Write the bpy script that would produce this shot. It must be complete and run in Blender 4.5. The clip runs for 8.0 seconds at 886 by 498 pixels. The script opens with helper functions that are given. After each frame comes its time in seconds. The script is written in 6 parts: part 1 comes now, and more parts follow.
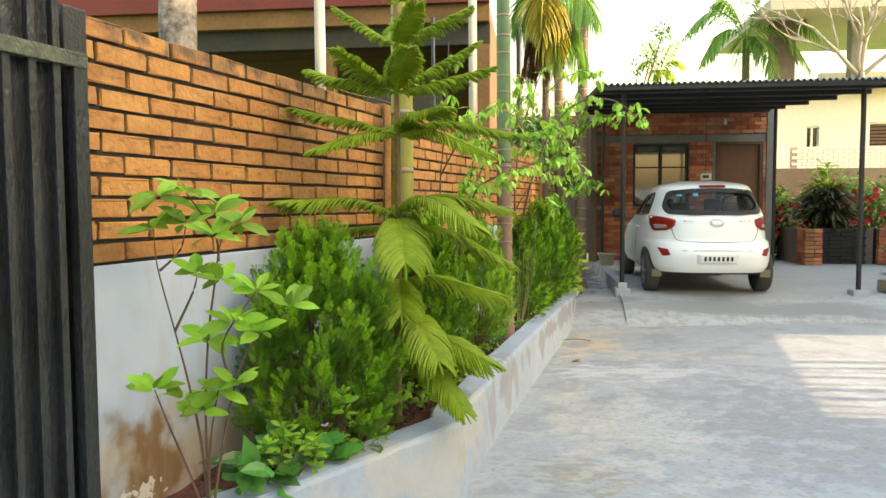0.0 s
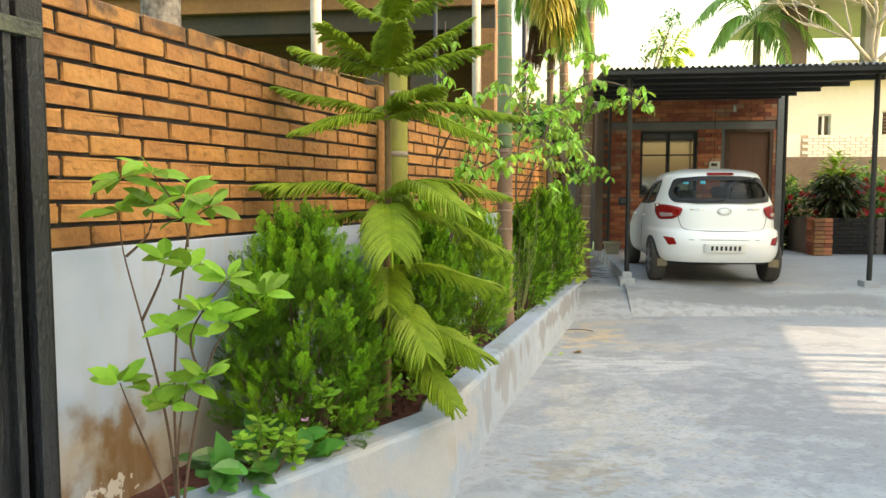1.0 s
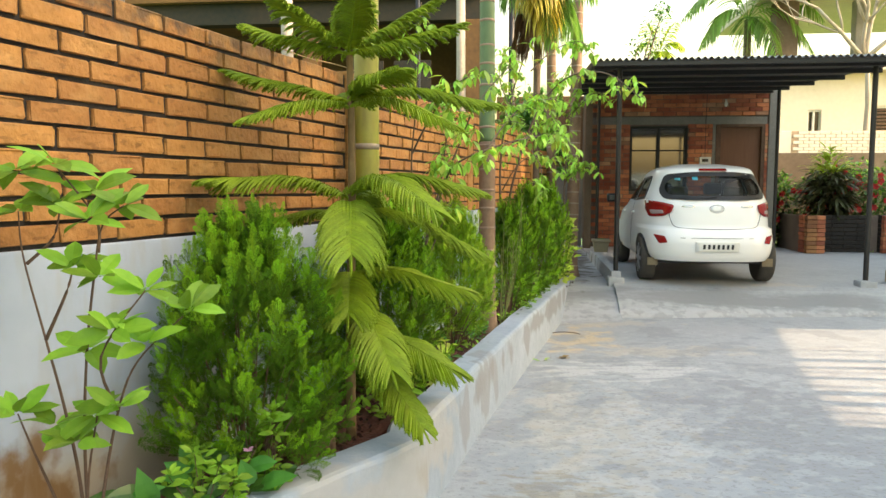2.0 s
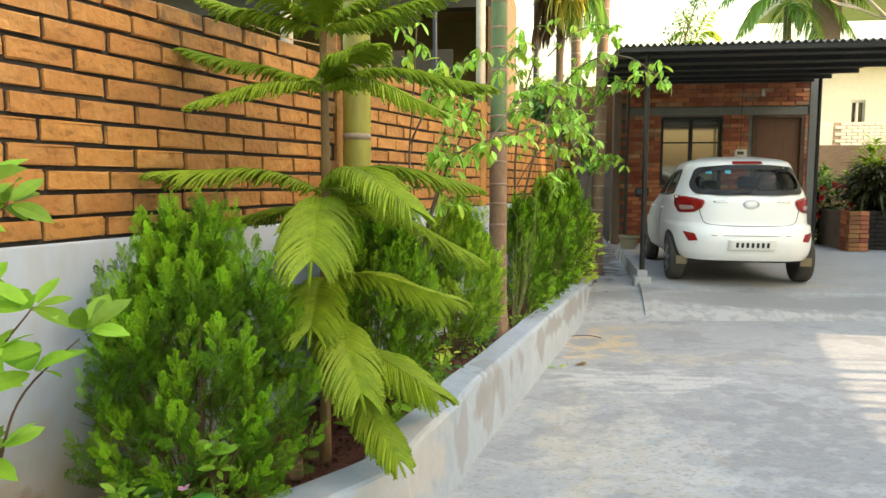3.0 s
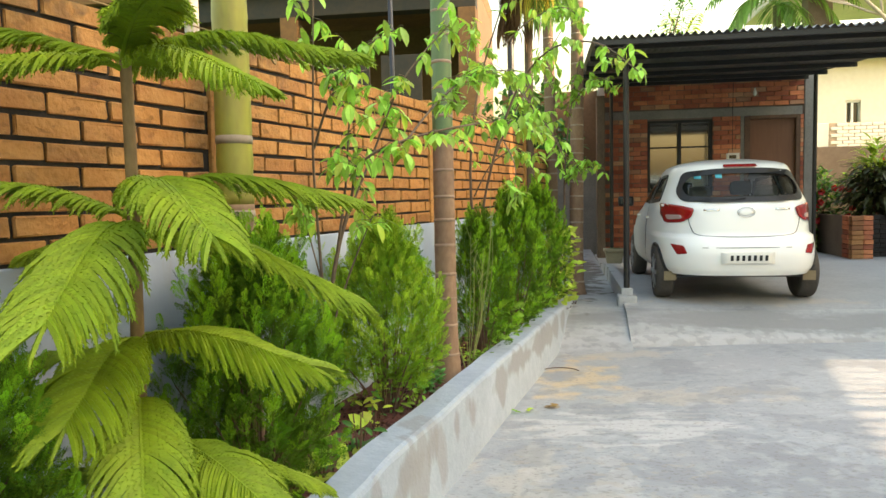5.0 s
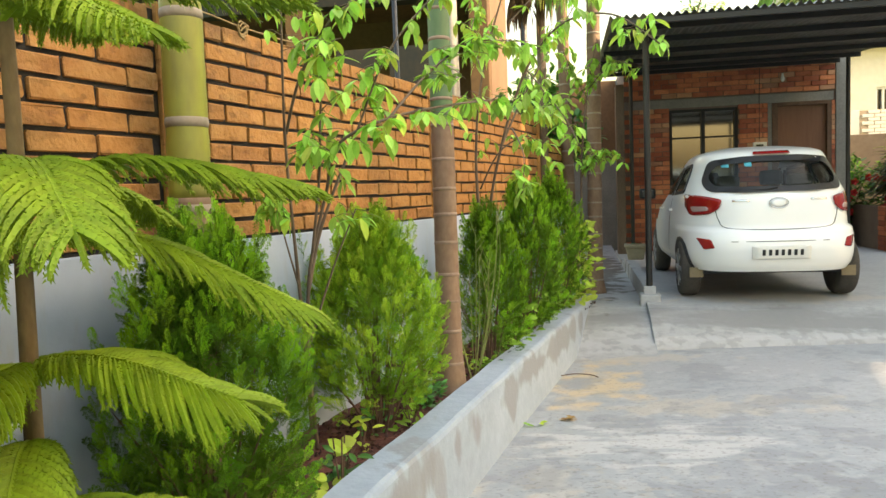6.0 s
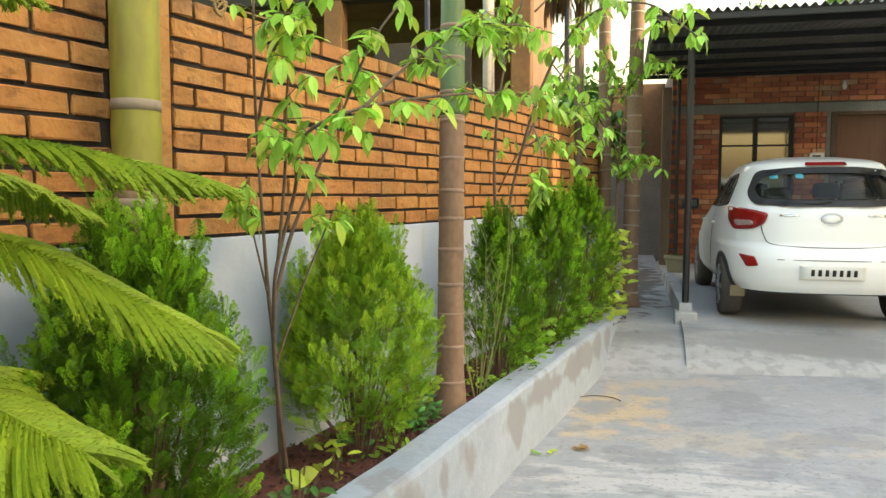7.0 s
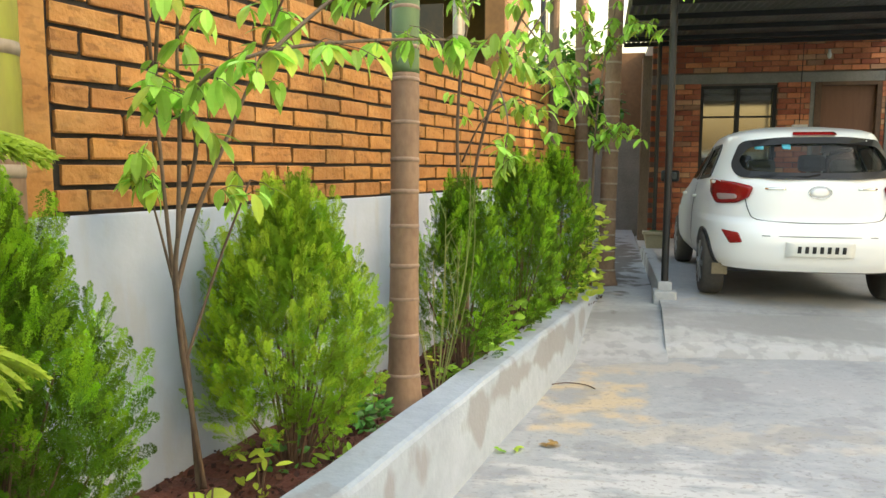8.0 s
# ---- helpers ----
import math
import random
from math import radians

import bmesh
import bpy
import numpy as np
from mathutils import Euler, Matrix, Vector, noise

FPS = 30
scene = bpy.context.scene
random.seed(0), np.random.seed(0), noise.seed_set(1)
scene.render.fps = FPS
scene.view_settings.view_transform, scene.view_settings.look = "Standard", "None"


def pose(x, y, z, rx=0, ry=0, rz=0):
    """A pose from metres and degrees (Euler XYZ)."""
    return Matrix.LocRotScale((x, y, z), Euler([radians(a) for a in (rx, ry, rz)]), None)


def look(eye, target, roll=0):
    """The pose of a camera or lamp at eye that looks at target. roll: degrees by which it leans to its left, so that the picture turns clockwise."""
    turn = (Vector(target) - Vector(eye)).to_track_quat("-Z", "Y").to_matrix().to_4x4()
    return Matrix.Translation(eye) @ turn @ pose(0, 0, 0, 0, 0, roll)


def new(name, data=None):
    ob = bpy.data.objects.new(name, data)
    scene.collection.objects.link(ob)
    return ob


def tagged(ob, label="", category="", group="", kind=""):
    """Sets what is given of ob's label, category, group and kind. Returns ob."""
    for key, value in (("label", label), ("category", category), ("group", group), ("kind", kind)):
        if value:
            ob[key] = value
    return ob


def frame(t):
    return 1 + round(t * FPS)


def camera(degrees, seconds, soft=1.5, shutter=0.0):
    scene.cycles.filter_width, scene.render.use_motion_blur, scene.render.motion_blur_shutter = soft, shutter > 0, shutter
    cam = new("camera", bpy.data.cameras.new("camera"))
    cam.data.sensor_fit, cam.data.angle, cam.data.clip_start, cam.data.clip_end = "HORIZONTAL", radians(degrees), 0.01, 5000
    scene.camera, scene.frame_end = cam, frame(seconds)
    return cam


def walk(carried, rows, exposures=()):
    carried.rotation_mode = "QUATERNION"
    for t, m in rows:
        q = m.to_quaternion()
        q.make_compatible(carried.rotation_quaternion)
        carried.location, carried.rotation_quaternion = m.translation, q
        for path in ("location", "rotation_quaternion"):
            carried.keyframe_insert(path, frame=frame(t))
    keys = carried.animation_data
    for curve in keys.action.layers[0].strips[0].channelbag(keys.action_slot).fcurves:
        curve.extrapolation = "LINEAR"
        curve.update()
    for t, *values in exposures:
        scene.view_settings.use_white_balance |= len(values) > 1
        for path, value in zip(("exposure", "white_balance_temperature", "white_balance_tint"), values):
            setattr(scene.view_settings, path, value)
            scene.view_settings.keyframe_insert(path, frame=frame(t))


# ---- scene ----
cam = camera(62.17, 8.0)
# seconds, place, tilt, roll and turn in degrees
PATH_ROWS = [
    (0, -0.198, -2.347, 1.527, 86.58, -0.20, 6.93),
    (0.5, -0.159, -2.260, 1.518, 86.50, -0.17, 8.34),
    (1, -0.134, -2.162, 1.509, 85.66, 0.08, 7.53),
    (1.5, -0.135, -1.964, 1.506, 86.15, 0.23, 6.73),
    (1.7, -0.130, -1.884, 1.508, 85.82, 0.22, 6.29),
    (3, 0.050, -1.310, 1.518, 84.80, 0.28, 9.21),
    (3.5, 0.047, -1.084, 1.514, 85.53, 0.70, 8.11),
    (4, 0.086, -0.825, 1.514, 86.00, 0.11, 6.36),
    (4.5, 0.200, -0.557, 1.508, 87.11, -0.84, 8.42),
    (5, 0.290, -0.311, 1.507, 85.89, -1.21, 8.95),
    (5.2, 0.307, -0.211, 1.507, 85.50, -1.11, 8.94),
    (6.3, 0.360, 0.320, 1.457, 86.07, -2.38, 11.78),
    (6.5, 0.402, 0.409, 1.464, 86.12, -1.39, 13.38),
    (7, 0.483, 0.603, 1.477, 85.82, 0.11, 14.16),
    (7.2, 0.504, 0.698, 1.487, 85.34, 0.67, 13.92),
    (7.5, 0.500, 0.831, 1.466, 85.66, 0.41, 13.46),
    (8, 0.500, 1.073, 1.456, 83.81, 0.21, 12.57),
]
walk(cam, [(t, pose(x, y, z, tilt, 0, turn) @ pose(0, 0, 0, 0, 0, roll)) for t, x, y, z, tilt, roll, turn in PATH_ROWS],
     [(0, 2.10, 6600, 12), (1.5, 2.05, 6600, 12), (4, 2.08, 6600, 12), (5, 2.10, 6600, 12), (6.5, 2.06, 6600, 12), (7.2, 2.08, 6600, 12), (8, 2.20, 6600, 12)])

# ---- light ----
SUN_EL, SUN_AZ = 30, 96          # degrees; azimuth clockwise from +y, where the light comes from
world = bpy.data.worlds.new("sky_world")
scene.world = world
world.use_nodes = True
wn = world.node_tree
wn.nodes.clear()
w_out = wn.nodes.new("ShaderNodeOutputWorld")
w_bg = wn.nodes.new("ShaderNodeBackground")
w_sky = wn.nodes.new("ShaderNodeTexSky")
w_sky.sky_type = "NISHITA"
w_sky.sun_disc = False
w_sky.sun_elevation = radians(SUN_EL)
w_sky.sun_rotation = radians(SUN_AZ)
w_sky.air_density, w_sky.dust_density, w_sky.ozone_density = 2.2, 5.0, 0.0
w_bg.inputs[1].default_value = 0.15
wn.links.new(w_sky.outputs[0], w_bg.inputs[0])
wn.links.new(w_bg.outputs[0], w_out.inputs[0])
sun_data = bpy.data.lights.new("sun", "SUN")
sun_data.energy, sun_data.angle, sun_data.color = 2.2, radians(0.5), (1.0, 0.74, 0.46)
sun = new("sun", sun_data)
_a, _e = radians(SUN_AZ), radians(SUN_EL)
sun.matrix_world = look((math.sin(_a) * 30, math.cos(_a) * 30, math.tan(_e) * 30), (0, 0, 0))


# ---- materials ----
def rgba(c):
    return (c[0], c[1], c[2], 1.0)


def material(name, base, second=None, rough=0.7, metal=0.0, fine=40.0, coarse=3.0, blend=0.5, bump=0.2, bump_scale=None,
             per=None, spread=0.25, spec=0.5, trans=0.0, stretch=(1, 1, 1), tone=0.76):
    """A two-scale procedural surface. per: 'object' or 'island' varies brightness piece by piece."""
    m = bpy.data.materials.new(name)
    m.use_nodes = True
    nt = m.node_tree
    b = nt.nodes["Principled BSDF"]
    second = second or tuple(v * 0.7 for v in base)
    base, second = tuple(v * tone for v in base), tuple(v * tone for v in second)
    geo = nt.nodes.new("ShaderNodeNewGeometry")
    mp = nt.nodes.new("ShaderNodeMapping")
    mp.inputs["Scale"].default_value = stretch
    nt.links.new(geo.outputs["Position"], mp.inputs[0])
    n1 = nt.nodes.new("ShaderNodeTexNoise")
    n1.inputs["Scale"].default_value, n1.inputs["Detail"].default_value = fine, 6
    n2 = nt.nodes.new("ShaderNodeTexNoise")
    n2.inputs["Scale"].default_value, n2.inputs["Detail"].default_value = coarse, 5
    nt.links.new(mp.outputs[0], n1.inputs[0])
    nt.links.new(mp.outputs[0], n2.inputs[0])
    mixf = nt.nodes.new("ShaderNodeMath")
    mixf.operation = "MULTIPLY_ADD"
    mixf.inputs[1].default_value = 0.45
    nt.links.new(n1.outputs[0], mixf.inputs[0])
    half = nt.nodes.new("ShaderNodeMath")
    half.operation = "MULTIPLY"
    half.inputs[1].default_value = 0.55
    nt.links.new(n2.outputs[0], half.inputs[0])
    nt.links.new(half.outputs[0], mixf.inputs[2])
    ramp = nt.nodes.new("ShaderNodeValToRGB")
    w = 0.10 + 0.18 * (1 - blend)
    ramp.color_ramp.elements[0].position, ramp.color_ramp.elements[1].position = 0.5 - w, 0.5 + w
    ramp.color_ramp.elements[0].color, ramp.color_ramp.elements[1].color = rgba(second), rgba(base)
    nt.links.new(mixf.outputs[0], ramp.inputs[0])
    col = ramp.outputs[0]
    if per:
        if per == "object":
            oi = nt.nodes.new("ShaderNodeObjectInfo")
            rnd = oi.outputs["Random"]
        else:
            rnd = geo.outputs["Random Per Island"]
        hsv = nt.nodes.new("ShaderNodeHueSaturation")
        mr = nt.nodes.new("ShaderNodeMapRange")
        mr.inputs["To Min"].default_value, mr.inputs["To Max"].default_value = 1 - spread, 1 + spread
        nt.links.new(rnd, mr.inputs[0])
        nt.links.new(mr.outputs[0], hsv.inputs["Value"])
        mh = nt.nodes.new("ShaderNodeMath")
        mh.operation = "MULTIPLY_ADD"
        mh.inputs[1].default_value, mh.inputs[2].default_value = 0.05 * spread, 0.5 - 0.025 * spread
        nt.links.new(rnd, mh.inputs[0])
        nt.links.new(mh.outputs[0], hsv.inputs["Hue"])
        nt.links.new(col, hsv.inputs["Color"])
        col = hsv.outputs[0]
    nt.links.new(col, b.inputs["Base Color"])
    b.inputs["Roughness"].default_value, b.inputs["Metallic"].default_value = rough, metal
    b.inputs["Specular IOR Level"].default_value = spec
    if bump:
        bp = nt.nodes.new("ShaderNodeBump")
        bp.inputs["Strength"].default_value, bp.inputs["Distance"].default_value = bump, 0.01
        if bump_scale:
            n3 = nt.nodes.new("ShaderNodeTexNoise")
            n3.inputs["Scale"].default_value, n3.inputs["Detail"].default_value = bump_scale, 8
            nt.links.new(mp.outputs[0], n3.inputs[0])
            nt.links.new(n3.outputs[0], bp.inputs["Height"])
        else:
            nt.links.new(mixf.outputs[0], bp.inputs["Height"])
        nt.links.new(bp.outputs[0], b.inputs["Normal"])
    if trans:
        # thin leaves let some light through
        tr = nt.nodes.new("ShaderNodeBsdfTranslucent")
        mx = nt.nodes.new("ShaderNodeMixShader")
        mx.inputs[0].default_value = trans
        nt.links.new(col, tr.inputs[0])
        nt.links.new(b.outputs[0], mx.inputs[1])
        nt.links.new(tr.outputs[0], mx.inputs[2])
        nt.links.new(mx.outputs[0], nt.nodes["Material Output"].inputs[0])
    return m


M_ORANGE = material("orange_brick_paint", (0.56, 0.265, 0.072), (0.38, 0.168, 0.042), 0.75, fine=48, coarse=9, blend=0.3, bump=0.9, bump_scale=38, per="object", spread=0.16)
M_ORANGE_J = material("orange_plaster", (0.55, 0.26, 0.072), (0.38, 0.168, 0.042), 0.8, fine=60, coarse=4, bump=0.5, bump_scale=40, per="island", spread=0.12)
M_JOINT = material("black_mortar", (0.035, 0.030, 0.028), (0.015, 0.013, 0.012), 0.85, fine=80, bump=0.6)
M_CONCRETE = material("grey_concrete", (0.56, 0.57, 0.58), (0.40, 0.41, 0.425), 0.75, fine=22, coarse=1.6, bump=0.25, bump_scale=60)
M_BLACK = material("black_enamel", (0.018, 0.018, 0.020), (0.008, 0.008, 0.009), 0.38, fine=60, coarse=8, bump=0.35, bump_scale=90)
M_SOIL = material("red_brown_soil", (0.20, 0.072, 0.050), (0.08, 0.028, 0.021), 0.95, fine=70, coarse=9, bump=1.0, bump_scale=60)
M_BRICK = material("red_brick", (0.70, 0.25, 0.13), (0.44, 0.13, 0.065), 0.85, fine=35, coarse=4, bump=0.5, bump_scale=50, per="object", spread=0.36)
M_BRICK_P = material("pale_brick_face", (0.66, 0.38, 0.23), (0.50, 0.24, 0.13), 0.85, fine=35, coarse=4, bump=0.5, bump_scale=50, per="object", spread=0.3)
M_BRICK_J = material("red_brick_joined", (0.70, 0.25, 0.13), (0.44, 0.13, 0.065), 0.85, fine=35, coarse=4, bump=0.5, bump_scale=50, per="island", spread=0.36)
M_MORTAR = material("grey_mortar", (0.26, 0.20, 0.165), (0.16, 0.12, 0.10), 0.9, fine=50, bump=0.5)
M_CEMENT = material("cement_render", (0.36, 0.345, 0.32), (0.22, 0.215, 0.20), 0.85, fine=30, coarse=3, bump=0.4, bump_scale=50)
M_BARK = material("grey_brown_bark", (0.24, 0.175, 0.12), (0.12, 0.08, 0.055), 0.85, fine=60, coarse=8, bump=0.6, stretch=(1, 1, 0.35))
M_STEM = material("brown_twig", (0.20, 0.12, 0.075), (0.10, 0.055, 0.035), 0.8, fine=70, coarse=10, bump=0.5)
M_CREAM = material("cream_wall", (0.78, 0.73, 0.62), (0.68, 0.62, 0.51), 0.85, fine=8, coarse=0.8, bump=0.1, tone=1.0)
M_GLASSD = material("dark_window_glass", (0.012, 0.014, 0.015), (0.01, 0.012, 0.013), 0.06, fine=2, bump=0.0, spec=0.8)
M_WINGLASS = material("reflective_window_glass", (0.42, 0.42, 0.40), (0.40, 0.40, 0.38), 0.05, metal=0.75, fine=2, bump=0.0)
M_WOOD = material("brown_door_wood", (0.26, 0.12, 0.06), (0.20, 0.085, 0.042), 0.6, fine=30, coarse=3, bump=0.2, stretch=(6, 6, 0.5))
M_SHEET = material("dark_corrugated_sheet", (0.24, 0.235, 0.225), (0.10, 0.10, 0.098), 0.5, fine=20, coarse=2, bump=0.2)
M_THUJA = material("thuja_green", (0.155, 0.315, 0.013), (0.07, 0.17, 0.009), 0.6, fine=25, coarse=7, bump=0, per="island", spread=0.45, trans=0.22, spec=0.2)
M_THUJA_T = material("young_thuja_green", (0.39, 0.71, 0.026), (0.23, 0.51, 0.018), 0.55, fine=25, coarse=7, bump=0, per="island", spread=0.35, trans=0.30, spec=0.22)
M_THUJA_L = material("thuja_light_green", (0.30, 0.52, 0.028), (0.17, 0.34, 0.018), 0.6, fine=25, coarse=7, bump=0, per="island", spread=0.4, trans=0.22, spec=0.2)
M_THUJA_LT = material("young_light_thuja", (0.56, 0.82, 0.050), (0.40, 0.64, 0.036), 0.55, fine=25, coarse=7, bump=0, per="island", spread=0.3, trans=0.28, spec=0.22)
M_ARAU = material("araucaria_green", (0.40, 0.54, 0.026), (0.23, 0.36, 0.016), 0.55, spec=0.3, fine=25, coarse=9, bump=0, per="island", spread=0.16, trans=0.2)
M_ARTRUNK = material("araucaria_bark", (0.36, 0.24, 0.10), (0.20, 0.125, 0.055), 0.8, fine=60, coarse=9, bump=0.5, stretch=(1, 1, 0.4))
M_LEAF = material("broad_leaf_green", (0.37, 0.63, 0.055), (0.24, 0.48, 0.04), 0.45, fine=30, coarse=8, bump=0.1, spec=0.28, per="island", spread=0.35, trans=0.35)
M_LEAF_B = material("bright_hanging_leaf", (0.42, 0.68, 0.10), (0.28, 0.52, 0.065), 0.38, fine=30, coarse=8, bump=0.1, spec=0.28, per="island", spread=0.45, trans=0.38, tone=1.0)
M_LEAF_Y = material("yellow_green_leaf", (0.52, 0.60, 0.07), (0.34, 0.50, 0.06), 0.45, fine=30, coarse=8, bump=0.1, spec=0.28, per="island", spread=0.35, trans=0.4, tone=1.0)
M_PALM = material("palm_green", (0.24, 0.40, 0.07), (0.14, 0.27, 0.05), 0.45, fine=20, coarse=5, bump=0, per="island", spread=0.35, trans=0.35, tone=1.0)
M_PALM_Y = material("yellowing_palm", (0.60, 0.50, 0.07), (0.42, 0.34, 0.05), 0.5, fine=20, coarse=5, bump=0, per="island", spread=0.35, trans=0.35, tone=1.0)
M_CARPAINT = material("white_car_paint", (0.88, 0.88, 0.86), (0.86, 0.86, 0.84), 0.18, fine=3, coarse=1, bump=0, tone=1.0)
M_RED = material("red_lamp_lens", (0.45, 0.015, 0.015), (0.30, 0.01, 0.01), 0.12, fine=40, bump=0.1)
M_TYRE = material("dusty_tyre_rubber", (0.055, 0.05, 0.044), (0.12, 0.10, 0.08), 0.85, fine=60, bump=0.4)
M_RIM = material("silver_wheel_rim", (0.45, 0.45, 0.46), (0.35, 0.35, 0.36), 0.35, metal=0.8, fine=20, bump=0)
M_CHROME = material("chrome", (0.75, 0.75, 0.76), (0.65, 0.65, 0.66), 0.12, metal=1.0, fine=5, bump=0, tone=1.0)
M_PLATE = material("white_plate", (0.78, 0.77, 0.72), (0.70, 0.69, 0.64), 0.5, fine=30, bump=0, tone=1.0)
M_TRIM = material("black_plastic", (0.02, 0.02, 0.021), (0.012, 0.012, 0.012), 0.5, fine=60, bump=0.1)
M_STONE = material("brown_stone", (0.30, 0.19, 0.12), (0.17, 0.10, 0.065), 0.85, fine=20, coarse=8, bump=0.6)
M_WHITE_POLE = material("pale_pole", (0.55, 0.50, 0.42), (0.40, 0.34, 0.27), 0.8, fine=30, coarse=3, bump=0.2)
M_GRASS = material("grass_green", (0.16, 0.30, 0.04), (0.10, 0.20, 0.03), 0.6, fine=40, coarse=4, bump=0.6)


# ---- builders ----
def link(ob, parent=None, label=""):
    if parent is not None:
        ob.parent = parent
    if label:
        ob["label"] = label
    return ob


def part(name, bm, mat, parent=None, label="", smooth=False):
    me = bpy.data.meshes.new(name)
    bm.to_mesh(me)
    bm.free()
    me.materials.append(mat)
    if smooth:
        me.polygons.foreach_set("use_smooth", [True] * len(me.polygons))
    return link(new(name, me), parent, label)


def raw(name, verts, faces, mat, parent=None, label="", smooth=False):
    me = bpy.data.meshes.new(name)
    me.from_pydata([tuple(v) for v in verts], [], faces)
    me.materials.append(mat)
    if smooth:
        me.polygons.foreach_set("use_smooth", [True] * len(me.polygons))
    return link(new(name, me), parent, label)


def thing(name, label, category, loc=(0, 0, 0), group="", kind=""):
    e = new(name)
    e.location = loc
    e.empty_display_size = 0.1
    return tagged(e, label, category, group, kind)


def box(bm, x0, x1, y0, y1, z0, z1, bevel=0.0, m=None):
    r = bmesh.ops.create_cube(bm, size=1.0)
    vs = r["verts"]
    t = Matrix.Translation(((x0 + x1) / 2, (y0 + y1) / 2, (z0 + z1) / 2)) @ Matrix.Diagonal((x1 - x0, y1 - y0, z1 - z0, 1))
    bmesh.ops.transform(bm, matrix=t if m is None else m @ t, verts=vs)
    if bevel:
        es = list({e for v in vs for e in v.link_edges})
        bmesh.ops.bevel(bm, geom=es, offset=bevel, segments=2, profile=0.6, affect="EDGES")


def box_part(name, ext, mat, parent=None, bevel=0.004, label="", m=None):
    bm = bmesh.new()
    box(bm, *ext, bevel=bevel, m=m)
    return part(name, bm, mat, parent, label)


def tube(pts, radii, sides=8, cap=True):
    """Verts and faces of a tapered tube along pts."""
    V, Fc = [], []
    pts = [Vector(p) for p in pts]
    n = len(pts)
    ref = Vector((0.31, 0.17, 0.93))
    for i, p in enumerate(pts):
        d = (pts[min(i + 1, n - 1)] - pts[max(i - 1, 0)]).normalized()
        a = d.cross(ref)
        if a.length < 1e-3:
            a = d.cross(Vector((1, 0, 0)))
        a.normalize()
        b = d.cross(a)
        for k in range(sides):
            w = 2 * math.pi * k / sides
            V.append(p + (a * math.cos(w) + b * math.sin(w)) * radii[i])
    for i in range(n - 1):
        for k in range(sides):
            k2 = (k + 1) % sides
            Fc.append((i * sides + k, i * sides + k2, (i + 1) * sides + k2, (i + 1) * sides + k))
    if cap:
        Fc.append(tuple(range(sides - 1, -1, -1)))
        Fc.append(tuple((n - 1) * sides + k for k in range(sides)))
    return V, Fc


class Soup:
    """Collects verts and faces of many small pieces for one mesh."""
    def __init__(self):
        self.v, self.f = [], []

    def add(self, verts, faces):
        o = len(self.v)
        self.v.extend(verts)
        self.f.extend([tuple(i + o for i in q) for q in faces])

    def tube(self, pts, radii, sides=6):
        self.add(*tube(pts, radii, sides))

    def done(self, name, mat, parent=None, label="", smooth=False):
        return raw(name, self.v, self.f, mat, parent, label, smooth)


def leaf(s, base, along, up, length, width, fold=0.15, droop=0.15, segs=3, tip=0.0):
    """A pointed leaf with a folded midrib and a drooping tip."""
    d = Vector(along).normalized()
    side = d.cross(Vector(up))
    if side.length < 1e-4:
        side = d.cross(Vector((1, 0, 0.2)))
    side.normalize()
    n = side.cross(d)
    V, Fc = [], []
    for i in range(segs + 1):
        u = i / segs
        w = width * 0.5 * max(0.0, math.sin(math.pi * min(1, u * 0.92 + 0.06)) ** 0.8) if i < segs else 0.0
        c = Vector(base) + d * (length * u) - n * (droop * length * u * u)
        if i == segs:
            V.append(c)
        else:
            V += [c + side * w + n * fold * w, c, c - side * w + n * fold * w]
    for i in range(segs - 1):
        a, b = i * 3, (i + 1) * 3
        Fc += [(a, a + 1, b + 1, b), (a + 1, a + 2, b + 2, b + 1)]
    a, e = (segs - 1) * 3, segs * 3
    Fc += [(a, a + 1, e), (a + 1, a + 2, e)]
    s.add(V, Fc)


def smooth_path(keys, steps=6):
    """A smooth line of points through the keys."""
    k = [Vector(p) for p in keys]
    out = []
    for i in range(len(k) - 1):
        p0, p1, p2, p3 = k[max(i - 1, 0)], k[i], k[i + 1], k[min(i + 2, len(k) - 1)]
        for j in range(steps):
            t = j / steps
            out.append(0.5 * ((2 * p1) + (p2 - p0) * t + (2 * p0 - 5 * p1 + 4 * p2 - p3) * t * t + (3 * p1 - p0 - 3 * p2 + p3) * t ** 3))
    out.append(k[-1])
    return out


# ---- the ground ----
WALL_X, WALL_K = -1.863, 0.2225           # the boundary wall's face: x = WALL_X + WALL_K * y
WALL_A = math.atan(WALL_K)
WALL_M = Matrix.Translation((WALL_X, 0, 0)) @ Matrix.Rotation(-WALL_A, 4, "Z")   # local y along the wall, local x out of it
PLAT = 0.335                              # the carport's floor


def drive_z(x, y):
    return 0.0295 * (x - 1) + 0.0036 * (y - 5)


def grid_sheet(name, x0, x1, y0, y1, nx, ny, fz, mat, parent=None):
    V = [(x0 + (x1 - x0) * i / nx, y0 + (y1 - y0) * j / ny, 0) for j in range(ny + 1) for i in range(nx + 1)]
    V = [(x, y, fz(x, y)) for x, y, _ in V]
    Fc = [(j * (nx + 1) + i, j * (nx + 1) + i + 1, (j + 1) * (nx + 1) + i + 1, (j + 1) * (nx + 1) + i) for j in range(ny) for i in range(nx)]
    return raw(name, V, Fc, mat, parent, smooth=True)


ground = grid_sheet("ground", -400, 400, -400, 400, 8, 8, lambda x, y: -0.22, M_GRASS)
tagged(ground, "open ground of grass and earth around the house", "ground", kind="structure")


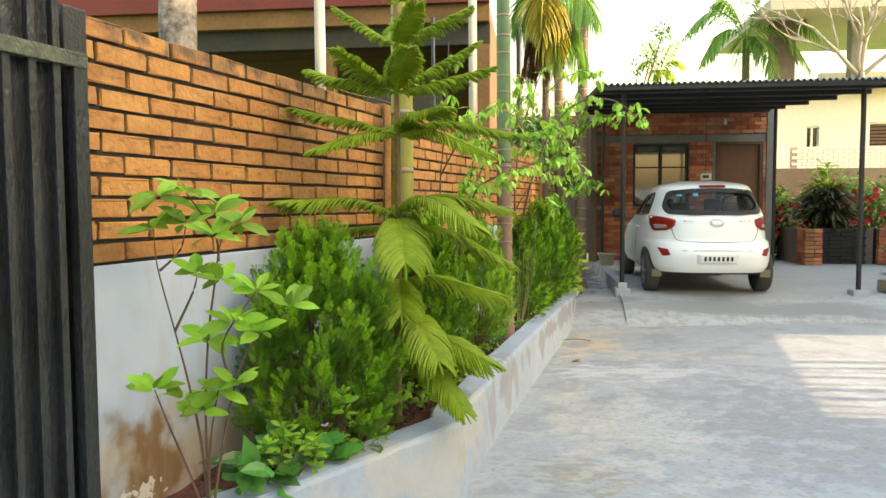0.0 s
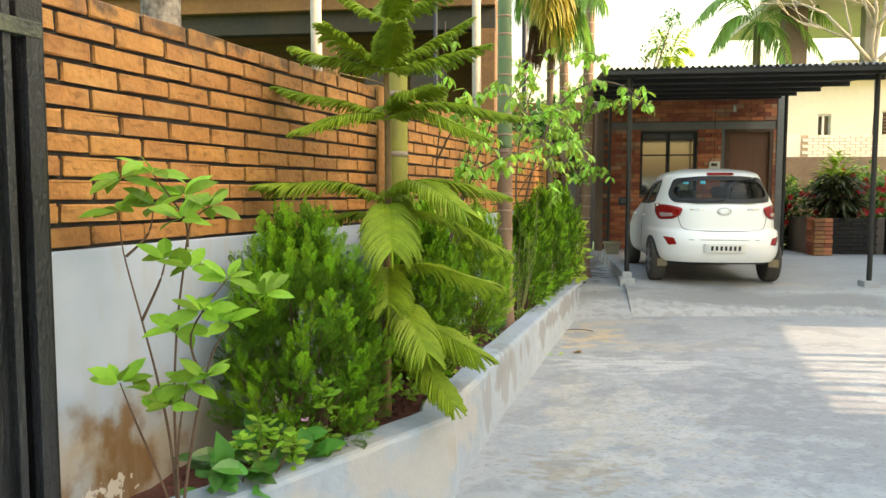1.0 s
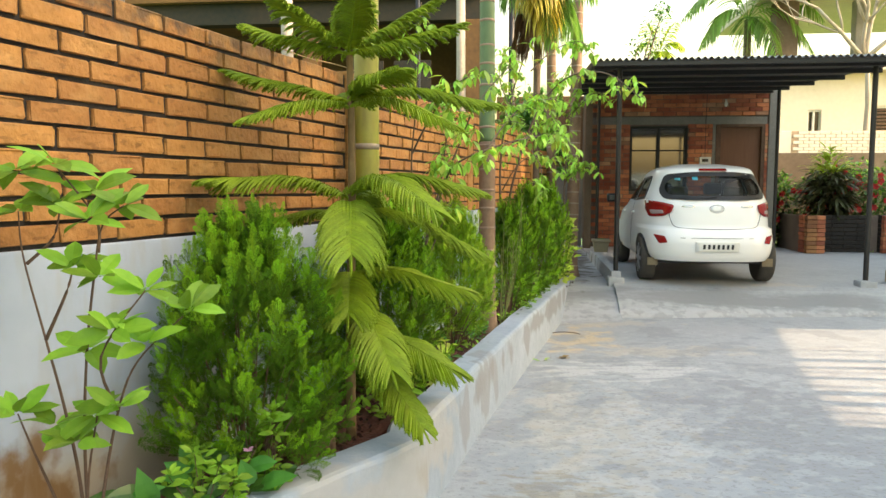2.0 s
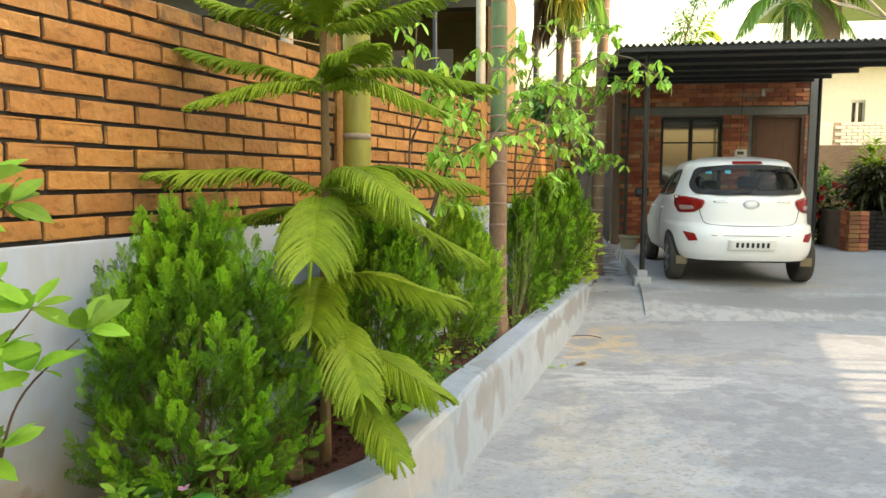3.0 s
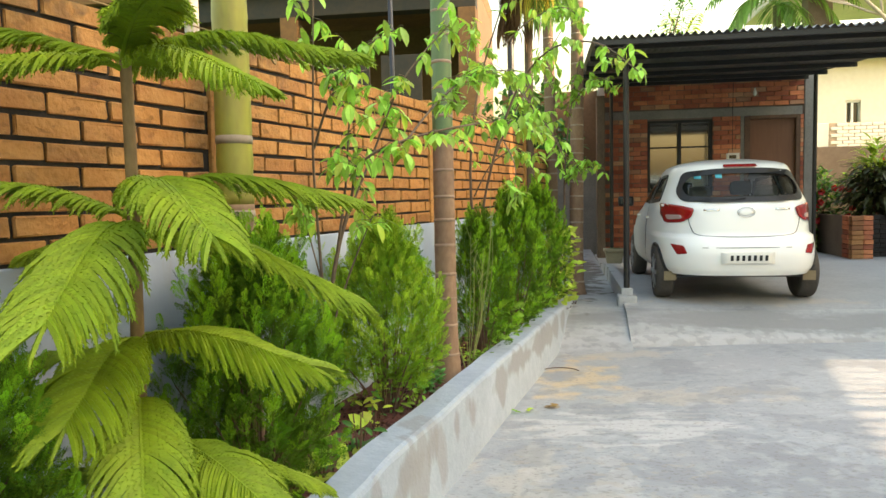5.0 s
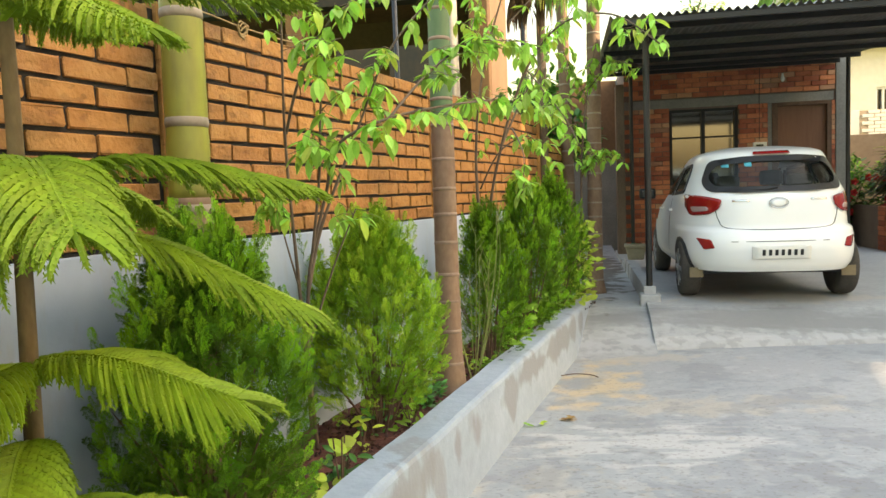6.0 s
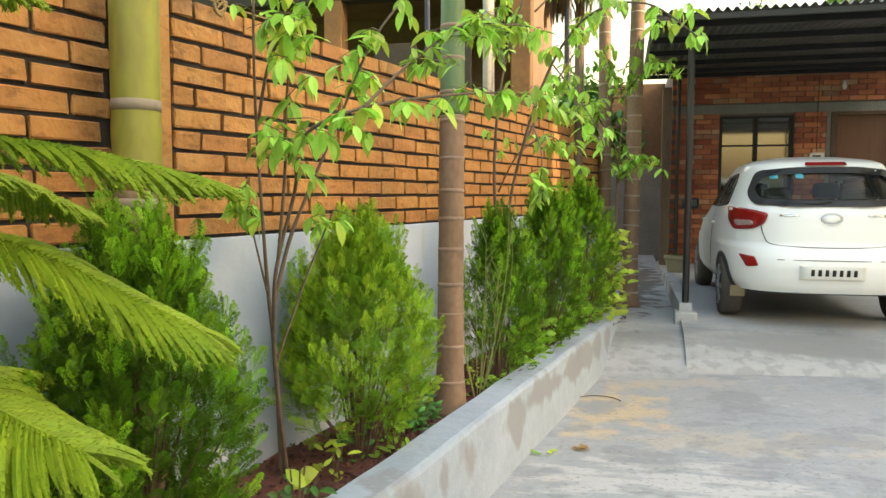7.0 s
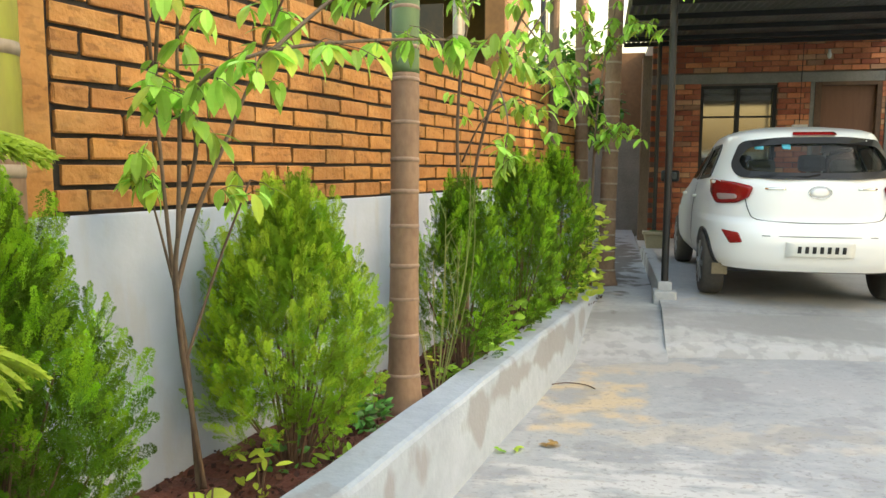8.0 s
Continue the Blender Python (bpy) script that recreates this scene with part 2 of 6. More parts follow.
def patch_layer(mat, colour, centre, radius, amount=1.0, scale=6.0, stretch=(1, 1, 1), lo=0.45, hi=0.6, gain=1.1):
    """A patch of another colour with a ragged outline on a material, at a place in the world."""
    nt = mat.node_tree
    b = nt.nodes["Principled BSDF"]
    src = b.inputs["Base Color"].links[0].from_socket
    geo = nt.nodes.new("ShaderNodeNewGeometry")
    sub = nt.nodes.new("ShaderNodeVectorMath")
    sub.operation = "SUBTRACT"
    sub.inputs[1].default_value = centre
    nt.links.new(geo.outputs["Position"], sub.inputs[0])
    mul = nt.nodes.new("ShaderNodeVectorMath")
    mul.operation = "MULTIPLY"
    mul.inputs[1].default_value = tuple(1 / r for r in radius)
    nt.links.new(sub.outputs[0], mul.inputs[0])
    ln = nt.nodes.new("ShaderNodeVectorMath")
    ln.operation = "LENGTH"
    nt.links.new(mul.outputs[0], ln.inputs[0])
    no = nt.nodes.new("ShaderNodeTexNoise")
    no.inputs["Scale"].default_value, no.inputs["Detail"].default_value = scale, 7
    mp = nt.nodes.new("ShaderNodeMapping")
    mp.inputs["Scale"].default_value = stretch
    nt.links.new(geo.outputs["Position"], mp.inputs[0])
    nt.links.new(mp.outputs[0], no.inputs[0])
    ad = nt.nodes.new("ShaderNodeMath")          # noise * 1.3 - distance * 0.7
    ad.operation = "MULTIPLY_ADD"
    ad.inputs[1].default_value = -0.55
    nt.links.new(ln.outputs["Value"], ad.inputs[0])
    m2 = nt.nodes.new("ShaderNodeMath")
    m2.operation = "MULTIPLY_ADD"
    m2.inputs[1].default_value, m2.inputs[2].default_value = gain, 0.87 - gain * 0.5
    nt.links.new(no.outputs[0], m2.inputs[0])
    nt.links.new(m2.outputs[0], ad.inputs[2])
    mr = nt.nodes.new("ShaderNodeMapRange")
    mr.inputs["From Min"].default_value, mr.inputs["From Max"].default_value = lo, hi
    mr.inputs["To Max"].default_value = amount
    nt.links.new(ad.outputs[0], mr.inputs[0])
    mx = nt.nodes.new("ShaderNodeMix")
    mx.data_type = "RGBA"
    mx.inputs["B"].default_value = rgba(tuple(v * 0.76 for v in colour))
    nt.links.new(mr.outputs[0], mx.inputs["Factor"])
    nt.links.new(src, mx.inputs["A"])
    nt.links.new(mx.outputs["Result"], b.inputs["Base Color"])


M_DRIVE = material("patchy_concrete", (0.515, 0.535, 0.555), (0.375, 0.40, 0.43), 0.62, fine=14, coarse=1.3, blend=0.55, bump=0.25, bump_scale=55)
for colour, c, r, amt, sc, st in (
        ((0.40, 0.41, 0.43), (1.25, 3.45, 0), (0.85, 1.3, 1), 0.75, 1.7, (1.5, 0.9, 1)), ((0.42, 0.43, 0.45), (0.95, 2.0, 0), (0.7, 0.8, 1), 0.6, 2.0, (1, 1, 1)),
        ((0.44, 0.45, 0.47), (2.4, 4.6, 0), (1.0, 0.5, 1), 0.6, 2.4, (0.6, 2, 1)), ((0.45, 0.46, 0.48), (1.9, 2.6, 0), (0.8, 0.7, 1), 0.6, 1.9, (1, 1, 1)),
        ((0.46, 0.47, 0.49), (1.6, 6.2, 0), (1.5, 0.35, 1), 0.65, 3.0, (0.4, 2, 1)), ((0.70, 0.57, 0.38), (0.45, 5.75, 0), (0.40, 0.85, 1), 0.95, 3.0, (1, 1, 1)),
        ((0.64, 0.57, 0.45), (1.2, 5.2, 0), (0.9, 0.3, 1), 0.55, 4.0, (1, 1, 1)), ((0.64, 0.57, 0.46), (0.6, 6.6, 0), (0.9, 0.25, 1), 0.5, 4.0, (1, 1, 1)),
        ((0.66, 0.60, 0.50), (0.1, 3.2, 0), (0.35, 1.2, 1), 0.5, 3.5, (1, 1, 1)), ((0.34, 0.28, 0.19), (0.05, 1.9, 0), (0.42, 0.36, 1), 0.6, 11.0, (0.7, 1.6, 1)),
        ((0.36, 0.30, 0.21), (0.85, 1.35, 0), (0.5, 0.25, 1), 0.5, 11.0, (0.7, 1.6, 1)), ((0.76, 0.75, 0.73), (0.75, 4.5, 0), (0.8, 0.45, 1), 0.6, 5.0, (0.5, 2, 1)),
        ((0.48, 0.36, 0.22), (0.24, 4.92, 0), (0.09, 0.08, 1), 0.9, 14.0, (1, 1, 1))):
    patch_layer(M_DRIVE, colour, c, r, amt, sc, st, 0.44, 0.66, 1.9)
patch_layer(M_DRIVE, (0.31, 0.32, 0.34), (1.5, 3.5, 0), (9, 9, 1), 0.50, 1.9, (1, 1.25, 1), 0.86, 0.98, 3.0)
patch_layer(M_DRIVE, (0.31, 0.32, 0.34), (1.75, 3.0, 0), (1.05, 1.5, 1), 0.66, 2.6, (1, 1, 1), 0.50, 0.56, 1.5)
patch_layer(M_DRIVE, (0.72, 0.70, 0.66), (0.55, 2.8, 0), (0.55, 1.6, 1), 0.35, 4.2, (1, 1, 1), 0.52, 0.62, 2.2)
patch_layer(M_DRIVE, (0.56, 0.47, 0.33), (0.5, 2.6, 0), (1.0, 2.2, 1), 0.30, 9.0, (1, 1.3, 1), 0.70, 0.90, 2.8)
patch_layer(M_DRIVE, (0.24, 0.225, 0.21), (1.5, 3.0, 0), (9, 9, 1), 0.45, 30.0, (1, 1.4, 1), 1.04, 1.18, 3.2)
patch_layer(M_DRIVE, (0.76, 0.76, 0.75), (1.5, 3.5, 0), (9, 9, 1), 0.22, 7.2, (1, 1.1, 1), 0.90, 1.30, 3.0)
patch_layer(M_DRIVE, (0.40, 0.39, 0.37), (1.5, 3.5, 0), (9, 9, 1), 0.35, 17.0, (1, 1.2, 1), 1.08, 1.20, 3.2)
patch_layer(M_ORANGE, (0.10, 0.065, 0.04), (-1.72, 0.9, 2.235), (0.7, 2.2, 0.075), 0.85, 11.0, (1, 1, 1), 0.42, 0.78, 2.6)
patch_layer(M_ORANGE, (0.22, 0.12, 0.05), (-1.5, 2.0, 2.2), (1.5, 6.0, 0.12), 0.6, 10.0, (1, 1, 0.6), 0.62, 0.85, 2.6)
for mat_ in (M_ORANGE, M_ORANGE_J):
    patch_layer(mat_, (0.26, 0.115, 0.03), (-1.5, 3.0, 1.8), (9, 14, 9), 0.6, 24.0, (1, 0.6, 1.6), 1.02, 1.22, 3.2)
    patch_layer(mat_, (0.62, 0.34, 0.11), (-1.5, 3.0, 1.8), (9, 14, 9), 0.45, 7.0, (1, 0.8, 1.3), 0.80, 1.20, 2.6)
# carport front: a darker band on the slope, a lighter mottled one on the riser
patch_layer(M_CONCRETE, (0.27, 0.28, 0.285), (3.5, 7.32, 0.24), (5.0, 0.26, 0.25), 0.75, 3.0, (0.5, 2, 1), 0.30, 0.60, 1.2)
patch_layer(M_CONCRETE, (0.56, 0.575, 0.60), (3.0, 7.0, 0.05), (6.0, 0.26, 0.13), 0.75, 7.0, (0.7, 1, 1.6), 0.34, 0.62, 2.0)
patch_layer(M_CONCRETE, (0.33, 0.335, 0.34), (3.0, 7.1, 0.1), (9.0, 0.9, 0.5), 0.5, 9.0, (1, 1, 1), 0.78, 0.98, 2.8)
# passage floor: mossy wet cement, with the passage's shade put into the colour
patch_layer(M_CONCRETE, (0.15, 0.13, 0.11), (0.55, 11.3, 0.3), (0.46, 3.6, 0.6), 0.9, 4.0, (1, 1, 1), 0.40, 0.55, 1.4)
patch_layer(M_CONCRETE, (0.62, 0.55, 0.46), (2.2, 8.0, 0.33), (1.6, 0.5, 0.4), 0.5, 3.0, (1, 1, 1), 0.5, 0.65, 1.6)
M_WHITE = material("white_wall_paint", (0.68, 0.79, 0.98), (0.56, 0.655, 0.83), 0.7, fine=9, coarse=1.4, blend=0.2, bump=0.15, bump_scale=30, tone=0.66)
patch_layer(M_WHITE, (0.52, 0.40, 0.24), (-1.75, 0.75, 0.42), (1.2, 1.3, 0.42), 0.75, 4.0, lo=0.40, hi=0.75)
patch_layer(M_WHITE, (0.27, 0.145, 0.05), (-1.78, 0.44, 0.44), (0.5, 0.40, 0.30), 0.95, 7.0, (1, 1, 0.9), lo=0.40, hi=0.70, gain=1.6)
patch_layer(M_WHITE, (0.50, 0.46, 0.40), (-1.7, 2.0, 0.8), (4, 7, 2), 0.22, 5.0, (1, 2.2, 0.5), 0.75, 1.05, 2.6)
patch_layer(M_WHITE, (0.95, 0.90, 0.82), (-1.78, 0.40, 0.36), (0.4, 0.13, 0.07), 0.85, 22.0, lo=0.58, hi=0.66, gain=2.4)
M_CURB = material("curb_cement", (0.465, 0.55, 0.66), (0.35, 0.42, 0.515), 0.7, fine=16, coarse=2.2, blend=0.5, bump=0.3, bump_scale=45)
patch_layer(M_CURB, (0.27, 0.285, 0.30), (0.1, 5.6, 0.25), (1.2, 3.2, 0.125), 0.75, 3.4, (1, 1.0, 0.40), 0.45, 0.62, 2.4)
patch_layer(M_CURB, (0.31, 0.325, 0.34), (-0.4, 2.7, 0.20), (1.0, 1.3, 0.20), 0.7, 4.0, (1, 1.0, 0.35), 0.55, 0.70, 2.6)
patch_layer(M_CURB, (0.62, 0.56, 0.46), (-0.8, 1.3, 0.2), (1.3, 1.1, 0.5), 0.45, 3.0, (1, 1, 1), 0.5, 0.7, 2.0)

drive = grid_sheet("driveway", -2.6, 9.0, -7.0, 6.96, 24, 30, lambda x, y: drive_z(x, y) + 0.006 * noise.noise((x * 0.8, y * 0.8, 0)), M_DRIVE)
tagged(drive, "patchy grey concrete driveway with sandy stains", "driveway", kind="structure")

# the raised carport floor, with a riser and a slope in front
PROF = [(6.88, -0.06), (6.90, 0.03), (6.935, 0.085), (6.99, 0.120), (7.08, 0.150), (7.22, 0.210), (7.40, 0.285), (7.6, 0.315), (7.95, PLAT), (14.0, PLAT)]
V, Fc = [], []
xs = [0.975 + (9.0 - 0.975) * i / 30 for i in range(31)]
for (y, z) in PROF:
    for x in xs:
        sk = 0.07 * max(0, x - 1.0) if y < 8 else 0
        V.append((x, y + sk + 0.03 * noise.noise((x * 2.1, y, 3.0)), z + 0.012 * noise.noise((x * 1.7, y * 1.3, 0)) * (y < 13)))
n = len(xs)
for j in range(len(PROF) - 1):
    for i in range(n - 1):
        Fc.append((j * n + i, j * n + i + 1, (j + 1) * n + i + 1, (j + 1) * n + i))
o = len(V)
V += [(0.975, y, -0.1) for y, z in PROF]
for j in range(len(PROF) - 1):
    Fc.append((j * n, (j + 1) * n, o + j + 1, o + j))
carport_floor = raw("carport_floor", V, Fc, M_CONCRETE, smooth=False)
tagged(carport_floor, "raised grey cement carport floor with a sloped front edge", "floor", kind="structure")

# the narrow passage beside the carport, rising from the driveway
def passage_z(x, y):
    u = min(1, max(0, (y - 6.55) / 1.1))
    return -0.02 + 0.30 * u * u * (3 - 2 * u) + 0.015 * noise.noise((x * 4, y * 4, 1))


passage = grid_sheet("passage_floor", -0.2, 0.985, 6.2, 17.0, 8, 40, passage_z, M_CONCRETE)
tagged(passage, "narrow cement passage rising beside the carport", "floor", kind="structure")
kerb = box_part("passage_kerb", (-0.06, 0.06, 0, 3.4, 0.0, 0.20), M_CONCRETE, None, 0.012)
kerb.matrix_world = pose(1.02, 7.80, 0.27, 0, 0, 0)
tagged(kerb, "low cement kerb between passage and carport", "kerb", kind="structure")

# ---- boundary wall ----
BASE_Z, TOP_Z, COURSE, MODULE = 1.315, 2.235, 0.0836, 0.272
wall_w = thing("wall_west", "boundary wall of orange painted bricks over a white base", "wall", kind="structure")
wall_w.matrix_world = WALL_M
CW = 1 / math.cos(WALL_A)


def along(y):
    return y * CW


bm = bmesh.new()
box(bm, -0.16, 0.012, along(-6), along(9.4), -0.3, BASE_Z - 0.012, 0.006)
part("base", bm, M_WHITE, wall_w, "white painted plaster base with brown damp stains")
bm = bmesh.new()
box(bm, -0.15, -0.014, along(-6), along(8.1), BASE_Z - 0.012, TOP_Z - 0.02)
box(bm, -0.15, -0.014, along(8.1), along(9.4), BASE_Z - 0.012, TOP_Z - 0.19)
part("mortar", bm, M_JOINT, wall_w, "black painted mortar joints")
PILLARS = [(-0.40, 0.24), (2.80, 3.05), (5.30, 5.46), (8.02, 8.2), (9.25, 9.4)]
for k, (a, b) in enumerate(PILLARS):
    if k == 0:
        continue
    bm = bmesh.new()
    box(bm, -0.155, 0.004, along(a), along(b), BASE_Z - 0.01, TOP_Z + 0.01 if k < 4 else TOP_Z - 0.18, 0.008)
    bmesh.ops.subdivide_edges(bm, edges=bm.edges[:], cuts=2, use_grid_fill=True)
    for v in bm.verts:
        v.co += Vector((0.004 * noise.noise(v.co * 9), 0.006 * noise.noise(v.co * 7 + Vector((3, 0, 0))), 0))
    part("pillar", bm, M_ORANGE_J, wall_w, "orange plastered pillar")
twine = thing("twine", "tan twine with a loose knot lying along the wall top", "twine")
twine.matrix_world = WALL_M
M_TWINE = material("tan_twine", (0.50, 0.36, 0.18), (0.36, 0.24, 0.11), 0.9, fine=120, bump=0.4)
tw = Soup()
tw.tube(smooth_path([(0.006, along(y), TOP_Z + 0.016 + 0.012 * math.sin(y * 5)) for y in (1.9, 2.3, 2.7, 3.05, 3.3, 3.6, 3.9)], 5), [0.004] * 31, 6)
tw.done("strand", M_TWINE, twine)
tw = Soup()
for r_, tilt in ((0.028, 0.0), (0.022, 0.7), (0.033, -0.5)):
    ring_ = [(0.012 + 0.008 * math.sin(a + tilt), along(3.30) + r_ * math.cos(a) + 0.01 * tilt, TOP_Z - 0.006 + r_ * math.sin(a + tilt)) for a in [2 * math.pi * k / 16 for k in range(15)]]
    tw.tube(ring_, [0.0045] * 15, 6)
tw.done("knot", M_TWINE, twine, "loose looped knot")

# ---- gate leaf, folded back along the wall ----
M_GATE = material("weathered_black_enamel", (0.040, 0.045, 0.052), (0.010, 0.011, 0.013), 0.30, fine=70, coarse=6, bump=0.9, bump_scale=75, stretch=(1, 1, 0.45))
M_GATE_MOSS = material("mossy_enamel", (0.14, 0.16, 0.085), (0.035, 0.040, 0.035), 0.55, fine=45, coarse=9, bump=0.8, bump_scale=80)
gate = thing("steel_gate", "black enamelled steel gate leaf folded open against the wall", "gate")
gate.matrix_world = Matrix.Translation((-1.70, -0.01, 0)) @ Matrix.Rotation(-WALL_A, 4, "Z")
box_part("end_stile", (-0.02, 0.02, -0.055, 0.0, 0.06, 2.03), M_GATE, gate, 0.004)
box_part("top_rail", (-0.025, 0.025, -2.0, -0.0, 1.985, 2.035), M_GATE_MOSS, gate, 0.004)
box_part("bottom_rail", (-0.025, 0.025, -2.0, -0.056, 0.06, 0.12), M_GATE, gate, 0.004)
box_part("sheet", (-0.035, -0.029, -2.0, -0.07, 0.1, 2.42), M_GATE, gate, 0.0, "black painted steel sheet")
for i in range(14):
    s = -0.115 - i * 0.092
    box_part("bar", (-0.012, 0.012, s - 0.014, s + 0.014, 0.12, 2.5), M_GATE, gate, 0.003)
hang = box_part("gate_post", (-0.04, 0.04, -0.05, 0.05, -0.1, 2.2), M_BLACK, None, 0.006)
hang.matrix_world = Matrix.Translation((-1.775, 0.02, 0)) @ Matrix.Rotation(-WALL_A, 4, "Z")
tagged(hang, "black steel hanging post beside the wall end", "post")

# ---- planter ----
CURB_OUT = [(-1.72, -0.35), (-0.66, 1.30), (-0.55, 1.80), (-0.375, 3.0), (-0.20, 4.0), (-0.03, 5.0), (0.15, 6.0), (0.33, 7.0), (0.47, 7.95)]
CURB_W = 0.205


def curb_line():
    pts = smooth_path([(x, y, 0) for x, y in CURB_OUT], 12)
    return pts


cl = curb_line()
V, Fc = [], []
for i, p in enumerate(cl):
    d = (cl[min(i + 1, len(cl) - 1)] - cl[max(i - 1, 0)]).normalized()
    nrm = Vector((-d.y, d.x, 0))
    wob = 0.012 * noise.noise((p.y * 2.3, 0, 5))
    zt = 0.375 + 0.015 * noise.noise((p.y * 1.6, 2, 0))
    zb = drive_z(p.x, p.y) - 0.06
    rag = 0.010 * noise.noise((p.y * 5.1, 7, 1))
    sec = [(-0.014, zb), (0.006 + wob * 0.5, zt * 0.5), (0.014 + wob, zt - 0.026 + rag), (0.022 + wob, zt - 0.008 + rag * 0.5), (0.040 + wob, zt), (CURB_W - 0.02 + wob, zt + 0.004), (CURB_W - 0.004 + wob, zt - 0.012), (CURB_W, 0.1)]
    for off, z in sec:
        q = p + nrm * off
        V.append((q.x, q.y, z))
n = 8
for i in range(len(cl) - 1):
    for k in range(n - 1):
        Fc.append((i * n + k, (i + 1) * n + k, (i + 1) * n + k + 1, i * n + k + 1))
Fc += [tuple(range(n)), tuple((len(cl) - 1) * n + k for k in range(n - 1, -1, -1))]
curb = raw("planter_curb", V, Fc, M_CURB, None, smooth=False)
tagged(curb, "cement plastered planter curb with damp grey streaks", "curb", kind="structure")
V, Fc = [], []
NX = 14
for i, p in enumerate(cl):
    wx = WALL_X + WALL_K * p.y
    for k in range(NX + 1):
        x = wx + (p.x - 0.06 - wx) * k / NX
        V.append((x, p.y, 0.30 + 0.03 * noise.noise((x * 7, p.y * 7, 0)) + 0.012 * noise.noise((x * 30, p.y * 30, 0))))
for i in range(len(cl) - 1):
    for k in range(NX):
        a = i * (NX + 1) + k
        Fc.append((a, a + 1, a + NX + 2, a + NX + 1))
soil = raw("planter_soil", V, Fc, M_SOIL, None)
tagged(soil, "red-brown loose soil in the planter", "soil", kind="structure")
# crumbs and dry leaf litter
s = Soup()
rng = random.Random(4)
for _ in range(2600):
    y = rng.uniform(0.6, 7.8)
    wx = WALL_X + WALL_K * y
    x = wx + rng.uniform(0.04, 0.62)
    r = rng.uniform(0.006, 0.02)
    c = Vector((x, y, 0.315 + 0.02 * noise.noise((x * 7, y * 7, 0))))
    a = Vector((rng.uniform(-1, 1), rng.uniform(-1, 1), rng.uniform(-0.3, 0.6))).normalized() * r
    b = a.orthogonal().normalized() * r * rng.uniform(0.4, 0.9)
    h = Vector((0, 0, r * rng.uniform(0.3, 0.9)))
    s.add([c + a, c + b, c - a, c - b, c + h], [(0, 1, 4), (1, 2, 4), (2, 3, 4), (3, 0, 4)])
litter = s.done("soil_crumbs", material("soil_litter", (0.14, 0.06, 0.04), (0.05, 0.022, 0.016), 0.9, per="island", spread=0.7, bump=0.3))
tagged(litter, "soil crumbs and dry litter in the planter", "litter", kind="stuff")

# ---- house behind the carport ----
HX0, HX1, HY, HTOP = 1.16, 4.78, 13.67, 3.62
house = thing("house", "small house of bare red brick behind the carport", "house", (0, HY, PLAT))
WIN = (1.92, 3.06, 1.15 + 0.0, 2.46)       # x0 x1 z0 z1 above the floor
DOOR = (3.66, 4.52, 0.0, 2.48)
H = HTOP - PLAT
for ext in ((HX0, WIN[0], 0.02, 0.24, 0, H), (WIN[0], WIN[1], 0.02, 0.24, 0, WIN[2]), (WIN[0], WIN[1], 0.02, 0.24, WIN[3], H),
            (WIN[1], DOOR[0], 0.02, 0.24, 0, H), (DOOR[0], DOOR[1], 0.02, 0.24, DOOR[3], H), (DOOR[1], HX1, 0.02, 0.24, 0, H)):
    box_part("wall", ext, M_MORTAR, house, 0, "grey mortar backing of the brickwork")
for ext in ((HX0, HX0 + 0.2, 0.24, 4.5, 0, H), (HX1 - 0.2, HX1, 0.24, 4.5, 0, H), (HX0, HX1, 4.5, 4.7, 0, H)):
    box_part("wall", ext, M_MORTAR, house, 0)
box_part("roof", (HX0, HX1, 0.24, 4.7, H, H + 0.12), M_CEMENT, house, 0, "flat cement roof")
box_part("lintel_band", (HX0 - 0.005, HX1 - 0.20, -0.012, 0.02, 2.49, 2.64), M_CEMENT, house, 0.006, "grey cement lintel band")
box_part("column", (HX1 - 0.17, HX1 + 0.01, -0.03, 0.02, 0, H - 0.06), M_CEMENT, house, 0.01, "grey cement corner column")
box_part("door_jamb", (DOOR[0] - 0.12, DOOR[0] - 0.055, -0.008, 0.02, 0, 2.49), M_CEMENT, house, 0.005, "cement patch")
door = box_part("door", (DOOR[0] + 0.04, DOOR[1] - 0.04, 0.06, 0.10, 0.0, DOOR[3] - 0.04), M_WOOD, house, 0.004, "plain brown door panel")
for nm, ext in (("door_frame", (DOOR[0] - 0.055, DOOR[0] + 0.04, -0.02, 0.14, 0, DOOR[3])), ("door_frame", (DOOR[1] - 0.04, DOOR[1] + 0.03, -0.02, 0.14, 0, DOOR[3])),
                ("door_frame", (DOOR[0] + 0.04, DOOR[1] - 0.04, -0.02, 0.14, DOOR[3] - 0.05, DOOR[3] + 0.01))):
    box_part(nm, ext, M_STEM, house, 0.005, "brown wooden door frame")
window = box_part("window", (WIN[0], WIN[1], 0.10, 0.11, WIN[2], WIN[3]), M_WINGLASS, house, 0.0, "dark glass window with black frame")
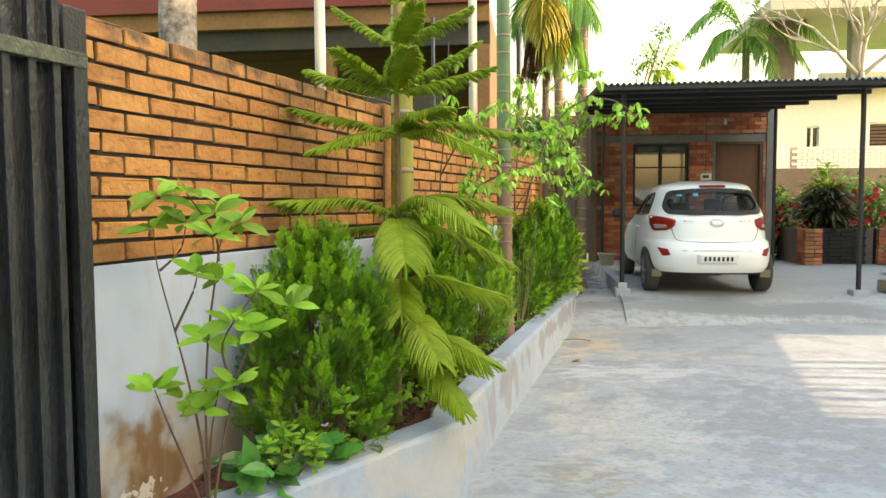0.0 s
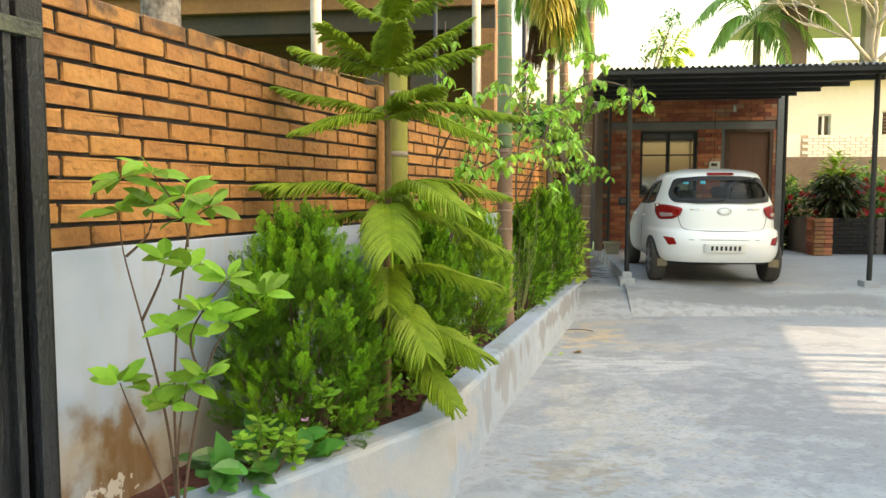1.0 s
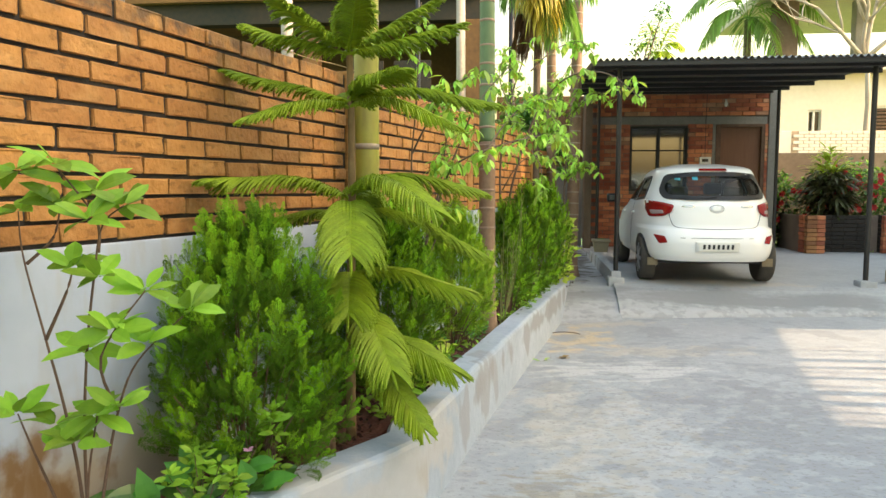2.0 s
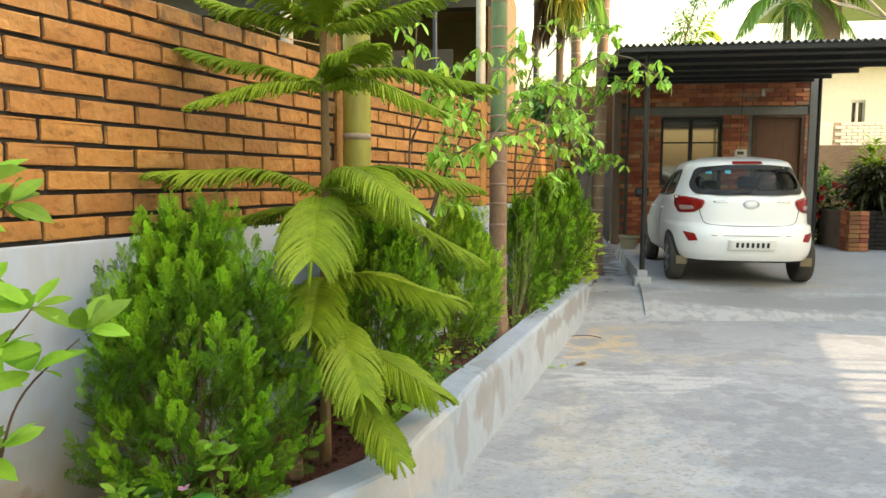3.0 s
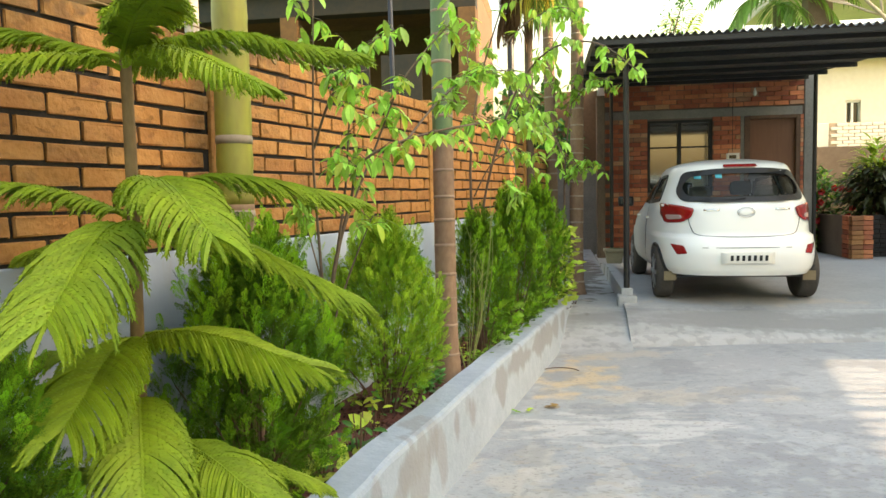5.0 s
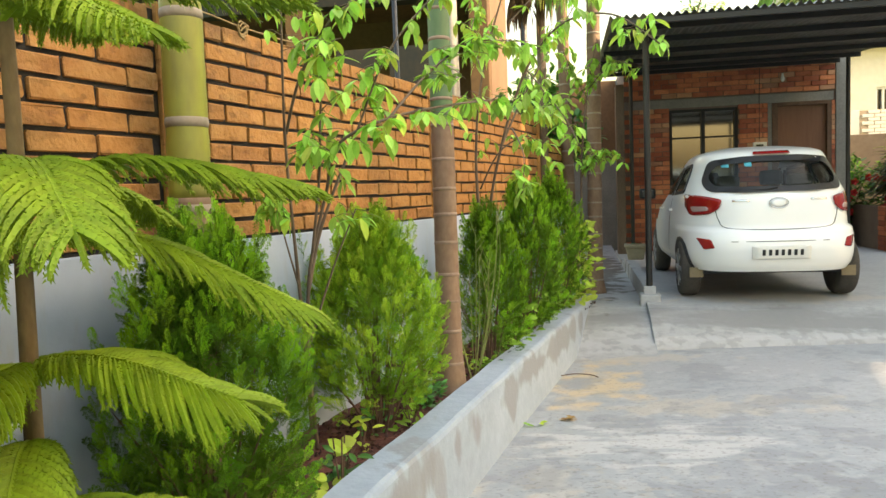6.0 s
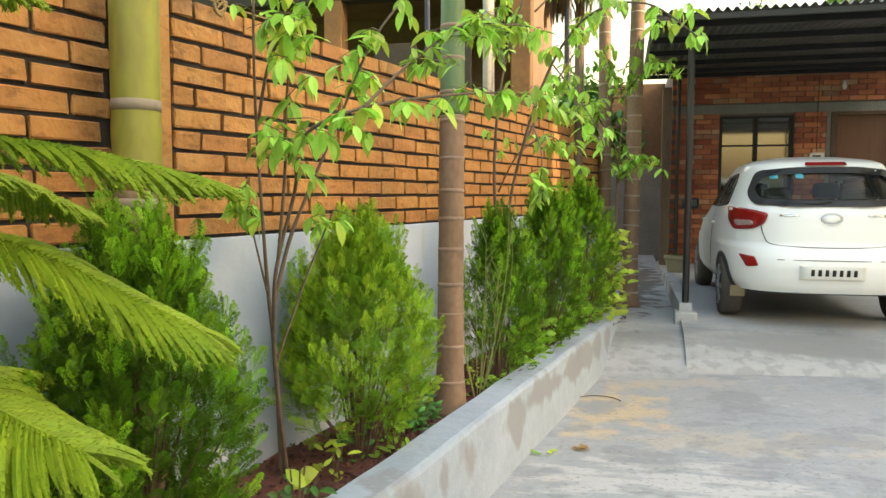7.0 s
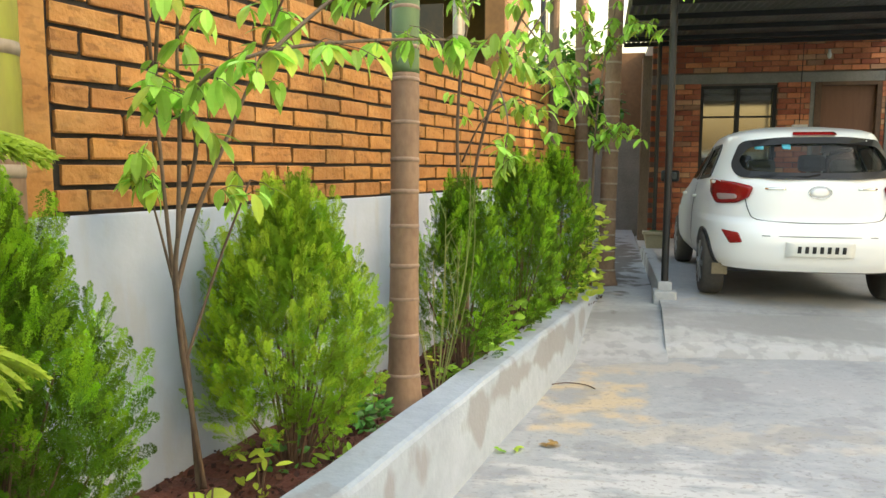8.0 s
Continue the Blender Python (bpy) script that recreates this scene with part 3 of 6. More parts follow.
for ext in ((WIN[0], WIN[0] + 0.05, 0.03, 0.10, WIN[2], WIN[3]), (WIN[1] - 0.05, WIN[1], 0.03, 0.10, WIN[2], WIN[3]), (WIN[0] + 0.05, WIN[1] - 0.05, 0.03, 0.10, WIN[3] - 0.05, WIN[3]),
            (WIN[0] + 0.05, WIN[1] - 0.05, 0.03, 0.10, WIN[2], WIN[2] + 0.05), (2.46, 2.52, 0.03, 0.10, WIN[2] + 0.05, WIN[3] - 0.05), (WIN[0] + 0.05, 2.46, 0.04, 0.10, 1.96, 1.985), (2.52, WIN[1] - 0.05, 0.04, 0.10, 1.96, 1.985)):
    f = box_part("window_frame", ext, M_TRIM, window, 0.003)
# bricks of the facade
def brick_mesh(name, l, d, h, bev, rough_amt, seed, mat):
    bm = bmesh.new()
    box(bm, -l / 2, l / 2, 0, d, 0, h, bev)
    r = random.Random(seed)
    for v in bm.verts:
        v.co += Vector((r.uniform(-1, 1), r.uniform(-1, 1), r.uniform(-1, 1))) * rough_amt
    me = bpy.data.meshes.new(name)
    bm.to_mesh(me)
    bm.free()
    me.materials.append(mat)
    return me


# ---- carport ----
carport = thing("carport_roof", "black corrugated sheet carport roof on steel posts", "carport")
RY0, RY1, RZ0, RZ1, RX0, RX1 = 7.42, 13.66, 3.075, 3.50, 0.66, 4.62


def roof_z(y):
    return RZ0 + (RZ1 - RZ0) * (y - RY0) / (RY1 - RY0)


V, Fc = [], []
nx = 52 * 6
for j, y in enumerate((RY0, 9.5, 11.6, RY1)):
    for i in range(nx + 1):
        x = RX0 + (RX1 - RX0) * i / nx
        V.append((x, y, roof_z(y) + 0.018 * math.cos(2 * math.pi * i / 6)))
for j in range(3):
    for i in range(nx):
        a = j * (nx + 1) + i
        Fc.append((a, a + 1, a + nx + 2, a + nx + 1))
sheet = raw("corrugated_sheet", V, Fc, M_SHEET, carport, "dark corrugated metal sheet", smooth=True)
for y in (7.86, 8.9, 10.1, 11.3, 12.5, 13.4):
    box_part("purlin", (RX0 + 0.03, RX1 - 0.03, y - 0.025, y + 0.025, roof_z(y) - 0.085, roof_z(y) - 0.022), M_BLACK, carport, 0.004)
box_part("fascia", (RX0 + 0.01, RX1 - 0.01, RY0 + 0.025, RY0 + 0.055, RZ0 - 0.075, RZ0 - 0.022), M_BLACK, carport, 0.004, "black front angle")
for x, y in ((1.02, 7.86), (4.08, 7.90), (4.42, 12.5), (1.22, 12.9)):
    V, Fc = tube([(x, y, PLAT), (x, y, roof_z(y) - 0.08)], [0.032, 0.032], 14)
    raw("post", V, Fc, M_BLACK, carport, "black painted steel pipe post", smooth=False)
for x, y in ((1.02, 7.84), (4.08, 7.90)):
    bm = bmesh.new()
    box(bm, x - 0.10, x + 0.10, y - 0.11, y + 0.11, PLAT - 0.08, PLAT + 0.06, 0.02)
    part("footing", bm, M_CONCRETE, carport, "small cement footing")

# ---- car ----
car = thing("hatchback_car", "white five-door hatchback car parked under the carport", "car", (2.17, 7.42, PLAT))
CL, CN = 3.76, 4.6


def lerp_table(tab, z):
    for (z0, a), (z1, b) in zip(tab, tab[1:]):
        if z <= z1:
            t = (z - z0) / (z1 - z0)
            t = min(1, max(0, t))
            return a + (b - a) * t
    return tab[-1][1]


REAR = [(0.30, 0.09), (0.34, 0.05), (0.42, 0.02), (0.52, 0.0), (0.60, 0.01), (0.68, 0.05), (0.72, 0.075), (0.85, 0.085), (0.98, 0.10), (1.05, 0.125), (1.15, 0.20), (1.28, 0.29), (1.39, 0.365), (1.44, 0.39), (1.49, 0.62), (1.515, 1.0)]
FRONT = [(0.30, 3.70), (0.40, 3.76), (0.60, 3.74), (0.75, 3.66), (0.86, 3.5), (0.93, 3.1), (0.98, 2.85), (1.10, 2.62), (1.25, 2.34), (1.38, 2.08), (1.44, 1.94), (1.49, 1.7), (1.515, 1.4)]
HALFW = [(0.30, 0.775), (0.36, 0.815), (0.45, 0.83), (0.60, 0.83), (0.75, 0.825), (0.90, 0.805), (1.0, 0.785), (1.10, 0.745), (1.25, 0.675), (1.38, 0.625), (1.44, 0.59), (1.49, 0.48), (1.515, 0.25)]


def smooth3(tab, z):
    return (lerp_table(tab, z - 0.02) + 2 * lerp_table(tab, z) + lerp_table(tab, z + 0.02)) / 4


def car_exp(z):
    return 5.2 if z < 0.7 else 4.2


def rear_y(x, z):
    a, b, w = smooth3(REAR, z), smooth3(FRONT, z), smooth3(HALFW, z)
    h, e = (b - a) / 2, car_exp(z)
    u = min(0.999, abs(x) / w)
    k = 0.10 * (u ** 2)            # the tail is gently bowed in plan
    return (a + h) - h * (1 - u ** e) ** (1 / e) + k


def side_x(y, z):
    a, b, w = smooth3(REAR, z), smooth3(FRONT, z), smooth3(HALFW, z)
    h, e = (b - a) / 2, car_exp(z)
    u = min(0.999, abs(y - a - h) / h)
    return w * (1 - u ** e) ** (1 / e)


V, Fc = [], []
levels = [0.30 + 0.0245 * k for k in range(46)] + [1.425, 1.44, 1.455, 1.47, 1.483, 1.495, 1.505, 1.515]
SEG = 168
for z in levels:
    a, b, w = smooth3(REAR, z), smooth3(FRONT, z), smooth3(HALFW, z)
    h, e = (b - a) / 2, car_exp(z)
    for k in range(SEG):
        t = 2 * math.pi * k / SEG
        c, sn = math.cos(t), math.sin(t)
        r = (abs(c) ** e + abs(sn) ** e) ** (-1 / e)
        x, y = w * r * c, a + h + h * r * sn
        if sn < 0:
            y += 0.10 * (x / w) ** 2 * min(1, -sn * 2)
        V.append((x, y, z))
n = len(levels)
for j in range(n - 1):
    for k in range(SEG):
        k2 = (k + 1) % SEG
        Fc.append((j * SEG + k, j * SEG + k2, (j + 1) * SEG + k2, (j + 1) * SEG + k))
Fc.append(tuple((n - 1) * SEG + k for k in range(SEG)))


def inside(poly, a, b):
    r = False
    for (x0, y0), (x1, y1) in zip(poly, poly[1:] + poly[:1]):
        if (y0 > b) != (y1 > b) and a < (x1 - x0) * (b - y0) / (y1 - y0) + x0:
            r = not r
    return r


def shrink(poly, d):
    cx, cy = sum(p[0] for p in poly) / len(poly), sum(p[1] for p in poly) / len(poly)
    return [(p[0] + (d if p[0] < cx else -d), p[1] + (d if p[1] < cy else -d)) for p in poly]


REAR_WIN = [(-0.635, 1.16), (-0.60, 1.065), (-0.30, 1.05), (0.30, 1.05), (0.60, 1.065), (0.635, 1.16), (0.55, 1.375), (0.25, 1.40), (-0.25, 1.40), (-0.55, 1.375)]
SIDE_A = [(0.80, 1.06), (1.42, 1.03), (1.42, 1.35), (0.95, 1.365)]
SIDE_B = [(1.50, 1.03), (2.58, 1.0), (2.12, 1.31), (1.50, 1.35)]
WIND = [(-0.66, 1.04), (0.66, 1.04), (0.52, 1.40), (-0.52, 1.40)]


def glazed(q):
    p = sum((Vector(V[i]) for i in q), Vector()) / len(q)
    mid = 1.6
    if p.y < 0.75 and inside(shrink(REAR_WIN, 0.02), p.x, p.z):
        return True
    if p.y > mid and abs(p.x) < 0.6 and inside(shrink(WIND, 0.03), p.x, p.z):
        return True
    return abs(p.x) > 0.5 and (inside(shrink(SIDE_A, 0.02), p.y, p.z) or inside(shrink(SIDE_B, 0.02), p.y, p.z))


Fc = [q for q in Fc if len(q) > 4 or not glazed(q)]
body = raw("body", V, Fc, M_CARPAINT, car, "white painted body", smooth=True)


def rounded(poly, r=0.03, steps=4):
    """Round the corners of a polygon."""
    out = []
    n = len(poly)
    for i in range(n):
        p, a, b = Vector(poly[i]), Vector(poly[i - 1]), Vector(poly[(i + 1) % n])
        da, db = (a - p), (b - p)
        ra, rb = min(r, da.length * 0.45), min(r, db.length * 0.45)
        s0, s1 = p + da.normalized() * ra, p + db.normalized() * rb
        for k in range(steps + 1):
            t = k / steps
            out.append((1 - t) ** 2 * s0 + 2 * t * (1 - t) * p + t * t * s1)
    return out


def panel(name, poly, fn, off, mat, parent, label="", rings=4, r=0.03, thick=0.012, densify=3):
    """A shaped plate that follows the car's skin: fn maps the outline's (a, b) to a point, off metres proud."""
    o = rounded(poly, r)
    dense = []
    for i, p in enumerate(o):
        q = o[(i + 1) % len(o)]
        for k in range(densify):
            dense.append(p + (q - p) * (k / densify))
    c = sum(dense, Vector((0, 0))) / len(dense)
    V, Fc = [], []
    m = len(dense)
    V += [fn(p.x, p.y, off - thick) for p in dense]
    V += [fn(p.x, p.y, off) for p in dense]
    for ring in range(1, rings):
        t = ring / rings
        V += [fn(p.x + (c.x - p.x) * t, p.y + (c.y - p.y) * t, off + 0.001) for p in dense]
    V.append(fn(c.x, c.y, off + 0.001))
    for ring in range(rings):
        for k in range(m):
            k2 = (k + 1) % m
            Fc.append((ring * m + k, ring * m + k2, (ring + 1) * m + k2, (ring + 1) * m + k))
    last = rings * m
    for k in range(m):
        Fc.append((last + k, last + (k + 1) % m, len(V) - 1))
    return raw(name, V, Fc, mat, parent, label, smooth=True)


def on_rear(x, z, off):
    return (x, rear_y(x, z) - off, z)


def on_side(sign):
    return lambda y, z, off: (sign * (side_x(y, z) + off), y, z)


M_LENS = material("pale_lens", (0.62, 0.45, 0.42), (0.5, 0.35, 0.33), 0.15, fine=60, bump=0.2)
M_GLASS = bpy.data.materials.new("tinted_glass")
M_GLASS.use_nodes = True
_g = M_GLASS.node_tree
_b = _g.nodes["Principled BSDF"]
_b.inputs["Base Color"].default_value = (0.02, 0.025, 0.025, 1)
_b.inputs["Roughness"].default_value = 0.04
_t = _g.nodes.new("ShaderNodeBsdfTransparent")
_t.inputs[0].default_value = (0.60, 0.66, 0.64, 1)
_m = _g.nodes.new("ShaderNodeMixShader")
_m.inputs[0].default_value = 0.38
_g.links.new(_t.outputs[0], _m.inputs[1])
_g.links.new(_b.outputs[0], _m.inputs[2])
_g.links.new(_m.outputs[0], _g.nodes["Material Output"].inputs[0])


def ring_panel(name, poly, inner, fn, off, mat, parent, label=""):
    """A band between an outline and its inner outline, on the car's skin."""
    o, q = rounded(poly, 0.06, 5), rounded(inner, 0.05, 5)
    m = len(o)
    V = [fn(p.x, p.y, off - 0.015) for p in o] + [fn(p.x, p.y, off) for p in o] + [fn(p.x, p.y, off) for p in q] + [fn(p.x, p.y, off - 0.015) for p in q]
    Fq = [(r * m + k, r * m + (k + 1) % m, (r + 1) * m + (k + 1) % m, (r + 1) * m + k) for r in range(3) for k in range(m)]
    return raw(name, V, Fq, mat, parent, label, smooth=False)


rw = ring_panel("rear_window", REAR_WIN, shrink(REAR_WIN, 0.055), on_rear, 0.024, M_TRIM, car, "dark tinted rear window with a black border")
panel("glass", shrink(REAR_WIN, 0.045), on_rear, 0.008, M_GLASS, rw, "tinted glass", r=0.05, thick=0.001)
seat_m = material("grey_beige_upholstery", (0.30, 0.27, 0.23), (0.20, 0.18, 0.15), 0.9, fine=60, bump=0.3)
for x0, x1, y0, y1, z0, z1, nm in ((-0.62, 0.62, 0.62, 0.80, 0.55, 1.06, "rear_seat"), (-0.58, -0.12, 1.75, 1.90, 0.55, 1.10, "front_seat"), (0.12, 0.58, 1.75, 1.90, 0.55, 1.10, "front_seat"),
                                   (-0.47, -0.22, 0.66, 0.76, 1.07, 1.22, "headrest"), (0.22, 0.47, 0.66, 0.76, 1.07, 1.22, "headrest"), (-0.48, -0.22, 1.78, 1.88, 1.11, 1.28, "headrest"), (0.22, 0.48, 1.78, 1.88, 1.11, 1.28, "headrest")):
    box_part(nm, (x0, x1, y0, y1, z0, z1), seat_m, car, 0.05, "grey-beige fabric")
box_part("cabin_floor", (-0.70, 0.70, 0.35, 3.3, 0.40, 0.50), M_TRIM, car, 0.0)
box_part("dashboard", (-0.66, 0.66, 2.55, 2.95, 0.60, 1.0), M_TRIM, car, 0.06)
for c_ in (-0.42, -0.22):
    panel("window_sticker", [(c_ - 0.035, 1.30), (c_ + 0.03, 1.295), (c_ + 0.03, 1.345), (c_ - 0.035, 1.345)], on_rear, 0.010, material("cyan_sticker", (0.10, 0.55, 0.70), (0.08, 0.45, 0.60), 0.5, bump=0), car, "small cyan sticker", r=0.01, rings=2)
for sg in (-1, 1):
    panel("tail_lamp", [(sg * 0.755, 1.05), (sg * 0.60, 1.02), (sg * 0.49, 0.99), (sg * 0.52, 0.90), (sg * 0.60, 0.85), (sg * 0.735, 0.835), (sg * 0.765, 0.93)], on_rear, 0.018, M_RED, car, "red tail lamp with a clear centre", r=0.025)
    panel("lamp_centre", [(sg * 0.735, 0.925), (sg * 0.61, 0.925), (sg * 0.60, 0.885), (sg * 0.72, 0.87)], on_rear, 0.022, M_LENS, car, "pale clear lamp section", r=0.02)
    panel("reflector", [(sg * 0.715, 0.625), (sg * 0.60, 0.61), (sg * 0.57, 0.53), (sg * 0.66, 0.515)], on_rear, 0.008, M_RED, car, "red bumper reflector", r=0.015)
    for poly in (SIDE_A, SIDE_B):
        sw = ring_panel("side_window", poly, shrink(poly, 0.035), on_side(sg), 0.008, M_TRIM, car, "dark tinted side window")
        panel("glass", shrink(poly, 0.03), on_side(sg), 0.004, M_GLASS, sw, "tinted glass", r=0.04, thick=0.001)
    # the skin is not cut: black plates stand for the arches' dark hollows
    for yc in (0.72, 3.145):
        arc = [(yc + 0.325 * math.cos(t), 0.29 + 0.325 * math.sin(t)) for t in [math.pi * k / 10 for k in range(11)]]
        panel("wheel_arch", [(p, max(q, 0.31)) for p, q in arc], on_side(sg), 0.003, M_TRIM, car, "black plate in place of the dark wheel arch hollow", r=0.01, thick=0.02)
    for yc in (1.35, 2.25):
        panel("door_handle", [(yc, 0.86), (yc + 0.18, 0.86), (yc + 0.18, 0.885), (yc, 0.885)], on_side(sg), 0.03, M_CARPAINT, car, r=0.01, thick=0.03)
    for yc in (1.49,):
        panel("door_seam", [(yc, 0.36), (yc + 0.008, 0.36), (yc + 0.008, 1.0), (yc, 1.0)], on_side(sg), 0.0015, M_TRIM, car, r=0.001)
    bm = bmesh.new()
    box(bm, -0.10, 0.10, -0.05, 0.05, -0.06, 0.07, 0.03)
    mir = part("mirror", bm, M_TRIM, car, "black door mirror", smooth=True)
    mir.location = (sg * 0.98, 2.40, 1.05)
    panel_m = box_part("mirror_glass", (-0.07, 0.07, -0.054, -0.048, -0.035, 0.045), M_GLASSD, mir, 0.003)
    # wheels
    for yc in (0.72, 3.145):
        prof = [(0.0, 0.085), (0.19, 0.085), (0.205, 0.095), (0.27, 0.09), (0.288, 0.07), (0.292, 0.03), (0.292, -0.03), (0.288, -0.07), (0.27, -0.09), (0.18, -0.09), (0.0, -0.09)]
        V, Fc = [], []
        NS = 28
        for r_, w_ in prof:
            for k in range(NS):
                t = 2 * math.pi * k / NS
                V.append((w_, r_ * math.cos(t), r_ * math.sin(t)))
        for j in range(len(prof) - 1):
            for k in range(NS):
                Fc.append((j * NS + k, j * NS + (k + 1) % NS, (j + 1) * NS + (k + 1) % NS, (j + 1) * NS + k))
        wheel = raw("wheel", V, Fc, M_TYRE, car, "black rubber tyre", smooth=True)
        wheel.location = (sg * 0.735, yc, 0.292)
        bm = bmesh.new()
        for k in range(8):
            m8 = Matrix.Rotation(2 * math.pi * k / 8, 4, "X")
            box(bm, 0.086, 0.098, -0.022, 0.022, 0.03, 0.19, 0.004, m8)
        bmesh.ops.create_cone(bm, cap_ends=True, segments=16, radius1=0.05, radius2=0.04, depth=0.03, matrix=Matrix.Translation((0.092, 0, 0)) @ Matrix.Rotation(math.pi / 2, 4, "Y"))
        rim = part("rim", bm, M_RIM, wheel, "silver spoked rim")
        rim.scale = (sg, 1, 1)
panel("brake_light", [(-0.17, 1.415), (0.17, 1.415), (0.16, 1.445), (-0.16, 1.445)], on_rear, 0.03, M_RED, car, "dark red high brake light", r=0.01)
panel("plate", [(-0.255, 0.425), (0.255, 0.425), (0.255, 0.55), (-0.255, 0.55)], on_rear, 0.022, M_PLATE, car, "white registration plate", r=0.008, thick=0.02)
PLATE_BARS = ((-0.155, 0.05), (-0.1, 0.05), (-0.045, 0.05), (0.01, 0.05), (0.065, 0.05), (0.12, 0.05), (0.175, 0.05))
for c, w in PLATE_BARS:
    panel("plate_mark", [(c - 0.014, 0.460), (c + 0.014, 0.460), (c + 0.014, 0.516), (c - 0.014, 0.516)], on_rear, 0.026, M_TRIM, car, r=0.004, rings=2)
# thin black strip that draws the shade line of the bumper's crease
panel("bumper_crease", [(-0.43, 0.588), (0.43, 0.588), (0.43, 0.594), (-0.43, 0.594)], on_rear, 0.004, M_TRIM, car, r=0.002, rings=2)
M_FLAP = material("beige_mud_flap", (0.34, 0.26, 0.15), (0.22, 0.17, 0.10), 0.8, fine=40, bump=0.2)
for sg in (-1, 1):
    box_part("mud_flap", (sg * 0.70 - 0.065, sg * 0.70 + 0.065, 0.375, 0.387, 0.22, 0.32), M_FLAP, car, 0.006, "dusty beige mud flap")
box_part("underbody", (-0.70, 0.70, 0.42, 3.5, 0.25, 0.42), M_TRIM, car, 0.02, "dark underbody")
# seams round the boot lid
def seam_path(pts, name="boot_seam"):
    s = Soup()
    s.tube([on_rear(x, z, 0.001) for x, z in pts], [0.004] * len(pts), 5)
    s.done(name, M_TRIM, car)


seam_path([(p.x, p.y) for p in smooth_path([(-0.545, 0.89, 0), (-0.52, 0.79, 0), (-0.46, 0.72, 0), (-0.2, 0.70, 0), (0.2, 0.70, 0), (0.46, 0.72, 0), (0.52, 0.79, 0), (0.545, 0.89, 0)], 5)])
# the maker's badge, a plain chrome ring, and two short trim strips
ring = Soup()
ring.tube([on_rear(0.085 * math.cos(t), 0.945 + 0.048 * math.sin(t), 0.008) for t in [2 * math.pi * k / 24 for k in range(25)]], [0.0042] * 25, 6)
ring.done("badge", M_CHROME, car, "oval chrome badge", smooth=True)
panel("badge_plate", [(0.078 * math.cos(2 * math.pi * k / 16), 0.945 + 0.042 * math.sin(2 * math.pi * k / 16)) for k in range(16)], on_rear, 0.006, material("brushed_silver", (0.80, 0.80, 0.79), (0.70, 0.70, 0.69), 0.35, metal=0.35, fine=30, bump=0, tone=1.0), car, "silver badge disc", r=0.004, rings=2)
for c in (-0.33, 0.36):
    panel("trim_strip", [(c - 0.075, 0.965), (c + 0.075, 0.965), (c + 0.075, 0.983), (c - 0.075, 0.983)], on_rear, 0.006, M_CHROME, car, "small chrome name strip", r=0.005, rings=2)
wip = Soup()
wip.tube([on_rear(x, 1.075 + 0.02 * (x > -0.1), 0.02) for x in (0.0, -0.1, -0.2, -0.3, -0.38)], [0.014, 0.009, 0.007, 0.006, 0.005], 6)
wip.done("rear_wiper", M_TRIM, car)

# ---- thuja bushes ----
def soup_mesh(name, verts, tris, mat, parent=None, label=""):
    """One mesh from numpy arrays of corners and triangles."""
    me = bpy.data.meshes.new(name)
    nt_ = len(tris)
    me.vertices.add(len(verts))
    me.vertices.foreach_set("co", verts.astype(np.float32).ravel())
    me.loops.add(nt_ * 3)
    me.loops.foreach_set("vertex_index", tris.astype(np.int32).ravel())
    me.polygons.add(nt_)
    me.polygons.foreach_set("loop_start", np.arange(0, nt_ * 3, 3, dtype=np.int32))
    me.update(calc_edges=True)
    me.materials.append(mat)
    return link(new(name, me), parent, label)


def spray_shape(seed, nodes=8, sub=3):
    """A flat feathery spray one unit long: a rib, side twigs and blunt scale leaves, all joined."""
    r = random.Random(seed)
    V, F = [], []
    bend, lean_ = r.uniform(-0.10, 0.16), r.uniform(-0.10, 0.10)
    for i in range(nodes):
        f = i / (nodes - 1)
        V.append(Vector((lean_ * f * f, bend * f * f, f)))

    def blade(i, d, length, width):
        w = Vector((-d.z, 0.35 * r.uniform(-1, 1), d.x)).normalized() * width
        o = len(V)
        V.extend([V[i] + d * length + w * 0.5, V[i] + d * length * 0.86 - w * 0.5])
        F.append((i, o, o + 1))

    for i in range(nodes - 1):
        o = len(V)
        V.append(V[i] + Vector((0.012, 0.006, 0)))
        F.append((i, i + 1, o))
    for i in range(1, nodes):
        f = i / (nodes - 1)
        for sg in (-1, 1):
            L = (0.34 * min(1, 0.45 + 1.9 * f) * (1 - f) ** 0.55 + 0.07) * r.uniform(0.75, 1.15)
            d = Vector((sg * r.uniform(0.55, 0.80), r.uniform(-0.28, 0.28), r.uniform(0.75, 1.0))).normalized()
            prev = i
            for k in range(sub):
                d = (d + Vector((0, r.uniform(-0.1, 0.1), 0.10))).normalized()
                o = len(V)
                V.append(V[prev] + d * (L / sub))
                V.append(V[prev] + Vector((0.022, 0.012, -0.022)))
                F.append((prev, o, o + 1))
                for s2 in (-1, 1):
                    e = (d + Vector((s2 * 0.75 * d.z, r.uniform(-0.35, 0.35), -s2 * 0.75 * d.x))).normalized()
                    blade(o, e, 0.115 * r.uniform(0.7, 1.3), 0.044)
                prev = o
            blade(prev, d, 0.11, 0.046)
    return np.array([tuple(v) for v in V]), np.array(F)


SPRAYS = [spray_shape(500 + k) for k in range(9)]


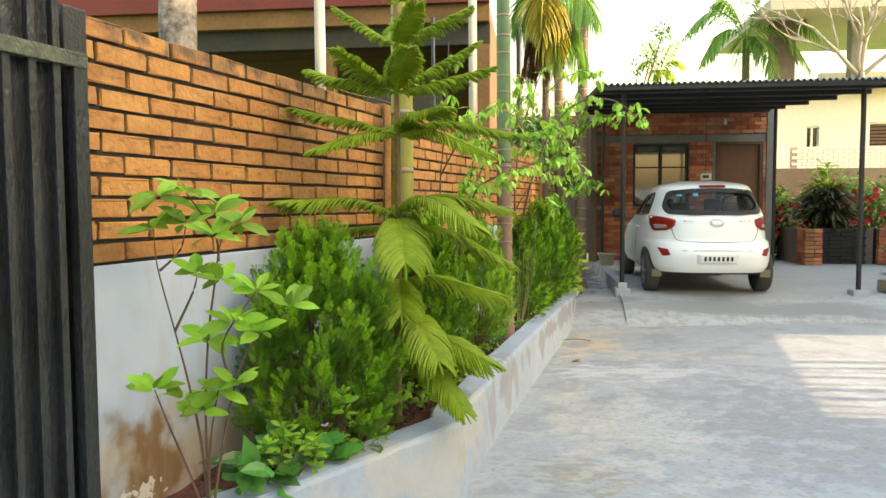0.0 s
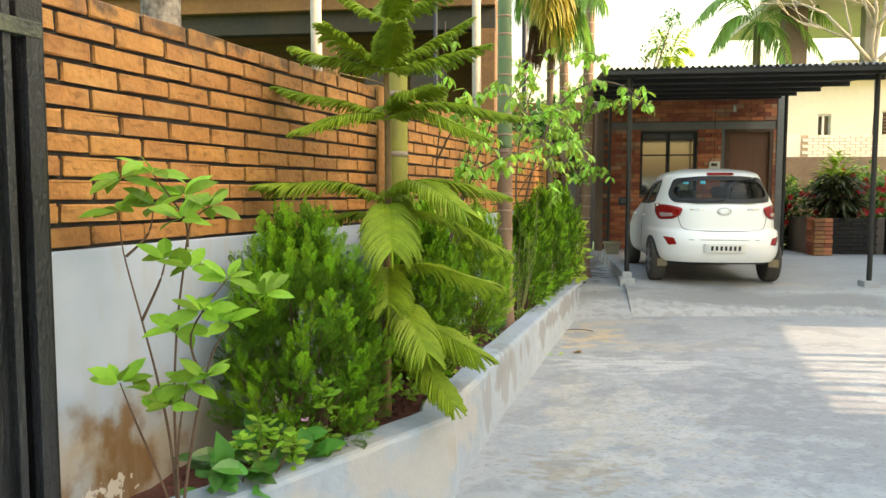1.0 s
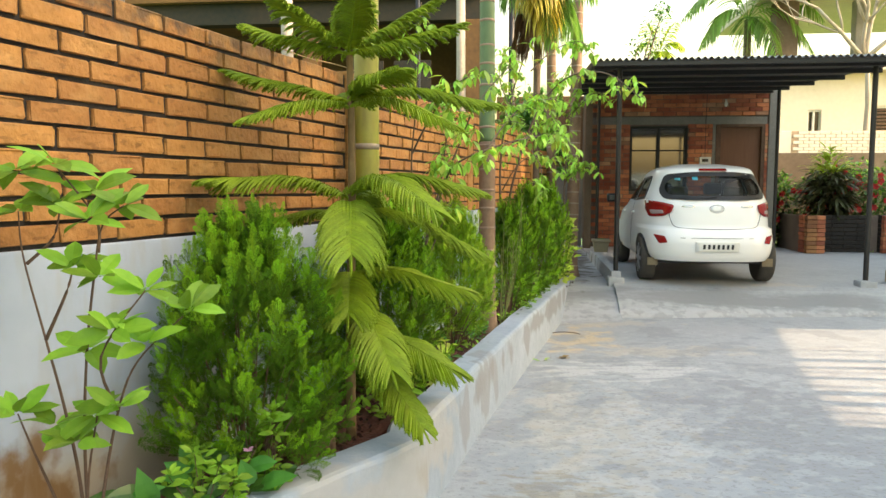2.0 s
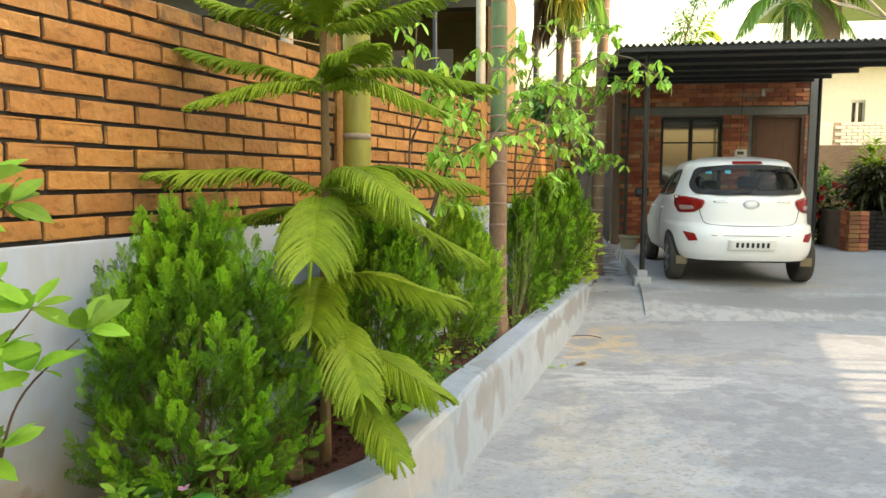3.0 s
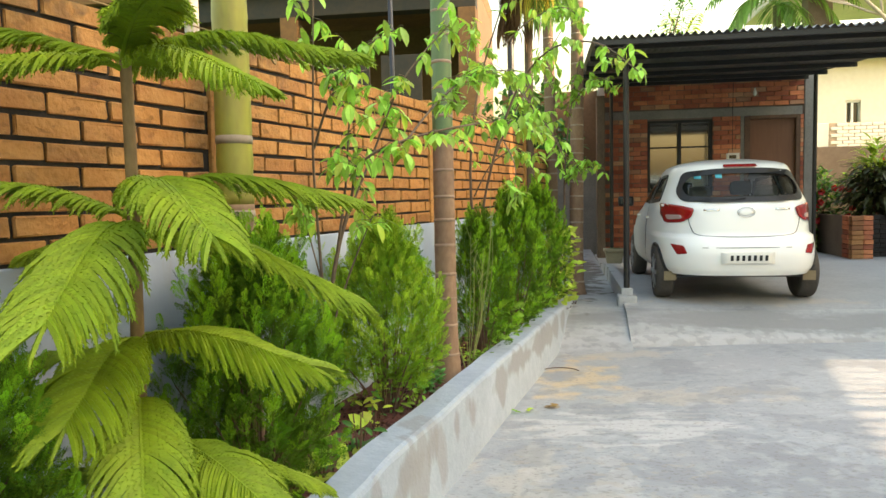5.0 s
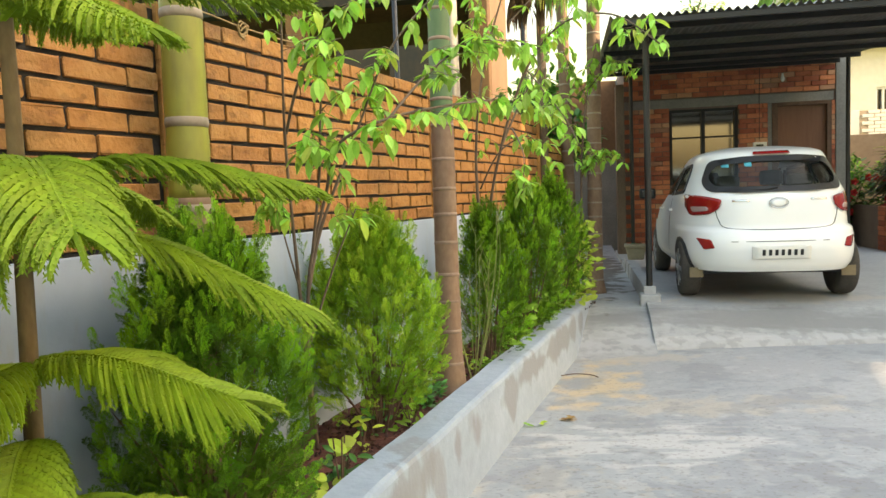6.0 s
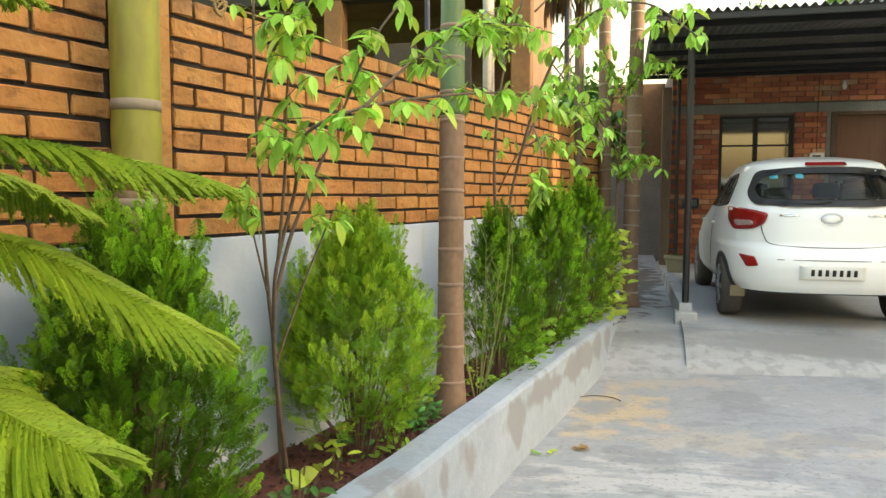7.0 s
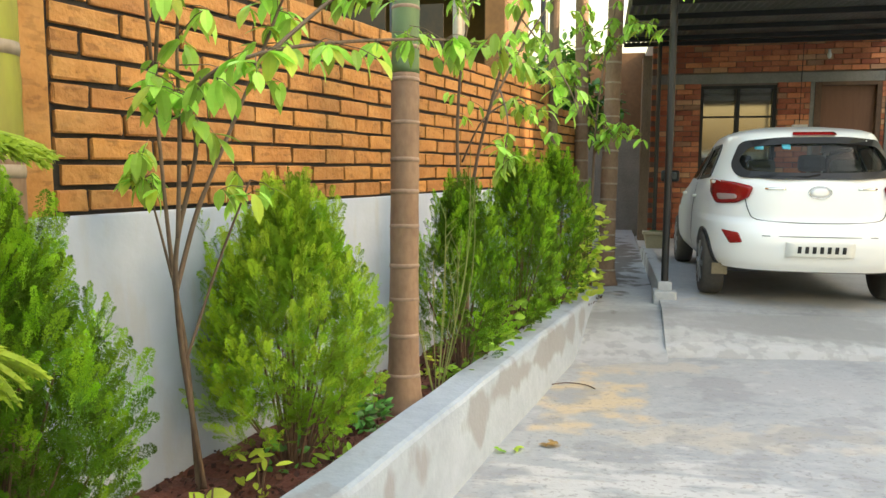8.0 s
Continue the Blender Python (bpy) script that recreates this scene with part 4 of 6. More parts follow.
def lay_sprays(rows, name, mat, parent, label=""):
    """rows: root, direction, flat side, length, width factor."""
    vs, fs, off = [], [], 0
    for k, (root, d, flat, length, wide) in enumerate(rows):
        tv, tf = SPRAYS[k % len(SPRAYS)]
        z = d.normalized()
        y = flat - z * flat.dot(z)
        y = y.normalized() if y.length > 1e-3 else z.orthogonal().normalized()
        x = y.cross(z)
        m = np.array([tuple(x * wide), tuple(y), tuple(z)]) * length
        vs.append(tv @ m + np.array(tuple(root)))
        fs.append(tf + off)
        off += len(tv)
    return soup_mesh(name, np.concatenate(vs), np.concatenate(fs), mat, parent, label)


def thuja(name, loc, radius, height, seed, lobes=120, low=0.14, label="", mat=None, tip=None, extra=(), leaders=6):
    """An egg-shaped bush of many upright plumes of flat sprays, with dark gaps and bare stems below."""
    rng = random.Random(seed)
    t = thing(name, label, "bush", loc, "thuja bushes")
    body_, young, st = [], [], Soup()

    def plume(root, axis, length, width, outer):
        axis = axis.normalized()
        tx = axis.orthogonal().normalized()
        ty = axis.cross(tx)
        n = max(8, int(length / 0.0150))
        for k in range(n):
            f = (k + rng.random()) / n
            a = k * 2.4 + rng.uniform(-0.5, 0.5)
            o = tx * math.cos(a) + ty * math.sin(a)
            p = root + axis * (length * f * 0.86) + o * 0.004
            d = axis + o * (0.95 * (1 - f) ** 0.8 + 0.12) * rng.uniform(0.7, 1.2)
            ln = width * (1.5 - 0.55 * f) * rng.uniform(0.8, 1.25)
            flat = o.cross(axis) if rng.random() < 0.55 else o + axis * rng.uniform(-0.4, 0.4)
            (young if outer and f > 0.50 and rng.random() < 0.75 else body_).append((p, d, flat, ln, rng.uniform(0.75, 1.15)))
        young.append((root + axis * length * 0.84, axis, ty, width * 1.1, 0.6)) if outer else None

    def girth(u):
        return radius * lerp_table([(0, 0.60), (0.12, 0.84), (0.32, 1.0), (0.55, 0.90), (0.75, 0.66), (0.90, 0.38), (1.0, 0.14)], u)

    lump = rng.uniform(0, 50)
    h = height - low
    for k in range(lobes):
        u = ((k + rng.random()) / lobes) ** 0.92 * 0.97
        a = k * 2.39996 + rng.uniform(-0.5, 0.5)
        deep = rng.random() < 0.34
        o = Vector((math.cos(a), math.sin(a), 0))
        lob = 1 + 0.30 * noise.noise((o.x * 1.9 + lump, o.y * 1.9, u * 3.2))
        r = girth(u) * lob * (rng.uniform(0.25, 0.65) if deep else rng.uniform(0.72, 1.0))
        L = rng.uniform(0.15, 0.29) * (0.8 + 0.35 * u)
        slope = lerp_table([(0, 1.35), (0.2, 0.55), (0.5, 0.22), (0.8, 0.11), (1, 0.06)], u) * rng.uniform(0.6, 1.3)
        axis = Vector((0, 0, 1)) + o * slope + Vector((rng.uniform(-.16, .16), rng.uniform(-.16, .16), 0))
        root = o * r * 0.92 + Vector((0, 0, low + u * h - L * 0.62))
        root.z = max(root.z, 0.02)
        plume(root, axis, L, rng.uniform(0.041, 0.060), not deep)
        if k % 9 == 0:
            st.tube(smooth_path([(o.x * 0.03, o.y * 0.03, -0.06), o * r * 0.45 + Vector((0, 0, root.z * 0.45)), root], 3), [0.007, 0.0065, 0.006, 0.005, 0.004, 0.003, 0.002], 5)
    for k in range(leaders):
        a = rng.uniform(0, 6.28)
        rr_ = radius * rng.uniform(0.05, 0.34)
        L = rng.uniform(0.20, 0.32)
        top_ = height * rng.uniform(0.90, 1.03) - rr_ * 0.35
        plume(Vector((rr_ * math.cos(a), rr_ * math.sin(a), top_ - L)), Vector((0.12 * math.cos(a), 0.12 * math.sin(a), 1)), L, rng.uniform(0.045, 0.06), True)
    for x, y, z, rc in extra:
        for k in range(16):
            f = k / 15
            a = k * 2.4
            o = Vector((math.cos(a), math.sin(a), 0))
            plume(Vector((x, y, 0)) + o * rc * (1 - 0.75 * f) + Vector((0, 0, 0.25 + (z - 0.40) * f)), Vector((0, 0, 1)) + o * 0.25, 0.16, 0.05, True)
    st.done("trunk", M_STEM, t, smooth=True)
    lay_sprays(body_, "foliage", mat or M_THUJA, t)
    lay_sprays(young, "young_sprays", tip or M_THUJA_T, t, "lighter green young sprays")
    return t


thuja("thuja_bush", (-1.22, 1.07, 0.30), 0.385, 1.10, 1, 300, 0.17, "large dense bright green thuja bush beside a stone", leaders=9)
thuja("thuja_bush", (-0.93, 2.46, 0.30), 0.35, 1.10, 2, 270, 0.12, "dark green thuja bush before a palm trunk")
thuja("thuja_bush", (-0.67, 3.66, 0.30), 0.325, 1.08, 3, 250, 0.22, "light yellow-green thuja bush beside a ringed palm trunk", M_THUJA_L, M_THUJA_LT, ((-0.36, 0.05, 0.98, 0.10),))
thuja("thuja_bush", (-0.29, 5.10, 0.30), 0.26, 1.07, 5, 150, 0.22, "upright green thuja bush behind a palm trunk")
thuja("thuja_bush", (-0.09, 6.06, 0.30), 0.295, 1.25, 6, 175, 0.22, "tall green thuja bush in the planter row")
thuja("thuja_bush", (0.10, 7.05, 0.30), 0.285, 1.30, 7, 165, 0.22, "thuja bush at the end of the planter row")

# ---- palm trunks ----
def ringed_trunk(name, base, top, r, seed, low_col, high_col, label, rings, spacing=0.14, band=0.011):
    rng = random.Random(seed)
    t = thing(name, label, "palm", base)
    L = (Vector(top) - Vector(base))
    for lo, hi, mat, lab in ((0.0, low_col[1], low_col[0], "grey-brown ringed lower trunk"), (low_col[1], 1.0, high_col, "smooth green upper trunk")):
        if hi <= lo:
            continue
        pts, rad = [], []
        z = lo * L.length
        end = hi * L.length
        while z < end:
            f = z / L.length
            flare = 1 + 0.55 * math.exp(-z / 0.12)
            rr = r * (1 - 0.18 * f) * flare
            pts += [L * f]
            rad += [rr * (1 + rng.uniform(-0.02, 0.02))]
            z += 0.035
        pts.append(L * hi)
        rad.append(r * (1 - 0.18 * hi))
        V, Fc = tube(pts, rad, 18)
        raw("trunk", V, Fc, mat, t, lab, smooth=True)
    z = rng.uniform(0.1, 0.2)
    while z < L.length:
        f = z / L.length
        rr = r * (1 - 0.18 * f) * (1 + 0.55 * math.exp(-z / 0.12))
        V, Fc = tube([L * f - L.normalized() * band, L * f, L * f + L.normalized() * band], [rr + 0.0005, rr + 0.003, rr + 0.0005], 18)
        raw("ring", V, Fc, rings, t, smooth=True)
        z += spacing * rng.uniform(0.85, 1.25)
    return t


M_TRUNK_G = material("green_trunk", (0.40, 0.42, 0.06), (0.25, 0.22, 0.045), 0.5, fine=30, coarse=6, bump=0.15, stretch=(1, 1, 0.3))
M_TRUNK_GD = material("dark_green_trunk", (0.14, 0.24, 0.09), (0.09, 0.15, 0.06), 0.5, fine=30, coarse=6, bump=0.15, stretch=(1, 1, 0.3))
M_TRUNK_B = material("brown_trunk", (0.33, 0.22, 0.14), (0.20, 0.12, 0.075), 0.8, fine=45, coarse=7, bump=0.5, stretch=(1, 1, 0.5))
M_RING_B = material("brown_ring", (0.40, 0.29, 0.21), (0.24, 0.165, 0.115), 0.8, fine=40, coarse=8, bump=0.3)
M_RING = material("pale_ring", (0.46, 0.39, 0.30), (0.28, 0.22, 0.16), 0.8, fine=40, coarse=8, bump=0.3)
ringed_trunk("palm_tree", (-1.10, 2.72, 0.28), (-1.10, 2.76, 4.6), 0.083, 1, (M_TRUNK_B, 0.28), M_TRUNK_G, "palm with a thick yellow-green ringed trunk", M_RING, 0.36, 0.018)
ringed_trunk("palm_tree", (-0.44, 4.42, 0.28), (-0.49, 4.72, 4.8), 0.072, 2, (M_TRUNK_B, 0.36), M_TRUNK_GD, "slim palm, brown ringed below and green above", M_RING_B, 0.17)
ringed_trunk("palm_tree", (0.50, 8.75, 0.28), (0.56, 8.9, 5.2), 0.085, 3, (M_TRUNK_B, 0.9), M_TRUNK_GD, "palm with a brown ringed trunk near the carport", M_RING, 0.17)
ringed_trunk("palm_tree", (0.24, 9.0, 0.28), (0.16, 9.1, 5.2), 0.075, 4, (M_TRUNK_B, 0.9), M_TRUNK_GD, "palm with a greyish brown trunk behind the planter", M_RING, 0.17)

# ---- araucaria ----
arau = thing("araucaria_tree", "young araucaria with tiers of drooping comb-like branches", "tree", (-0.945, 1.67, 0.28))
V, Fc = tube(smooth_path([(0, 0, 0), (0.0, 0.0, 0.6), (0.012, 0, 1.3), (0.0, 0.01, 2.1), (0.01, 0.0, 3.2)], 5), [0.026 - 0.0008 * i for i in range(21)], 10)
raw("trunk", V, Fc, M_ARTRUNK, arau, "thin brown trunk", smooth=True)


def frond(s, base, tip, rng, rise, width):
    """A rib with two ranks of cord-like hanging branchlets, each clad in short needles."""
    base, tip = Vector(base), Vector(tip)
    hz = Vector((tip.x - base.x, tip.y - base.y, 0)).normalized()
    side = Vector((-hz.y, hz.x, 0))
    tip = tip - (tip - base).normalized() * width * 0.40
    length = (tip - base).length
    N = max(20, int(length / 0.0108))
    pts = [base.lerp(tip, i / N) + Vector((0, 0, rise * math.sin(math.pi * (i / N) ** 0.8) + 0.03 * max(0, i / N - 0.8))) for i in range(N + 1)]
    s.tube(pts[::2], [0.007 * (1 - 0.6 * i / (N / 2)) + 0.002 for i in range(len(pts[::2]))], 6)
    wave = rng.uniform(0, 6.28)

    def cord(p, v, n, L, drop, pull, thick):
        fr = (0, 0.2, 0.4, 0.6, 0.8, 1.0)
        q = [p + v * L * f * (1 - 0.22 * f * f) + pull * f * f + Vector((0, 0, -drop * f ** 1.9)) for f in fr]
        NV, NF = [], []
        for g, c in enumerate(q):
            d = (q[min(g + 1, 5)] - q[max(g - 1, 0)]).normalized()
            b = n.cross(d).normalized()
            r = thick * (0.8, 1, 1, 1, 0.85, 0.3)[g]
            NV += [c + n * r, c + b * r, c - n * r, c - b * r]
        for g in range(5):
            NF += [(4 * g + k, 4 * g + (k + 1) % 4, 4 * g + 4 + (k + 1) % 4, 4 * g + 4 + k) for k in range(4)]
        cnt = max(20, int(L / 0.0030))
        for k in range(cnt):
            f = (k + 0.5) / cnt * 5
            g = min(4, int(f))
            c = q[g].lerp(q[g + 1], f - g)
            t = (q[g + 1] - q[g]).normalized()
            a = k * 2.4 + rng.uniform(-0.4, 0.4)
            rd = n * math.cos(a) + n.cross(t) * math.sin(a)
            c = c + rd * thick * 0.6
            tp = c + (t * 1.5 + rd).normalized() * rng.uniform(0.009, 0.013)
            w = t.cross(rd) * 0.0030
            o = len(NV)
            NV += [c - w, c + w, tp]
            NF.append((o, o + 1, o + 2))
        s.add(NV, NF)

    for i in range(3, N + 1):
        u = i / N
        d = (pts[i] - pts[i - 1]).normalized()
        for sg in (-1, 1):
            p = pts[i] - d * (0.006 if sg > 0 else 0.0)
            L = width * (0.45 + 0.55 * min(1.0, u / 0.40)) * (1 - 0.30 * max(0, u - 0.75) / 0.25) * rng.uniform(0.84, 1.08)
            sweep = 0.62 + 0.75 * u ** 4
            v = (side * sg * rng.uniform(0.80, 0.95) + d * sweep * rng.uniform(0.9, 1.1) + Vector((0, 0, 0.16 + 0.08 * math.sin(u * 9 + wave) + rng.uniform(-0.06, 0.06)))).normalized()
            n = v.cross(Vector((0, 0, 1))).normalized()
            cord(p, v, n, L, L * rng.uniform(0.34, 0.56) * (1 - 0.55 * u ** 3), d * L * 0.12, 0.0074)
    d = (pts[-1] - pts[-2]).normalized()
    cord(pts[-1], d, side, width * 0.55, width * 0.10, d * 0.01, 0.006)


AX, AY = -0.945, 1.67
# height on the trunk, tip, arch, twig length
BRANCHES = [
    (0.72, (-0.37, 1.37, 0.72), 0.10, 0.19), (0.90, (-0.62, 1.14, 0.74), 0.10, 0.18), (0.62, (-0.50, 1.24, 0.48), 0.12, 0.14), (0.66, (-0.52, 2.14, 0.50), 0.10, 0.14), (0.68, (-1.45, 1.50, 0.60), 0.06, 0.13),
    (1.10, (-0.82, 1.12, 0.97), 0.05, 0.19), (1.10, (-0.33, 1.62, 1.03), 0.05, 0.19), (1.05, (-1.42, 1.40, 0.98), 0.05, 0.14), (1.06, (-1.10, 2.28, 0.98), 0.05, 0.14),
    (1.42, (-0.78, 1.02, 1.22), 0.08, 0.21), (1.40, (-0.30, 1.93, 1.18), 0.07, 0.18), (1.36, (-1.46, 1.88, 1.33), 0.05, 0.14), (1.46, (-1.50, 1.26, 1.55), 0.06, 0.18),
    (1.48, (-0.32, 2.01, 1.50), 0.09, 0.18), (1.45, (-0.98, 2.36, 1.42), 0.08, 0.14), (1.46, (-0.44, 1.22, 1.42), 0.12, 0.18),
    (1.92, (-1.52, 1.56, 2.05), 0.01, 0.13), (1.89, (-1.29, 1.22, 1.80), 0.05, 0.13), (1.92, (-0.23, 1.72, 1.90), 0.06, 0.13), (1.89, (-0.40, 1.42, 1.78), 0.07, 0.13), (1.92, (-0.62, 1.32, 2.02), 0.04, 0.15), (1.92, (-1.05, 2.24, 1.98), 0.04, 0.15),
    (2.14, (-1.41, 1.52, 2.24), 0.0, 0.145), (2.14, (-0.40, 1.68, 2.26), 0.0, 0.145), (2.16, (-1.20, 1.33, 2.32), 0.0, 0.145), (2.16, (-0.50, 1.72, 2.40), 0.0, 0.145), (2.15, (-0.80, 1.22, 2.30), 0.02, 0.145), (2.15, (-0.92, 2.14, 2.28), 0.0, 0.145),
    (2.40, (-1.30, 1.70, 2.62), 0.0, 0.13), (2.40, (-0.52, 1.66, 2.58), 0.0, 0.13), (2.40, (-0.78, 1.38, 2.55), 0.0, 0.13), (2.40, (-1.0, 2.02, 2.60), 0.0, 0.13),
    (2.62, (-1.20, 1.60, 2.86), 0.0, 0.12), (2.62, (-0.68, 1.62, 2.86), 0.0, 0.12), (2.62, (-0.90, 1.95, 2.86), 0.0, 0.12), (2.85, (-0.85, 1.58, 3.10), 0.0, 0.08), (2.85, (-1.08, 1.72, 3.10), 0.0, 0.08),
]
rng = random.Random(11)
for hz, tip, rise, wid in BRANCHES:
    s = Soup()
    frond(s, (0, 0, hz - 0.28), (tip[0] - AX, tip[1] - AY, tip[2] - 0.28), rng, rise, wid * 1.08)
    s.done("branch", M_ARAU, arau)

# ---- broad-leaved plants ----
def leafy_cluster(s, c, rng, count, length, width, up=(0, 0, 1), spread=1.0):
    for k in range(count):
        a = 2 * math.pi * k / count + rng.uniform(-0.35, 0.35)
        el = rng.uniform(-0.25, 1.1)
        d = Vector((math.cos(a) * spread, math.sin(a) * spread, el))
        l = length * rng.uniform(0.65, 1.1)
        leaf(s, Vector(c) + d.normalized() * 0.012, d, (rng.uniform(-0.5, 0.6), rng.uniform(-1.1, -0.2), 0.9), l, width * l / length * rng.uniform(0.85, 1.1), 0.18, rng.uniform(0.1, 0.4), 4)


def stem_plant(name, base, label, category, stems, clusters, leaf_len, leaf_wid, per, seed, mat, r0=0.012, group=""):
    rng = random.Random(seed)
    t = thing(name, label, category, base, group)
    B = Vector(base)
    s = Soup()
    for st in stems:
        pts = smooth_path([Vector(p) - B for p in st], 5)
        n = len(pts)
        s = Soup()
        s.tube(pts, [r0 * (1 - 0.7 * i / n) for i in range(n)], 6)
        s.done("stem", M_STEM, t, smooth=True)
    s = Soup()
    for c in clusters:
        leafy_cluster(s, Vector(c) - B, rng, per, leaf_len, leaf_wid)
    s.done("leaves", mat, t)
    return t


gb = (-1.42, 0.28, 0.28)
G = [(-1.63, 0.30, 1.44), (-1.57, 0.22, 1.56), (-1.48, 0.26, 1.58), (-1.40, 0.33, 1.50), (-1.29, 0.30, 1.46), (-1.52, 0.34, 1.46), (-1.35, 0.22, 1.42), (-1.46, 0.30, 1.27), (-1.34, 0.24, 1.25),
     (-1.22, 0.28, 1.21), (-1.10, 0.32, 1.15), (-1.28, 0.20, 1.10), (-1.20, 0.24, 1.06), (-1.42, 0.30, 1.02), (-1.60, 0.22, 0.84), (-1.50, 0.24, 0.80), (-1.36, 0.24, 0.84), (-1.28, 0.22, 0.87), (-1.40, 0.20, 0.77)]
stem_plant("leafy_shrub", gb, "slender shrub with bright green whorled leaves by the wall", "shrub",
           [[gb, (-1.45, 0.28, 0.62), (-1.50, 0.29, 0.85), (-1.55, 0.29, 1.05), (-1.62, 0.30, 1.30), (-1.63, 0.30, 1.44)],
            [(-1.55, 0.29, 1.05), (-1.47, 0.28, 1.2), (-1.46, 0.30, 1.27)], [(-1.61, 0.3, 1.28), (-1.54, 0.33, 1.36), (-1.52, 0.34, 1.46)],
            [gb, (-1.43, 0.28, 0.7), (-1.42, 0.29, 1.0), (-1.38, 0.28, 1.25), (-1.36, 0.3, 1.40), (-1.29, 0.30, 1.46)], [(-1.37, 0.29, 1.32), (-1.40, 0.33, 1.42), (-1.48, 0.26, 1.58)],
            [gb, (-1.36, 0.26, 0.6), (-1.30, 0.25, 0.85), (-1.24, 0.26, 1.0), (-1.12, 0.31, 1.13)], [(-1.30, 0.25, 0.85), (-1.33, 0.22, 1.02), (-1.22, 0.28, 1.21)],
            [gb, (-1.48, 0.25, 0.5), (-1.56, 0.23, 0.72), (-1.60, 0.22, 0.84)], [gb, (-1.40, 0.24, 0.6), (-1.36, 0.24, 0.84)]],
           G, 0.118, 0.056, 8, 5, M_LEAF, 0.006)

# low broad leaves, periwinkle and little weeds in the bed
M_DARKLEAF = material("dark_leaf", (0.12, 0.30, 0.04), (0.06, 0.18, 0.028), 0.45, fine=20, coarse=6, bump=0.1, per="island", spread=0.35, trans=0.25)
M_MIDLEAF = material("glossy_broad_leaf", (0.13, 0.36, 0.05), (0.06, 0.20, 0.03), 0.35, fine=20, coarse=6, bump=0.1, per="island", spread=0.5, trans=0.25)
rngw = random.Random(77)


def low_plant(name, loc, label, n, length, width, mat, height=0.08, category="plant", spread=0.06):
    s = Soup()
    t = thing(name, label, category, loc)
    for k in range(n):
        a = rngw.uniform(0, 6.28)
        b = Vector((rngw.uniform(-spread, spread), rngw.uniform(-spread, spread), rngw.uniform(-0.02, height)))
        d = Vector((math.cos(a), math.sin(a), rngw.uniform(0.2, 1.1)))
        leaf(s, b, d, (rngw.uniform(-0.3, 0.6), rngw.uniform(-1.1, -0.2), 0.8), length * rngw.uniform(0.6, 1.15), width * rngw.uniform(0.8, 1.1), 0.2, rngw.uniform(0.2, 0.6), 4)
    s.done("leaves", mat, t)
    st = Soup()
    for k in range(3):
        a = rngw.uniform(0, 6.28)
        st = Soup()
        st.tube([(0, 0, -0.05), (0.02 * math.cos(a), 0.02 * math.sin(a), height * 0.5), (spread * 0.6 * math.cos(a), spread * 0.6 * math.sin(a), height)], [0.005, 0.004, 0.003], 5)
        st.done("stem", M_STEM, t)
    return t


low_plant("broad_leaf_plant", (-1.30, 0.52, 0.31), "low clump of broad dark green leaves on the soil", 30, 0.15, 0.075, M_MIDLEAF, 0.16, spread=0.13)
low_plant("broad_leaf_plant", (-1.18, 0.80, 0.31), "dark broad leaves under the thuja bush", 26, 0.15, 0.07, M_MIDLEAF, 0.22, spread=0.13)
def whorl_plant(name, base, label, spots, leaf_len, seed, mat):
    """Thin stems that each end in a whorl of small leaves."""
    rng = random.Random(seed)
    cl = [(base[0] + x, base[1] + y, base[2] + z) for x, y, z in spots]
    st = [[base, (base[0] + x * 0.5, base[1] + y * 0.5, base[2] + z * 0.55), (base[0] + x, base[1] + y, base[2] + z)] for x, y, z in spots]
    more = [(c[0] + rng.uniform(-0.02, 0.02), c[1] + rng.uniform(-0.02, 0.02), c[2] - rng.uniform(0.025, 0.05)) for c in cl]
    return stem_plant(name, base, label, "plant", st, cl + more, leaf_len, leaf_len * 0.42, 7, seed, mat, 0.003)


rr = random.Random(91)
whorl_plant("periwinkle", (-1.22, 0.62, 0.31), "small periwinkle plant with whorls of light green leaves", [(rr.uniform(-0.11, 0.12), rr.uniform(-0.10, 0.14), rr.uniform(0.10, 0.27)) for k in range(11)], 0.052, 92, M_LEAF)
peri = whorl_plant("periwinkle", (-1.10, 0.80, 0.31), "periwinkle with a pale pink flower", [(rr.uniform(-0.09, 0.10), rr.uniform(-0.08, 0.12), rr.uniform(0.05, 0.20)) for k in range(8)], 0.05, 93, M_LEAF)
M_PINK = material("pink_petal", (0.80, 0.48, 0.70), (0.70, 0.38, 0.60), 0.6, fine=60, bump=0, trans=0.3)
s = Soup()
for k in range(5):
    a = 2 * math.pi * k / 5
    leaf(s, (0, -0.05, 0.25), (math.cos(a), math.sin(a) - 0.6, 0.35), (0, 0, 1), 0.022, 0.02, 0.0, 0.1, 3)
s.done("flower", M_PINK, peri, "pale pink five-petalled flower")
whorl_plant("seedling", (-1.06, 0.88, 0.31), "tall seedling with a tuft of small leaves", [(0.01, -0.02, 0.36), (0.03, -0.02, 0.32), (-0.02, 0.0, 0.31)], 0.055, 94, M_LEAF)
low_plant("seedling", (-0.86, 2.02, 0.31), "small light green seedlings at the bush's foot", 30, 0.07, 0.03, M_LEAF, 0.10, spread=0.13)
low_plant("broad_leaf_plant", (-0.78, 2.22, 0.31), "low green plant beside the curb", 14, 0.12, 0.05, M_LEAF, 0.08, spread=0.08)
low_plant("seedling", (-0.72, 2.62, 0.31), "yellow-green young leaves on thin stems", 9, 0.11, 0.07, M_LEAF_Y, 0.13, spread=0.10)
